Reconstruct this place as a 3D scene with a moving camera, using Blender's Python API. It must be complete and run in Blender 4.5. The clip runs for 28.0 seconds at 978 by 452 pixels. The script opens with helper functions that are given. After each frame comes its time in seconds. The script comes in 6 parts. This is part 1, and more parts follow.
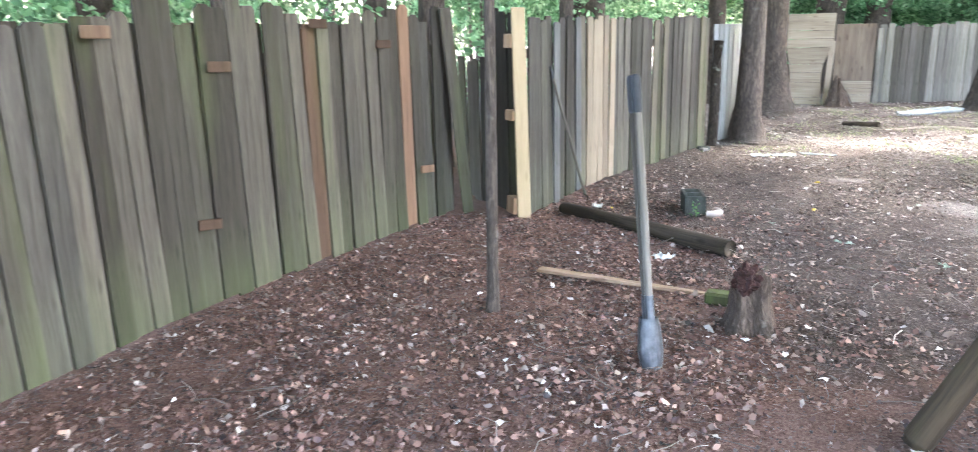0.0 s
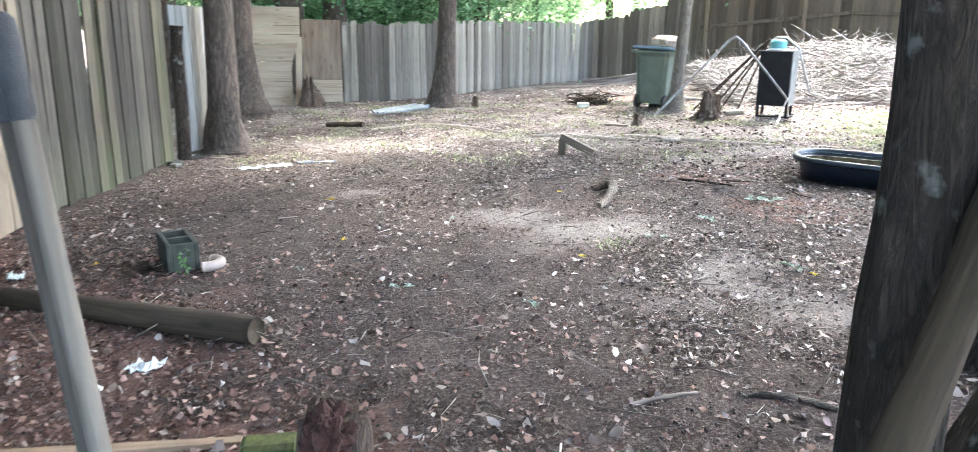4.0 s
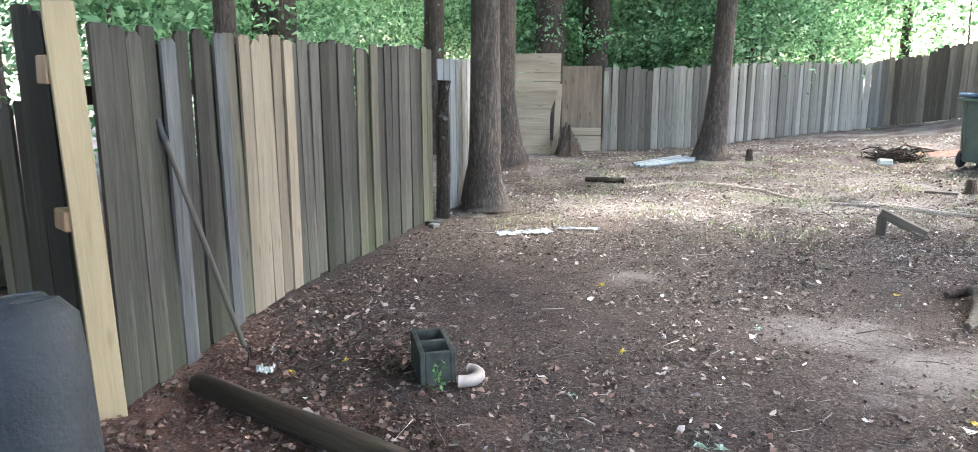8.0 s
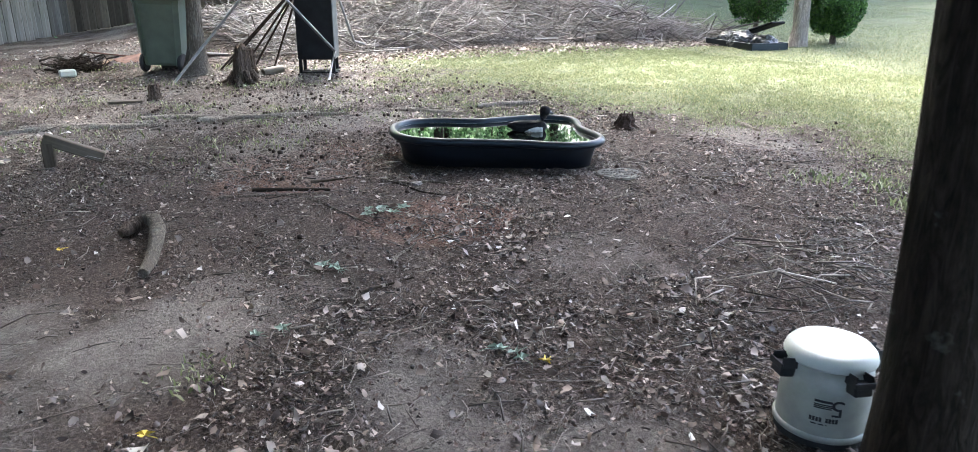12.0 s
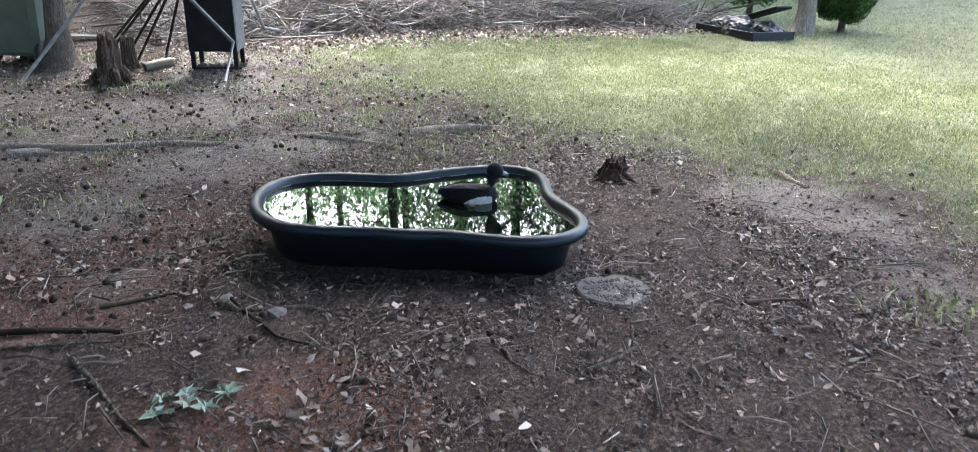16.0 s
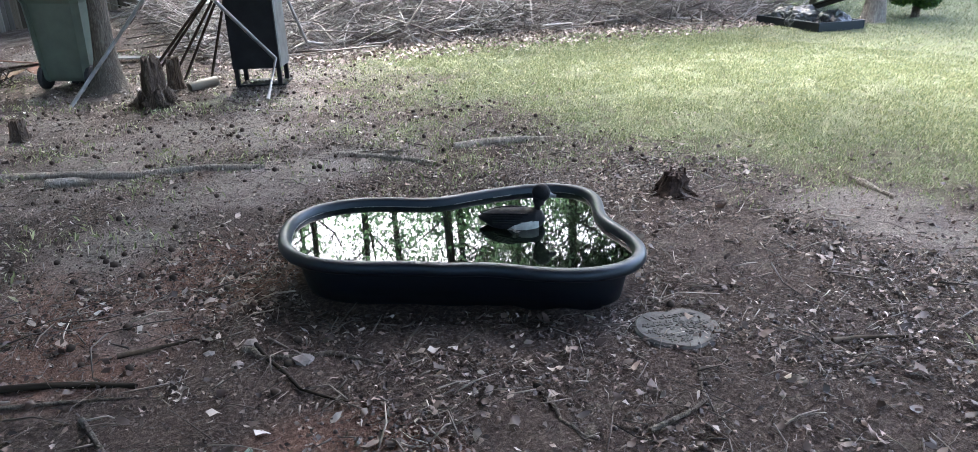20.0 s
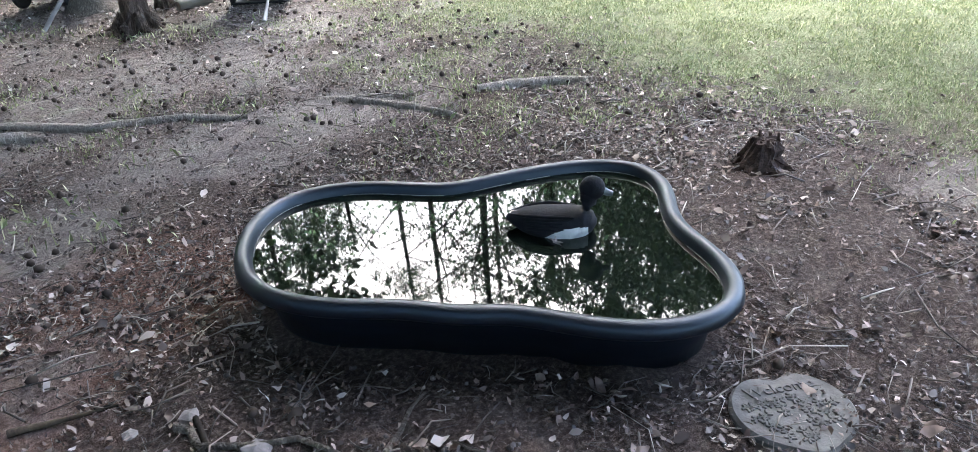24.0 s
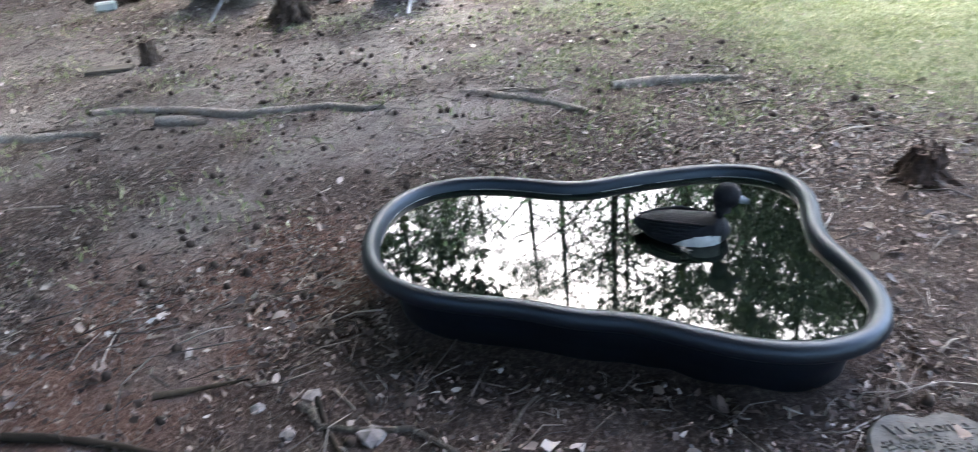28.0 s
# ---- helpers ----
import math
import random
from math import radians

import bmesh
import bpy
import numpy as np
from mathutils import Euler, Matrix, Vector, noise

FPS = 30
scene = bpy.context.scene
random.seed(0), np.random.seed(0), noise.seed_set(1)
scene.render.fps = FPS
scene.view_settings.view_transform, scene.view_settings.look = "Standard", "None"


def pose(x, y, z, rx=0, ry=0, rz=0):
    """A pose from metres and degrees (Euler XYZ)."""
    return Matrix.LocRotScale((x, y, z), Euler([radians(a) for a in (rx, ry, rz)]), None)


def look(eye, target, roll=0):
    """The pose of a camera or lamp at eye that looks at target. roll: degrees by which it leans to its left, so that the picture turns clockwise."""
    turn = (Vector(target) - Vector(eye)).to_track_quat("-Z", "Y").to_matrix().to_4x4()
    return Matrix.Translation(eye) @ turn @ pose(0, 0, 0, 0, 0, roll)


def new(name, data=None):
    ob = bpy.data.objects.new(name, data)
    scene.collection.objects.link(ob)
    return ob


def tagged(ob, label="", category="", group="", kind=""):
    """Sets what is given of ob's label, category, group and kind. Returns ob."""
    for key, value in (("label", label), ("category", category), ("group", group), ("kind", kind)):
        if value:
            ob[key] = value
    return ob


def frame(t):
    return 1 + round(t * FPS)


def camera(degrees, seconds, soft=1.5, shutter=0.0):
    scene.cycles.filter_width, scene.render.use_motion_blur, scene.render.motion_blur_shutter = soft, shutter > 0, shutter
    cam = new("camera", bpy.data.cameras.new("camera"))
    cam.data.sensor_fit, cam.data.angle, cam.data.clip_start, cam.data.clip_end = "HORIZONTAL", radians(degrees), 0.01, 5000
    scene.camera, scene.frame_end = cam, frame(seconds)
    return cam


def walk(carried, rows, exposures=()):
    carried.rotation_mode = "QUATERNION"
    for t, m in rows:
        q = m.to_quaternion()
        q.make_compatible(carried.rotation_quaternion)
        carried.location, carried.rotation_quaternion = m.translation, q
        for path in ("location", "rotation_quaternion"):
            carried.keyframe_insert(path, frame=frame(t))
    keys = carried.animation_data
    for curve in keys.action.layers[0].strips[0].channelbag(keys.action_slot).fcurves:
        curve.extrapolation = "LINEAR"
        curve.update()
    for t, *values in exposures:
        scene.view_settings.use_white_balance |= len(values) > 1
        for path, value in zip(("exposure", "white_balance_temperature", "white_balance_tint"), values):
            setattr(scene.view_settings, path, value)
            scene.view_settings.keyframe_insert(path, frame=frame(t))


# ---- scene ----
cam = camera(66.1, 28.0, 0.5, 0.3)
PATH = [
    (0, (2.685, -1.600, 1.798), (1.435, -0.225, 1.318), -1.6),
    (0.1, (2.629, -1.546, 1.790), (1.428, -0.125, 1.325), -1.6),
    (0.2, (2.574, -1.492, 1.782), (1.419, -0.004, 1.425), -1.6),
    (0.3, (2.518, -1.438, 1.774), (1.313, 0.016, 1.448), -1.6),
    (0.4, (2.462, -1.385, 1.765), (1.333, 0.125, 1.418), -1.7),
    (0.5, (2.407, -1.331, 1.757), (1.285, 0.175, 1.361), -1.7),
    (0.6, (2.351, -1.277, 1.749), (1.236, 0.228, 1.326), -1.7),
    (1, (2.193, -1.094, 1.735), (1.097, 0.432, 1.336), -2.7),
    (1.2, (2.150, -0.957, 1.739), (1.096, 0.621, 1.446), 0.9),
    (1.6, (2.134, -0.823, 1.743), (1.227, 0.846, 1.461), -0.2),
    (2, (2.037, -0.666, 1.695), (1.384, 1.109, 1.359), -0.5),
    (2.1, (2.010, -0.610, 1.681), (1.422, 1.193, 1.380), -0.1),
    (2.7, (1.778, -0.338, 1.612), (1.550, 1.515, 1.161), -2.7),
    (3, (1.709, -0.201, 1.602), (1.534, 1.630, 1.051), -1.4),
    (3.6, (1.687, 0.169, 1.615), (1.517, 2.031, 1.182), 0.1),
    (4, (1.605, 0.393, 1.550), (1.522, 2.249, 1.069), 0.6),
    (4.5, (1.423, 0.665, 1.545), (1.582, 2.523, 1.088), -1.0),
    (6.5, (1.111, 1.479, 1.609), (0.921, 3.328, 1.126), 0.7),
    (6.9, (1.102, 1.497, 1.604), (0.617, 3.296, 1.141), -0.1),
    (7, (1.116, 1.502, 1.614), (0.547, 3.267, 1.116), -1.3),
    (7.4, (1.028, 1.475, 1.678), (0.324, 3.219, 1.293), 0.6),
    (7.5, (1.072, 1.466, 1.679), (0.353, 3.200, 1.276), 0.3),
    (8, (1.084, 1.425, 1.708), (0.410, 3.179, 1.314), -0.2),
    (8.5, (1.057, 1.442, 1.688), (0.496, 3.237, 1.301), -0.3),
    (9, (1.064, 1.418, 1.683), (0.556, 3.232, 1.314), -0.7),
    (9.5, (1.077, 1.480, 1.657), (0.709, 3.315, 1.227), -1.3),
    (9.7, (1.132, 1.488, 1.650), (0.913, 3.345, 1.212), -1.9),
    (10, (1.239, 1.636, 1.619), (1.350, 3.485, 1.115), -1.7),
    (10.3, (1.350, 1.889, 1.565), (1.762, 3.694, 1.053), -2.0),
    (10.5, (1.510, 1.976, 1.566), (2.019, 3.762, 1.083), 0.1),
    (11, (1.662, 2.244, 1.567), (2.363, 3.918, 0.940), -0.9),
    (11.5, (1.722, 2.539, 1.550), (2.631, 4.165, 1.089), -0.6),
    (11.7, (1.760, 2.636, 1.536), (2.775, 4.184, 1.027), 0.8),
    (12, (1.775, 2.760, 1.547), (2.780, 4.279, 0.938), 0.2),
    (12.5, (1.905, 3.033, 1.529), (2.895, 4.569, 0.942), 0.5),
    (14.5, (2.571, 3.945, 1.608), (3.612, 5.397, 0.905), -1.4),
    (15, (2.765, 4.138, 1.594), (3.910, 5.503, 0.876), -1.5),
    (15.5, (3.015, 4.347, 1.597), (4.234, 5.611, 0.821), 0.2),
    (16, (3.190, 4.472, 1.635), (4.248, 5.918, 0.948), 1.2),
    (16.5, (3.265, 4.558, 1.659), (4.344, 6.008, 1.011), 0.9),
    (17, (3.267, 4.576, 1.680), (4.294, 6.071, 1.049), -0.8),
    (17.5, (3.255, 4.567, 1.668), (4.276, 6.050, 1.001), -1.1),
    (18, (3.243, 4.554, 1.671), (4.260, 6.039, 1.002), -0.7),
    (18.5, (3.254, 4.510, 1.670), (4.288, 5.994, 1.027), -2.2),
    (19, (3.225, 4.540, 1.676), (4.261, 6.019, 1.025), -2.7),
    (19.5, (3.254, 4.601, 1.647), (4.287, 6.077, 0.982), -3.8),
    (20, (3.437, 4.728, 1.630), (4.375, 6.258, 0.947), -2.0),
    (20.5, (3.589, 4.852, 1.606), (4.481, 6.372, 0.845), -4.5),
    (21, (3.714, 5.119, 1.587), (4.642, 6.626, 0.841), -1.7),
    (21.5, (3.735, 5.274, 1.617), (4.678, 6.727, 0.787), -0.1),
    (23.5, (3.972, 5.560, 1.602), (4.813, 7.040, 0.713), -3.2),
    (24, (3.975, 5.577, 1.619), (4.783, 7.066, 0.713), -3.2),
    (24.5, (3.969, 5.580, 1.607), (4.821, 7.052, 0.718), -2.2),
    (25, (3.960, 5.582, 1.593), (4.760, 7.060, 0.663), -2.8),
    (25.5, (3.953, 5.583, 1.611), (4.745, 7.087, 0.716), -2.7),
    (26, (3.956, 5.582, 1.622), (4.690, 7.135, 0.763), -3.2),
    (26.5, (3.998, 5.576, 1.642), (4.776, 7.119, 0.804), -2.9),
    (27, (4.033, 5.580, 1.628), (4.868, 7.090, 0.785), -2.8),
    (27.5, (4.050, 5.592, 1.620), (4.834, 7.126, 0.773), -3.9),
    (28, (4.010, 5.606, 1.620), (4.514, 7.226, 0.720), -5.3),
]
EXPOSURES = [(0.0, 5.78, 6450, 11), (1.0, 6.0, 6350, 11), (2.0, 5.45, 6400, 9), (4.0, 5.45, 6400, 9), (7.0, 5.2, 6400, 9), (9.0, 5.15, 6400, 9), (10.5, 4.8, 6300, 9), (11.0, 4.45, 6300, 9), (12.0, 4.24, 6250, 9), (16.0, 3.92, 6100, 9), (21.0, 3.9, 6000, 10), (24.0, 4.22, 5930, 9), (28.0, 4.22, 5930, 10)]
walk(cam, [(t, look(eye, target, roll)) for t, eye, target, roll in PATH], EXPOSURES)

# ---------- world, sun ----------
SUN_EL, SUN_AZ = 52.0, 22.0     # degrees; azimuth clockwise from +y
world = bpy.data.worlds.new("world")
scene.world = world
world.use_nodes = True
wn = world.node_tree.nodes
sky = wn.new("ShaderNodeTexSky")
sky.sky_type = "NISHITA"
sky.sun_disc = False
sky.sun_elevation, sky.sun_rotation = radians(SUN_EL), radians(SUN_AZ)
sky.air_density, sky.dust_density, sky.ozone_density = 0.9, 5.0, 0.8
wn["Background"].inputs["Strength"].default_value = 0.15
world.node_tree.links.new(sky.outputs[0], wn["Background"].inputs["Color"])

sun_data = bpy.data.lights.new("sun", "SUN")
sun_data.energy, sun_data.angle, sun_data.color = 1.7, radians(7.0), (1.0, 0.96, 0.9)
sun = new("sun", sun_data)
sd = Vector((math.sin(radians(SUN_AZ)) * math.cos(radians(SUN_EL)),
             math.cos(radians(SUN_AZ)) * math.cos(radians(SUN_EL)), math.sin(radians(SUN_EL))))
sun.matrix_world = look((0, 0, 30), Vector((0, 0, 30)) - sd)

rng = random.Random(7)
nrg = np.random.default_rng(11)


# ---------- ground shape ----------
def smooth(a, b, v):
    v = np.clip((v - a) / (b - a), 0, 1)
    return v * v * (3 - 2 * v)


def gz(x, y):
    """Height of the yard: a gentle rise to the east, a bank along the far fence."""
    x, y = np.asarray(x, float), np.asarray(y, float)
    z = 0.03 * np.clip(x + 1.92, 0, 12)
    z = z + 0.75 * smooth(14.5, 21, y) * smooth(3, 9, x) + 0.45 * smooth(13, 30, x)
    bump = (np.sin(x * 2.1 + 0.6 * y) * np.sin(y * 1.7 - 0.4 * x) * 0.012
            + np.sin(x * 5.3 + 1.3) * np.sin(y * 4.7 + 0.5) * 0.006)
    return z + bump


def gh(x, y):
    return float(gz(x, y))


def lattice(i, j, seed):
    v = np.sin(i * 127.1 + j * 311.7 + seed * 74.7) * 43758.5453
    return v - np.floor(v)


def fbm(x, y, scale, seed, octaves=4):
    """Soft value noise about 0.5."""
    x, y = np.asarray(x, float) * scale, np.asarray(y, float) * scale
    out, amp, tot = 0.0, 1.0, 0.0
    for o in range(octaves):
        i, j = np.floor(x), np.floor(y)
        fx, fy = smooth(0, 1, x - i), smooth(0, 1, y - j)
        a = lattice(i, j, seed + o) * (1 - fx) + lattice(i + 1, j, seed + o) * fx
        b = lattice(i, j + 1, seed + o) * (1 - fx) + lattice(i + 1, j + 1, seed + o) * fx
        out, tot, amp = out + amp * (a * (1 - fy) + b * fy), tot + amp, amp * 0.55
        x, y = x * 2.03 + 5.1, y * 2.03 + 1.7
    return out / tot


# worn places: centre, radii, strength
WORN = ((1.6, 6.3, 0.55, 0.38, 1.0), (2.3, 5.85, 0.65, 0.48, 1.12), (2.9, 4.85, 0.48, 0.57, 1.0), (3.2, 4.15, 0.45, 0.42, 0.85), (2.35, 4.3, 0.5, 0.35, 0.55),
        (4.9, 9.6, 0.9, 0.6, 0.95), (4.6, 10.9, 1.1, 0.9, 0.9), (5.6, 11.9, 0.9, 1.2, 0.8), (7.0, 6.6, 0.4, 0.8, 1.0), (6.6, 5.75, 0.4, 0.4, 0.8),
        (0.4, 7.25, 0.6, 0.35, 0.55), (6.3, 7.0, 0.5, 0.5, 0.4), (3.9, 11.8, 1.0, 0.9, 0.5), (4.3, 5.25, 0.6, 0.5, 0.55), (3.4, 7.7, 0.7, 0.6, 0.35), (3.55, 8.75, 0.7, 0.6, 0.7))
LAWN_Y = (3.0, 5.3, 5.9, 6.4, 7.6, 8.5, 9.2, 11.0, 14.0)
LAWN_X = (6.7, 6.45, 6.85, 7.25, 7.0, 6.6, 6.2, 6.3, 6.6)


def worn(x, y):
    """How bare and trodden the soil is, 0 to 1."""
    b = np.zeros_like(np.asarray(x, float))
    for cx, cy, rx, ry, a in WORN:
        b = np.maximum(b, a * np.exp(-((x - cx) / rx) ** 2 - ((y - cy) / ry) ** 2))
    b = np.maximum(b, 0.5 * smooth(8.2, 10.8, y))
    return smooth(0.15, 0.95, b * 0.95 + (fbm(x, y, 1.9, 3, 5) - 0.5) * 1.0 + 0.05)


def reddish(x, y):
    b = np.exp(-((x - 3.65) / 0.8) ** 2 - ((y - 8.1) / 0.8) ** 2)
    b = np.maximum(b, 0.9 * np.exp(-((x - 3.95) / 0.6) ** 2 - ((y - 6.5) / 0.5) ** 2))
    b = np.maximum(b, 0.8 * smooth(5.4, 2.6, y + 0.7 * x))
    return smooth(0.3, 0.75, b + (fbm(x, y, 1.3, 17) - 0.5) * 0.9)


def turfy(x, y):
    """Where the lawn grows, thin at its worn edge."""
    e = x - np.interp(y, LAWN_Y, LAWN_X) + (fbm(x, y, 1.1, 29) - 0.5) * 1.5
    t = smooth(-0.55, 1.5, e + (fbm(x, y, 4.2, 37) - 0.5) * 1.1)
    t = np.maximum(t, 0.5 * smooth(0.58, 0.72, fbm(x, y, 0.8, 41)) * smooth(8.6, 10.5, y))
    return t * np.where(x < 12.6, smooth(15.2, 14.2, y + 0.33 * (x - 6)), 1.0)


def gp(x, y, dz=0.0):
    return (x, y, gh(x, y) + dz)


# ---------- materials ----------
class Mat:
    """A node material on a Principled shader, with short ways to wire textures."""

    def __init__(self, name, rough=0.7, metal=0.0, color=(0.5, 0.5, 0.5)):
        self.m = bpy.data.materials.new(name)
        self.m.use_nodes = True
        self.t = self.m.node_tree
        self.b = self.t.nodes["Principled BSDF"]
        self.b.inputs["Roughness"].default_value = rough
        self.b.inputs["Metallic"].default_value = metal
        if rough > 0.75:
            self.b.inputs["Specular IOR Level"].default_value = 0.2
        self.b.inputs["Base Color"].default_value = (*color, 1)

    def n(self, kind, **props):
        node = self.t.nodes.new(kind)
        for k, v in props.items():
            if k == "operation":
                node.operation = v
            elif k == "blend_type":
                node.blend_type = v
            elif k == "data_type":
                node.data_type = v
        return node

    def link(self, a, b):
        self.t.links.new(a, b)

    def coord(self, which="Object", scale=(1, 1, 1)):
        c = self.n("ShaderNodeTexCoord")
        mp = self.n("ShaderNodeMapping")
        mp.inputs["Scale"].default_value = scale
        self.link(c.outputs[which], mp.inputs["Vector"])
        return mp.outputs[0]

    def pos(self, scale=(1, 1, 1)):
        g = self.n("ShaderNodeNewGeometry")
        mp = self.n("ShaderNodeMapping")
        mp.inputs["Scale"].default_value = scale
        self.link(g.outputs["Position"], mp.inputs["Vector"])
        return mp.outputs[0]

    def noise(self, vec, scale, detail=4.0, rough=0.55, dist=0.0):
        t = self.n("ShaderNodeTexNoise")
        t.inputs["Scale"].default_value = scale
        t.inputs["Detail"].default_value = detail
        t.inputs["Roughness"].default_value = rough
        t.inputs["Distortion"].default_value = dist
        self.link(vec, t.inputs["Vector"])
        return t.outputs["Fac"]

    def ramp(self, fac, stops):
        r = self.n("ShaderNodeValToRGB")
        els = r.color_ramp.elements
        while len(els) < len(stops):
            els.new(0.5)
        for e, (p, c) in zip(els, stops):
            e.position = p
            e.color = (*c, 1) if len(c) == 3 else c
        self.link(fac, r.inputs["Fac"])
        return r.outputs["Color"]

    def step(self, fac, lo, hi):
        r = self.n("ShaderNodeMapRange")
        r.inputs["From Min"].default_value = lo
        r.inputs["From Max"].default_value = hi
        self.link(fac, r.inputs["Value"])
        return r.outputs["Result"]

    def mix(self, fac, a, b, blend="MIX"):
        x = self.n("ShaderNodeMix", data_type="RGBA", blend_type=blend)
        if isinstance(fac, float):
            x.inputs[0].default_value = fac
        else:
            self.link(fac, x.inputs[0])
        for v, s in ((a, x.inputs[6]), (b, x.inputs[7])):
            if isinstance(v, tuple):
                s.default_value = (*v, 1)
            else:
                self.link(v, s)
        return x.outputs[2]

    def math(self, op, a, b=0.0):
        x = self.n("ShaderNodeMath", operation=op)
        for v, s in ((a, x.inputs[0]), (b, x.inputs[1])):
            if isinstance(v, (int, float)):
                s.default_value = v
            else:
                self.link(v, s)
        return x.outputs[0]

    def random(self):
        return self.n("ShaderNodeObjectInfo").outputs["Random"]

    def island(self):
        return self.n("ShaderNodeNewGeometry").outputs["Random Per Island"]

    def color(self, c):
        self.link(c, self.b.inputs["Base Color"])
        return self

    def rough(self, r):
        self.link(r, self.b.inputs["Roughness"])
        return self

    def bump(self, h, strength=0.4, dist=0.01):
        b = self.n("ShaderNodeBump")
        b.inputs["Strength"].default_value = strength
        b.inputs["Distance"].default_value = dist
        self.link(h, b.inputs["Height"])
        self.link(b.outputs[0], self.b.inputs["Normal"])
        return self


def wood(name, dark, mid, light, green=0.0, rough=0.85, stain=True, foot=0.0, spread_=1.0):
    """Weathered sawn boards, grain along local z, each board a little different."""
    k = Mat(name, rough)
    grain = k.noise(k.coord("Object", (24, 24, 1.3)), 1.0, 7, 0.66, 0.9)
    broad = k.noise(k.coord("Object", (5, 5, 0.9)), 1.0, 3)
    c = k.ramp(grain, [(0.24, dark), (0.47, mid), (0.76, light)])
    knot = k.n("ShaderNodeTexVoronoi")
    knot.inputs["Scale"].default_value = 1.0
    k.link(k.coord("Object", (9, 9, 2.6)), knot.inputs["Vector"])
    c = k.mix(k.math("MULTIPLY", k.step(knot.outputs["Distance"], 0.2, 0.09), 0.8), c, dark)
    rnd = k.random()
    tone = k.ramp(rnd, [(0.0, (0.42, 0.39, 0.36)), (0.35, (0.8, 0.78, 0.74)), (0.7, (1.05, 1.02, 0.97)), (1.0, (1.5, 1.44, 1.36))])
    c = k.mix(spread_, c, k.mix(1.0, c, tone, "MULTIPLY"))
    c = k.mix(k.step(broad, 0.45, 0.75), c, k.mix(0.6, c, dark))
    if stain:
        p = k.pos((3.1, 3.1, 0.5))
        c = k.mix(k.math("MULTIPLY", k.step(k.noise(p, 1.0, 3), 0.52, 0.75), green), c, (0.10, 0.13, 0.035))
    if foot:
        sep = k.n("ShaderNodeSeparateXYZ")
        k.link(k.pos(), sep.inputs[0])
        up = k.math("ADD", sep.outputs[2], k.math("MULTIPLY", k.noise(k.pos((6, 6, 1.5)), 1.0, 4), -0.9))
        c = k.mix(k.math("MULTIPLY", k.step(up, 0.25, -0.35), foot), c, (0.075, 0.1, 0.035))
    k.color(c).bump(grain, 0.7, 0.006)
    return k.m


M_BOARD_A = wood("board_weathered_olive", (0.0191, 0.0159, 0.0122), (0.0573, 0.0498, 0.0393), (0.1, 0.0901, 0.0734), 0.25, foot=0.22)
M_BOARD_B = wood("board_weathered_grey", (0.0159, 0.0139, 0.012), (0.0451, 0.0404, 0.0344), (0.0894, 0.0822, 0.0716), 0.05, foot=0.12)
M_BOARD_TAN = wood("board_tan", (0.096, 0.0736, 0.0512), (0.168, 0.134, 0.0976), (0.232, 0.192, 0.144), 0.05, spread_=0.6)
# Shade of the corner return panel and recessed joints is put into this colour.
M_BOARD_SHADED = wood("board_shaded", (0.018, 0.0143, 0.011), (0.039, 0.032, 0.0245), (0.066, 0.055, 0.043), 0.2)
M_BOARD_RUST = wood("board_reddish", (0.046, 0.027, 0.017), (0.093, 0.056, 0.036), (0.128, 0.084, 0.057), 0.12)
M_BOARD_PALE = wood("board_pale_grey", (0.12, 0.122, 0.122), (0.21, 0.215, 0.216), (0.31, 0.32, 0.32), 0.05)
M_BOARD_BROWN = wood("board_brown", (0.0403, 0.031, 0.0223), (0.0837, 0.0645, 0.0471), (0.124, 0.0992, 0.0744), 0.1)
M_BOARD_SLATE = wood("board_blue_grey", (0.022, 0.022, 0.0215), (0.062, 0.063, 0.063), (0.118, 0.12, 0.12), 0.0)
M_BOARD_TANB = wood("plywood_brown", (0.09, 0.066, 0.05), (0.18, 0.138, 0.108), (0.25, 0.2, 0.16), 0.1)
M_BOARD_BACK = wood("board_silvered", (0.063, 0.0558, 0.0477), (0.162, 0.149, 0.131), (0.27, 0.252, 0.225), 0.1)
M_BOARD_BONE = wood("board_bone_grey", (0.11, 0.1, 0.088), (0.2, 0.186, 0.168), (0.3, 0.283, 0.26), 0.05)
M_BOARD_MID = wood("board_brown_grey", (0.05, 0.041, 0.032), (0.13, 0.108, 0.086), (0.21, 0.18, 0.15), 0.1)
M_YELLOW = wood("fresh_lumber", (0.153, 0.111, 0.0574), (0.203, 0.153, 0.0857), (0.245, 0.191, 0.115), 0.0, 0.7, False)
M_ENDGRAIN = wood("cut_end_grain", (0.198, 0.112, 0.066), (0.297, 0.185, 0.112), (0.363, 0.244, 0.158), 0.0, 0.8, False)
M_PLY = wood("plank_panel", (0.25, 0.19, 0.14), (0.38, 0.3, 0.225), (0.47, 0.39, 0.305), 0.0, 0.8, False, spread_=0.3)
M_LOG = wood("old_log", (0.0112, 0.0084, 0.00619), (0.0326, 0.0242, 0.0169), (0.0675, 0.0529, 0.0371), 0.04)
M_HANDLE = wood("worn_handle", (0.09, 0.078, 0.066), (0.17, 0.152, 0.132), (0.25, 0.23, 0.2), 0.05, 0.6)
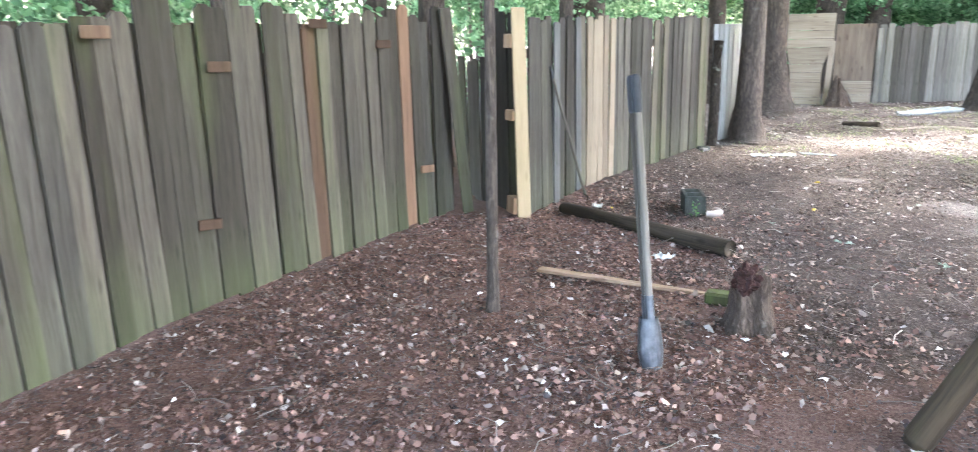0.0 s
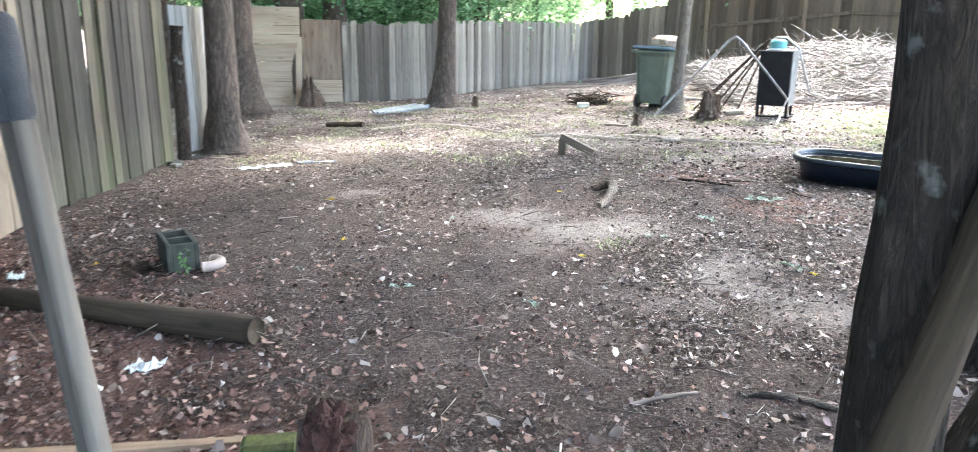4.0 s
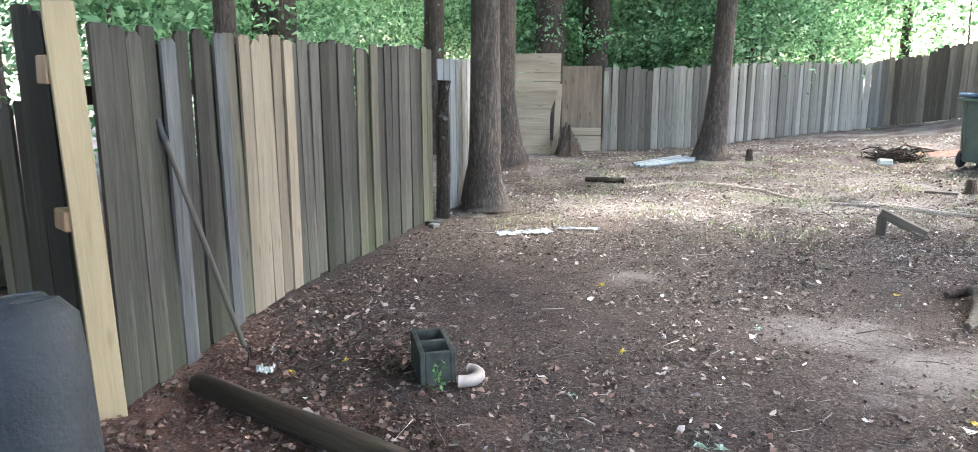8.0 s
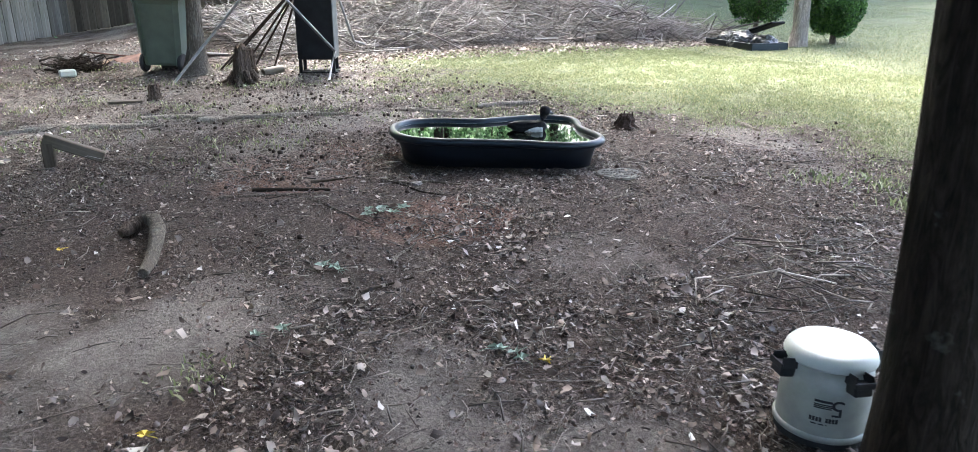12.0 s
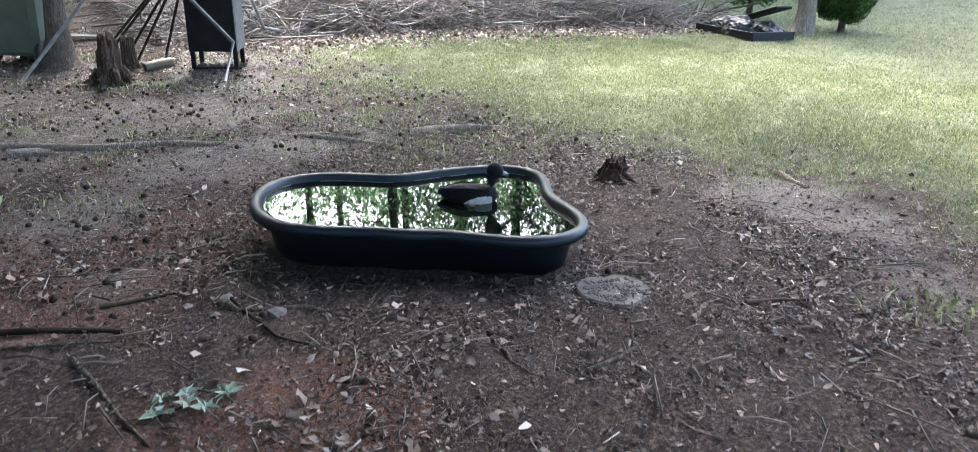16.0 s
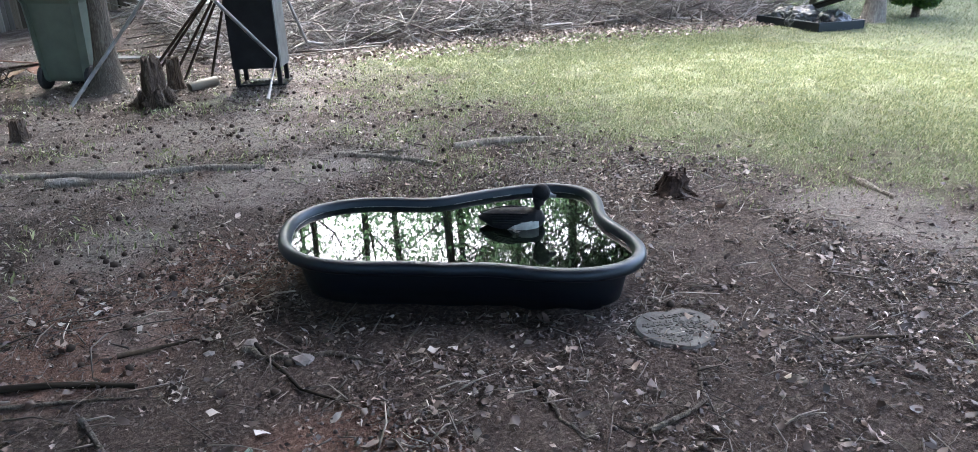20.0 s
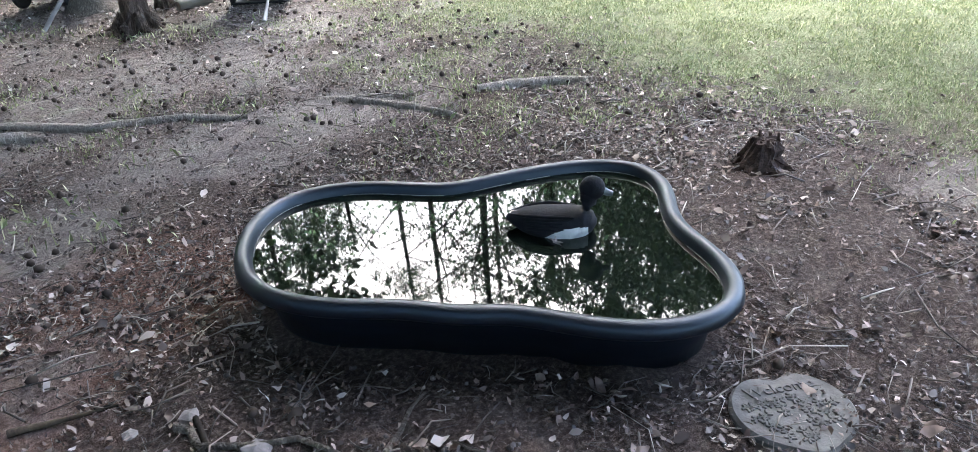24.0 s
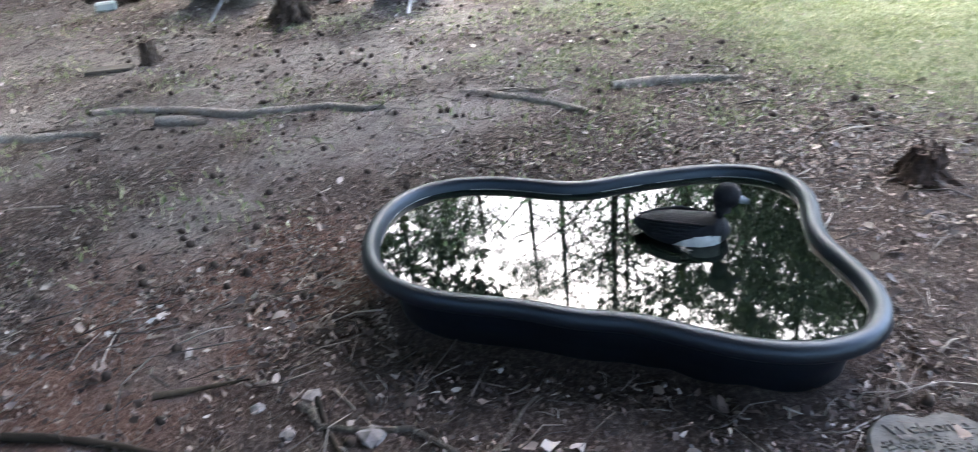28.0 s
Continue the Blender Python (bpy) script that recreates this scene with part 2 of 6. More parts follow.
M_MOSSPOLE = wood("mossy_pole", (0.0192, 0.0128, 0.008), (0.048, 0.0336, 0.02), (0.096, 0.068, 0.0416), 0.25)
M_TOOLWOOD = wood("weathered_tool_handle", (0.05, 0.043, 0.037), (0.092, 0.082, 0.072), (0.14, 0.127, 0.112), 0.05, 0.8)
M_PLANK = wood("old_plank", (0.16, 0.105, 0.07), (0.3, 0.215, 0.15), (0.42, 0.33, 0.24), 0.0, stain=False)


def bark(name, dark, light, scale=1.0, lichen=0.15):
    k = Mat(name, 0.95)
    ridge = k.noise(k.coord("Object", (20 * scale, 20 * scale, 3.2 * scale)), 1.0, 8, 0.62, 0.8)
    plate = k.noise(k.coord("Object", (9 * scale, 9 * scale, 4 * scale)), 1.0, 4, 0.5, 1.5)
    fine = k.noise(k.coord("Object", (60, 60, 22)), 1.0, 5, 0.7)
    h = k.math("ADD", k.math("MULTIPLY", k.math("ABSOLUTE", k.math("SUBTRACT", ridge, 0.5)), 2.4), k.math("MULTIPLY", k.math("ADD", fine, plate), 0.32))
    c = k.ramp(h, [(0.2, dark), (0.85, light)])
    spots = k.step(k.noise(k.pos((9, 9, 9)), 1.0, 4), 0.62, 0.72)
    c = k.mix(k.math("MULTIPLY", spots, lichen), c, (0.3, 0.31, 0.27))
    k.color(c).bump(h, 1.0, 0.035)
    return k.m


M_BARK = bark("pine_bark", (0.0262, 0.0205, 0.0164), (0.152, 0.119, 0.0968))
M_ROOT = bark("root_bark", (0.17, 0.142, 0.12), (0.47, 0.42, 0.365), 1.6, 0.2)
M_BARK_DARK = bark("dark_bark", (0.009, 0.007, 0.0055), (0.072, 0.054, 0.04), 1.5, 0.35)
M_BARK_GREY = bark("grey_bark", (0.06, 0.05, 0.04), (0.25, 0.215, 0.175), 1.6, 0.3)
M_STUMP = bark("stump_wood", (0.03, 0.021, 0.016), (0.16, 0.118, 0.09), 1.2, 0.25)


def leafmat(name, stops, trans=0.45):
    k = Mat(name, 0.55)
    c = k.ramp(k.island(), stops)
    k.color(c)
    tr = k.n("ShaderNodeBsdfTranslucent")
    k.link(c, tr.inputs["Color"])
    ms = k.n("ShaderNodeMixShader")
    ms.inputs[0].default_value = trans
    k.link(k.b.outputs[0], ms.inputs[1])
    k.link(tr.outputs[0], ms.inputs[2])
    k.link(ms.outputs[0], k.t.nodes["Material Output"].inputs["Surface"])
    return k.m


# Crown leaves are kept dark so that they mirror as near-black silhouettes.
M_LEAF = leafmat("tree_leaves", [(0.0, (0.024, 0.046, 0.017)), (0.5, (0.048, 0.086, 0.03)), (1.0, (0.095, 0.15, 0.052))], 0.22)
# Young leaves, painted brighter than the crowns for the light in the understory.
M_LEAF_YOUNG_LIT = leafmat("young_leaves_lit", [(0.0, (0.06, 0.13, 0.06)), (0.4, (0.17, 0.33, 0.16)), (0.75, (0.32, 0.54, 0.28)), (1.0, (0.52, 0.7, 0.44))], 0.62)
M_LEAF_DARK = leafmat("shrub_leaves", [(0.0, (0.018, 0.05, 0.012)), (0.6, (0.045, 0.12, 0.022)), (1.0, (0.1, 0.21, 0.035))], 0.3)
M_GRASS = leafmat("grass_blades", [(0.0, (0.0978, 0.121, 0.0517)), (0.5, (0.19, 0.218, 0.103)), (0.85, (0.322, 0.345, 0.19)), (1.0, (0.483, 0.46, 0.31))], 0.35)
M_LITTER = leafmat("dead_leaves", [(0.0, (0.018, 0.011, 0.009)), (0.45, (0.05, 0.031, 0.024)), (0.8, (0.11, 0.072, 0.056)), (0.95, (0.2, 0.15, 0.12)), (1.0, (0.36, 0.3, 0.26))], 0.1)
M_PALE = leafmat("pale_dry_leaves", [(0.0, (0.12, 0.085, 0.068)), (0.5, (0.22, 0.17, 0.142)), (0.85, (0.34, 0.29, 0.255)), (1.0, (0.52, 0.49, 0.46))], 0.1)
M_SHRED = leafmat("shredded_straw", [(0.0, (0.035, 0.026, 0.02)), (0.5, (0.1, 0.078, 0.062)), (0.85, (0.19, 0.155, 0.128)), (1.0, (0.3, 0.265, 0.23))], 0.1)
M_REDLITTER = leafmat("red_brown_litter", [(0.0, (0.05, 0.024, 0.018)), (0.4, (0.105, 0.054, 0.04)), (0.8, (0.185, 0.105, 0.078)), (1.0, (0.3, 0.19, 0.145))], 0.1)
M_TWIG = leafmat("twigs", [(0.0, (0.025, 0.018, 0.014)), (0.6, (0.08, 0.06, 0.047)), (0.9, (0.17, 0.138, 0.112)), (1.0, (0.36, 0.32, 0.27))], 0.0)
M_BRUSH = leafmat("dead_branches", [(0.0, (0.044, 0.0334, 0.0282)), (0.5, (0.132, 0.107, 0.0933)), (0.85, (0.255, 0.224, 0.204)), (1.0, (0.422, 0.387, 0.361))], 0.0)
M_BANK = leafmat("banked_leaves", [(0.0, (0.05, 0.032, 0.025)), (0.5, (0.15, 0.105, 0.085)), (0.85, (0.26, 0.2, 0.17)), (1.0, (0.45, 0.39, 0.35))], 0.1)
M_GREENLEAF = leafmat("fallen_green_leaves", [(0.0, (0.1, 0.16, 0.1)), (1.0, (0.26, 0.33, 0.26))], 0.2)


def ground_mat():
    k = Mat("soil", 0.97)
    p = k.pos()

    def field(name):
        a = k.n("ShaderNodeAttribute")
        a.attribute_name = name
        return a.outputs["Fac"]
    fine = k.math("ADD", k.math("MULTIPLY", k.noise(p, 55, 8, 0.78), 0.75), k.math("MULTIPLY", k.noise(p, 260, 4, 0.7), 0.25))
    mid = k.noise(p, 7, 5, 0.65)
    soil = k.ramp(fine, [(0.35, (0.009, 0.006, 0.005)), (0.5, (0.052, 0.036, 0.029)), (0.66, (0.18, 0.145, 0.124))])
    grey = k.ramp(fine, [(0.33, (0.065, 0.053, 0.046)), (0.5, (0.165, 0.143, 0.128)), (0.68, (0.3, 0.27, 0.245))])
    red = k.ramp(fine, [(0.35, (0.034, 0.017, 0.012)), (0.5, (0.13, 0.072, 0.052)), (0.68, (0.27, 0.175, 0.135))])
    turf = k.ramp(fine, [(0.34, (0.05, 0.055, 0.026)), (0.5, (0.12, 0.135, 0.066)), (0.66, (0.27, 0.275, 0.17))])

    def edged(v, lo, hi, amount=0.9):
        return k.step(k.math("ADD", v, k.math("MULTIPLY", k.math("SUBTRACT", mid, 0.5), amount)), lo, hi)
    c = k.mix(k.math("MULTIPLY", edged(field("reddish"), 0.2, 0.8), 0.85), soil, red)
    c = k.mix(k.math("MULTIPLY", edged(field("worn"), 0.1, 0.9, 1.2), 0.95), c, grey)
    c = k.mix(k.math("MULTIPLY", edged(field("turf"), 0.2, 0.95, 1.5), 0.88), c, turf)
    wet = k.step(k.noise(p, 2.6, 5, 0.62), 0.52, 0.66)
    c = k.mix(k.math("MULTIPLY", wet, 0.34), c, (0.026, 0.018, 0.015))
    k.color(c)
    k.bump(k.math("ADD", k.math("MULTIPLY", mid, 0.7), k.math("MULTIPLY", fine, 0.9)), 1.0, 0.03)
    return k.m


M_GROUND = ground_mat()


def plain(name, color, rough=0.5, metal=0.0, var=0.25, scale=14.0, bump=0.15):
    k = Mat(name, rough, metal, color)
    nz = k.noise(k.coord("Object"), scale, 5, 0.6)
    lo = tuple(v * (1 - var) for v in color)
    hi = tuple(min(1, v * (1 + var)) for v in color)
    k.color(k.ramp(nz, [(0.3, lo), (0.7, hi)]))
    if bump:
        k.bump(k.noise(k.coord("Object"), scale * 4, 3), bump, 0.004)
    return k.m


M_BLACKPLASTIC = plain("black_plastic", (0.0016, 0.0024, 0.0046), 0.46, 0, 0.35, 9, 0.05)
# The blue sheen of reflected sky is put into the specular tint.
M_BLACKPLASTIC.node_tree.nodes["Principled BSDF"].inputs["Specular Tint"].default_value = (0.7, 0.85, 1.0, 1.0)
M_SCUM = plain("dried_pond_scum", (0.14, 0.14, 0.13), 0.8, 0, 0.4, 60, 0.2)
M_FOAM = plain("dark_foam_grip", (0.012, 0.0125, 0.014), 0.75, 0, 0.3, 60, 0.4)
M_STEEL = plain("worn_steel", (0.09, 0.095, 0.105), 0.45, 0.7, 0.4, 18, 0.2)
M_PIPE = plain("galvanised_pipe", (0.22, 0.215, 0.21), 0.5, 0.3, 0.3, 12, 0.1)
M_RUSTROD = plain("rusty_rod", (0.038, 0.028, 0.022), 0.8, 0.2, 0.5, 20, 0.2)
M_CONCRETE = plain("mossy_concrete", (0.034, 0.037, 0.031), 0.95, 0, 0.45, 12, 0.6)
M_STONE = plain("grey_cast_stone", (0.105, 0.1, 0.092), 0.9, 0, 0.3, 22, 0.5)
M_CART = plain("green_cart_plastic", (0.082, 0.104, 0.08), 0.45, 0, 0.18, 5, 0.05)
M_CARTLID = plain("blue_grey_lid", (0.1, 0.15, 0.2), 0.5, 0, 0.2, 6, 0.05)
M_TAN = plain("tan_wicker_plastic", (0.3, 0.25, 0.19), 0.7, 0, 0.3, 25, 0.3)
M_RUBBER = plain("black_rubber", (0.02, 0.02, 0.02), 0.75, 0, 0.3, 15, 0.1)
M_BOXBLACK = plain("black_painted_steel", (0.008, 0.008, 0.009), 0.78, 0.0, 0.5, 6, 0.1)
M_BOXGREY = plain("grey_sheet_steel", (0.16, 0.16, 0.155), 0.5, 0.3, 0.3, 8, 0.1)
M_TEAL = plain("teal_plastic", (0.07, 0.25, 0.27), 0.4, 0, 0.1, 8, 0.0)
M_WHITE = plain("white_bucket_plastic", (0.5, 0.52, 0.48), 0.45, 0, 0.08, 6, 0.05)
M_BUCKET = plain("grimy_white_plastic", (0.34, 0.345, 0.3), 0.5, 0, 0.22, 7, 0.05)
M_INK = plain("black_print", (0.02, 0.02, 0.022), 0.6, 0, 0.1, 8, 0.0)
M_BAG = plain("silver_black_bag", (0.05, 0.053, 0.06), 0.38, 0.1, 0.7, 7, 0.6)
M_DUCK = plain("duck_slate_paint", (0.006, 0.0066, 0.0085), 0.8, 0, 0.4, 30, 0.5)
M_DUCKWHITE = plain("duck_grey_white_paint", (0.42, 0.42, 0.4), 0.6, 0, 0.2, 40, 0.3)
M_BILL = plain("duck_bill_paint", (0.13, 0.14, 0.15), 0.5, 0, 0.2, 20, 0.0)
M_TARP = plain("pale_plastic_scrap", (0.15, 0.172, 0.18), 0.45, 0, 0.3, 9, 0.4)
M_PVC = plain("white_pipe", (0.21, 0.17, 0.145), 0.5, 0, 0.25, 9, 0.1)
M_ROTTEN = plain("rotten_red_wood", (0.03, 0.019, 0.014), 0.95, 0, 0.55, 30, 0.8)
M_CORE = plain("rotten_heartwood", (0.035, 0.016, 0.013), 0.9, 0, 0.5, 30, 0.8)
M_ROCK = plain("pale_stone", (0.17, 0.15, 0.14), 0.9, 0, 0.3, 30, 0.4)
M_DRYLEAF = plain("pale_dry_leaf", (0.29, 0.245, 0.21), 0.8, 0, 0.3, 40, 0.2)
M_YELLOWLEAF = plain("yellow_leaf", (0.5, 0.36, 0.04), 0.6, 0, 0.2, 40, 0.2)
M_CARDBOARD = plain("rotting_board", (0.22, 0.13, 0.1), 0.9, 0, 0.4, 8, 0.3)

M_CRUMB = leafmat("soil_crumbs", [(0.0, (0.014, 0.01, 0.008)), (0.6, (0.05, 0.035, 0.028)), (1.0, (0.13, 0.1, 0.085))], 0.0)

k = Mat("pond_water", 0.02, 0, (0.004, 0.006, 0.004))
k.b.inputs["IOR"].default_value = 1.33
k.b.inputs["Specular IOR Level"].default_value = 0.5
k.bump(k.noise(k.pos((1, 1, 1)), 5, 2, 0.4), 0.008, 0.01)
M_WATER = k.m


# ---------- mesh helpers ----------
def mesh_ob(name, bm, material, smooth_faces=False):
    me = bpy.data.meshes.new(name)
    bm.normal_update()
    bm.to_mesh(me)
    bm.free()
    for m in (material if isinstance(material, (list, tuple)) else [material]):
        me.materials.append(m)
    if smooth_faces:
        me.polygons.foreach_set("use_smooth", [True] * len(me.polygons))
    return new(name, me)


def part(name, bm, material, parent, label="", smooth_faces=False):
    ob = mesh_ob(name, bm, material, smooth_faces)
    ob.parent = parent
    if label:
        tagged(ob, label)
    return ob


def thing(name, m, label, category, group="", kind=""):
    ob = new(name)
    ob.matrix_world = m
    return tagged(ob, label, category, group, kind)


def at(x, y, dz=0.0, rx=0, ry=0, rz=0):
    return pose(x, y, gh(x, y) + dz, rx, ry, rz)


def box(sx, sy, sz, at_=(0, 0, 0), bevel=0.004, rot=None, bm=None):
    """A bevelled block; at_ is its centre."""
    own = bmesh.new()
    bmesh.ops.create_cube(own, size=1.0)
    bmesh.ops.scale(own, vec=(sx, sy, sz), verts=own.verts)
    if bevel:
        bmesh.ops.bevel(own, geom=own.edges[:], offset=bevel, segments=1, affect="EDGES", clamp_overlap=True)
    if rot is not None:
        bmesh.ops.rotate(own, cent=(0, 0, 0), matrix=rot, verts=own.verts)
    bmesh.ops.translate(own, vec=at_, verts=own.verts)
    return join(bm, own)


def join(bm, own):
    if bm is None:
        return own
    me = bpy.data.meshes.new("tmp")
    own.to_mesh(me)
    own.free()
    bm.from_mesh(me)
    bpy.data.meshes.remove(me)
    return bm


def tube(points, radii, sides=8, caps=True, jitter=0.0, bm=None, r=None):
    """A round bar along points, with a radius at each."""
    bm = bm or bmesh.new()
    rings = []
    pts = [Vector(p) for p in points]
    up = Vector((0.13, 0.27, 0.95))
    for i, p in enumerate(pts):
        d = (pts[min(i + 1, len(pts) - 1)] - pts[max(i - 1, 0)]).normalized()
        a = d.cross(up if abs(d.dot(up)) < 0.95 else Vector((1, 0, 0))).normalized()
        b = d.cross(a)
        ring = []
        for s in range(sides):
            th = 2 * math.pi * s / sides
            rad = radii[i] * (1 + (jitter * ((r or rng).random() - 0.5) if jitter else 0))
            ring.append(bm.verts.new(p + (a * math.cos(th) + b * math.sin(th)) * rad))
        rings.append(ring)
    for q, w in zip(rings, rings[1:]):
        for s in range(sides):
            bm.faces.new((q[s], q[(s + 1) % sides], w[(s + 1) % sides], w[s]))
    if caps:
        bm.faces.new(rings[0])
        bm.faces.new(rings[-1][::-1])
    return bm


def lathe(profile, sides=32, bm=None):
    """A turned shape from (radius, height) pairs round z."""
    bm = bm or bmesh.new()
    rings = []
    for r_, z in profile:
        rings.append([bm.verts.new((r_ * math.cos(2 * math.pi * s / sides), r_ * math.sin(2 * math.pi * s / sides), z)) for s in range(sides)])
    for q, w in zip(rings, rings[1:]):
        for s in range(sides):
            bm.faces.new((q[s], q[(s + 1) % sides], w[(s + 1) % sides], w[s]))
    bm.faces.new(rings[0][::-1])
    bm.faces.new(rings[-1])
    return bm


def raw(name, verts, faces, material):
    me = bpy.data.meshes.new(name)
    verts = np.asarray(verts, np.float32)
    faces = np.asarray(faces, np.int32)
    nf, k_ = faces.shape
    me.vertices.add(len(verts))
    me.vertices.foreach_set("co", verts.ravel())
    me.loops.add(nf * k_)
    me.loops.foreach_set("vertex_index", faces.ravel())
    me.polygons.add(nf)
    me.polygons.foreach_set("loop_start", np.arange(nf, dtype=np.int32) * k_)
    me.update(calc_edges=True)
    me.validate()
    me.materials.append(material)
    return me


def leaf_cloud(name, centres, size, spread, material, flat=False, aspect=0.55):
    """Bent four-sided leaves at the centres: two faces a leaf, turned at random (or lying nearly flat)."""
    n_ = len(centres)
    a = nrg.normal(size=(n_, 3))
    nrm = nrg.normal(size=(n_, 3))
    if flat:
        nrm = nrg.normal(size=(n_, 3)) * 0.33
        nrm[:, 2] = 1.0
    nrm /= np.linalg.norm(nrm, axis=1, keepdims=True)
    a -= (a * nrm).sum(1, keepdims=True) * nrm
    a /= np.linalg.norm(a, axis=1, keepdims=True)
    b = np.cross(nrm, a)
    ln = (size * (1 + spread * (nrg.random(n_) - 0.5)))[:, None]
    wd = ln * aspect * (0.7 + 0.6 * nrg.random((n_, 1)))
    curl = nrm * ln * (nrg.random((n_, 1)) - 0.25) * 0.35
    tip, tail = centres + a * ln / 2 + curl, centres - a * ln / 2 + curl * 0.6
    cols = [tail]
    for sgn in (-1, 1):
        for f_, w_ in ((-0.18, 0.8), (0.2, 1.0)):
            jit = 0.75 + 0.5 * nrg.random((n_, 1))
            cols.append(centres + a * ln * f_ + b * wd * 0.5 * w_ * sgn * jit + nrm * ln * 0.16 * nrg.normal(size=(n_, 1)))
    cols.append(tip)
    v = np.stack(cols, 1).reshape(-1, 3)
    i0 = np.arange(n_)[:, None] * 6
    if flat:
        f = np.concatenate([i0 + [[0, 1, 3]], i0 + [[1, 2, 4]], i0 + [[1, 4, 3]], i0 + [[2, 5, 4]]], 0)
    else:
        f = np.concatenate([i0 + [[0, 1, 3]], i0 + [[1, 4, 3]], i0 + [[1, 5, 4]]], 0)
    return raw(name, v, f, material)


def sticks(n_, centre, seed, lmin, lmax, rmin, rmax, up=0.35):
    """Thin four-sided tapered bars between random ends."""
    r = np.random.default_rng(seed)
    p = centre(r, n_)
    a = r.random(n_) * 2 * np.pi
    el = r.normal(size=n_) * up
    L = (lmin + (lmax - lmin) * r.random(n_) ** 2)[:, None]
    d = np.stack([np.cos(a) * np.cos(el), np.sin(a) * np.cos(el), np.sin(el)], 1)
    u = np.cross(d, [0.1, 0.2, 1.0])
    u /= np.linalg.norm(u, axis=1, keepdims=True)
    w = np.cross(d, u)
    rad = (rmin + (rmax - rmin) * r.random(n_) ** 2)[:, None]
    bend = (u * r.normal(size=(n_, 1)) + w * r.normal(size=(n_, 1))) * L * 0.09
    rows = []
    for f, s in ((-0.5, 1.0), (0.0, 0.8), (0.5, 0.35)):
        c_ = p + d * L * f + bend * (1 - abs(f) * 2)
        for k_ in range(4):
            rows.append(c_ + (u * math.cos(k_ * math.pi / 2) + w * math.sin(k_ * math.pi / 2)) * rad * s)
    v = np.stack(rows, 1).reshape(-1, 3)
    base = np.arange(n_)[:, None] * 12
    f = []
    for k_ in range(2):
        for j in range(4):
            f.append(base + [[k_ * 4 + j, k_ * 4 + (j + 1) % 4, k_ * 4 + 4 + (j + 1) % 4, k_ * 4 + 4 + j]])
    f.append(base + [[0, 3, 2, 1]])
    f.append(base + [[8, 9, 10, 11]])
    return v, np.concatenate(f, 0)


# ---------- ground sheet ----------
def ground_sheet():
    def axis(lo, hi, step, far):
        fine = list(np.arange(lo, hi + 1e-6, step))
        out = [3, 8, 18, 40, 90, 200, far]
        return [lo - d for d in reversed(out)] + fine + [hi + d for d in out]
    xs, ys = np.array(axis(-7, 18, 0.1, 600)), np.array(axis(-5, 26, 0.1, 600))
    gx, gy = np.meshgrid(xs, ys, indexing="ij")
    v = np.stack([gx, gy, gz(gx, gy)], -1).reshape(-1, 3)
    h = nrg.normal(size=len(v)) * 0.006
    near = (np.abs(v[:, 0] - 5.5) < 12.5) & (np.abs(v[:, 1] - 10.5) < 15.5)
    v[:, 2] += np.where(near, h, 0)
    ny = len(ys)
    i, j = np.meshgrid(np.arange(len(xs) - 1), np.arange(ny - 1), indexing="ij")
    q = (i * ny + j).ravel()
    f = np.stack([q, q + ny, q + ny + 1, q + 1], 1)
    me = raw("ground", v, f, M_GROUND)
    me.polygons.foreach_set("use_smooth", [True] * len(me.polygons))
    for name, fn in (("worn", worn), ("reddish", reddish), ("turf", turfy)):
        me.attributes.new(name, "FLOAT", "POINT").data.foreach_set("value", np.ascontiguousarray(fn(v[:, 0], v[:, 1]), np.float32))
    tagged(new("ground", me), "bare brown yard soil turning to lawn", "ground", kind="structure")


ground_sheet()

# ---------- fences ----------
def board_mesh(name, w, h, th, material, dog=0.025, seed=0):
    """One upright board, slightly bowed, with clipped top corners."""
    r = random.Random(seed)
    bm = bmesh.new()
    zs = [0.0, h * 0.33, h * 0.66, h - dog, h]
    rows = []
    bow = r.uniform(-0.006, 0.006)
    for i, z in enumerate(zs):
        hw = w / 2 - (dog if i == 4 else 0) + r.uniform(-0.002, 0.002)
        off = bow * math.sin(math.pi * z / h)
        rows.append([bm.verts.new((sx * hw + off * 0.5, sy * th / 2 + off, z)) for sx, sy in ((-1, -1), (1, -1), (1, 1), (-1, 1))])
    for q, p_ in zip(rows, rows[1:]):
        for s in range(4):
            bm.faces.new((q[s], q[(s + 1) % 4], p_[(s + 1) % 4], p_[s]))
    bm.faces.new(rows[0][::-1])
    bm.faces.new(rows[-1])
    me = bpy.data.meshes.new(name)
    bm.normal_update()
    bm.to_mesh(me)
    bm.free()
    me.materials.append(material)
    return me


def polyline(pts):
    segs, acc = [], 0.0
    for a, b in zip(pts, pts[1:]):
        L = math.dist(a, b)
        segs.append((acc, L, a, b))
        acc += L
    return segs, acc


def on_line(segs, s):
    for acc, L, a, b in segs:
        if s <= acc + L or (acc, L, a, b) == segs[-1]:
            f = (s - acc) / L
            return a[0] + (b[0] - a[0]) * f, a[1] + (b[1] - a[1]) * f, math.degrees(math.atan2(b[1] - a[1], b[0] - a[0]))


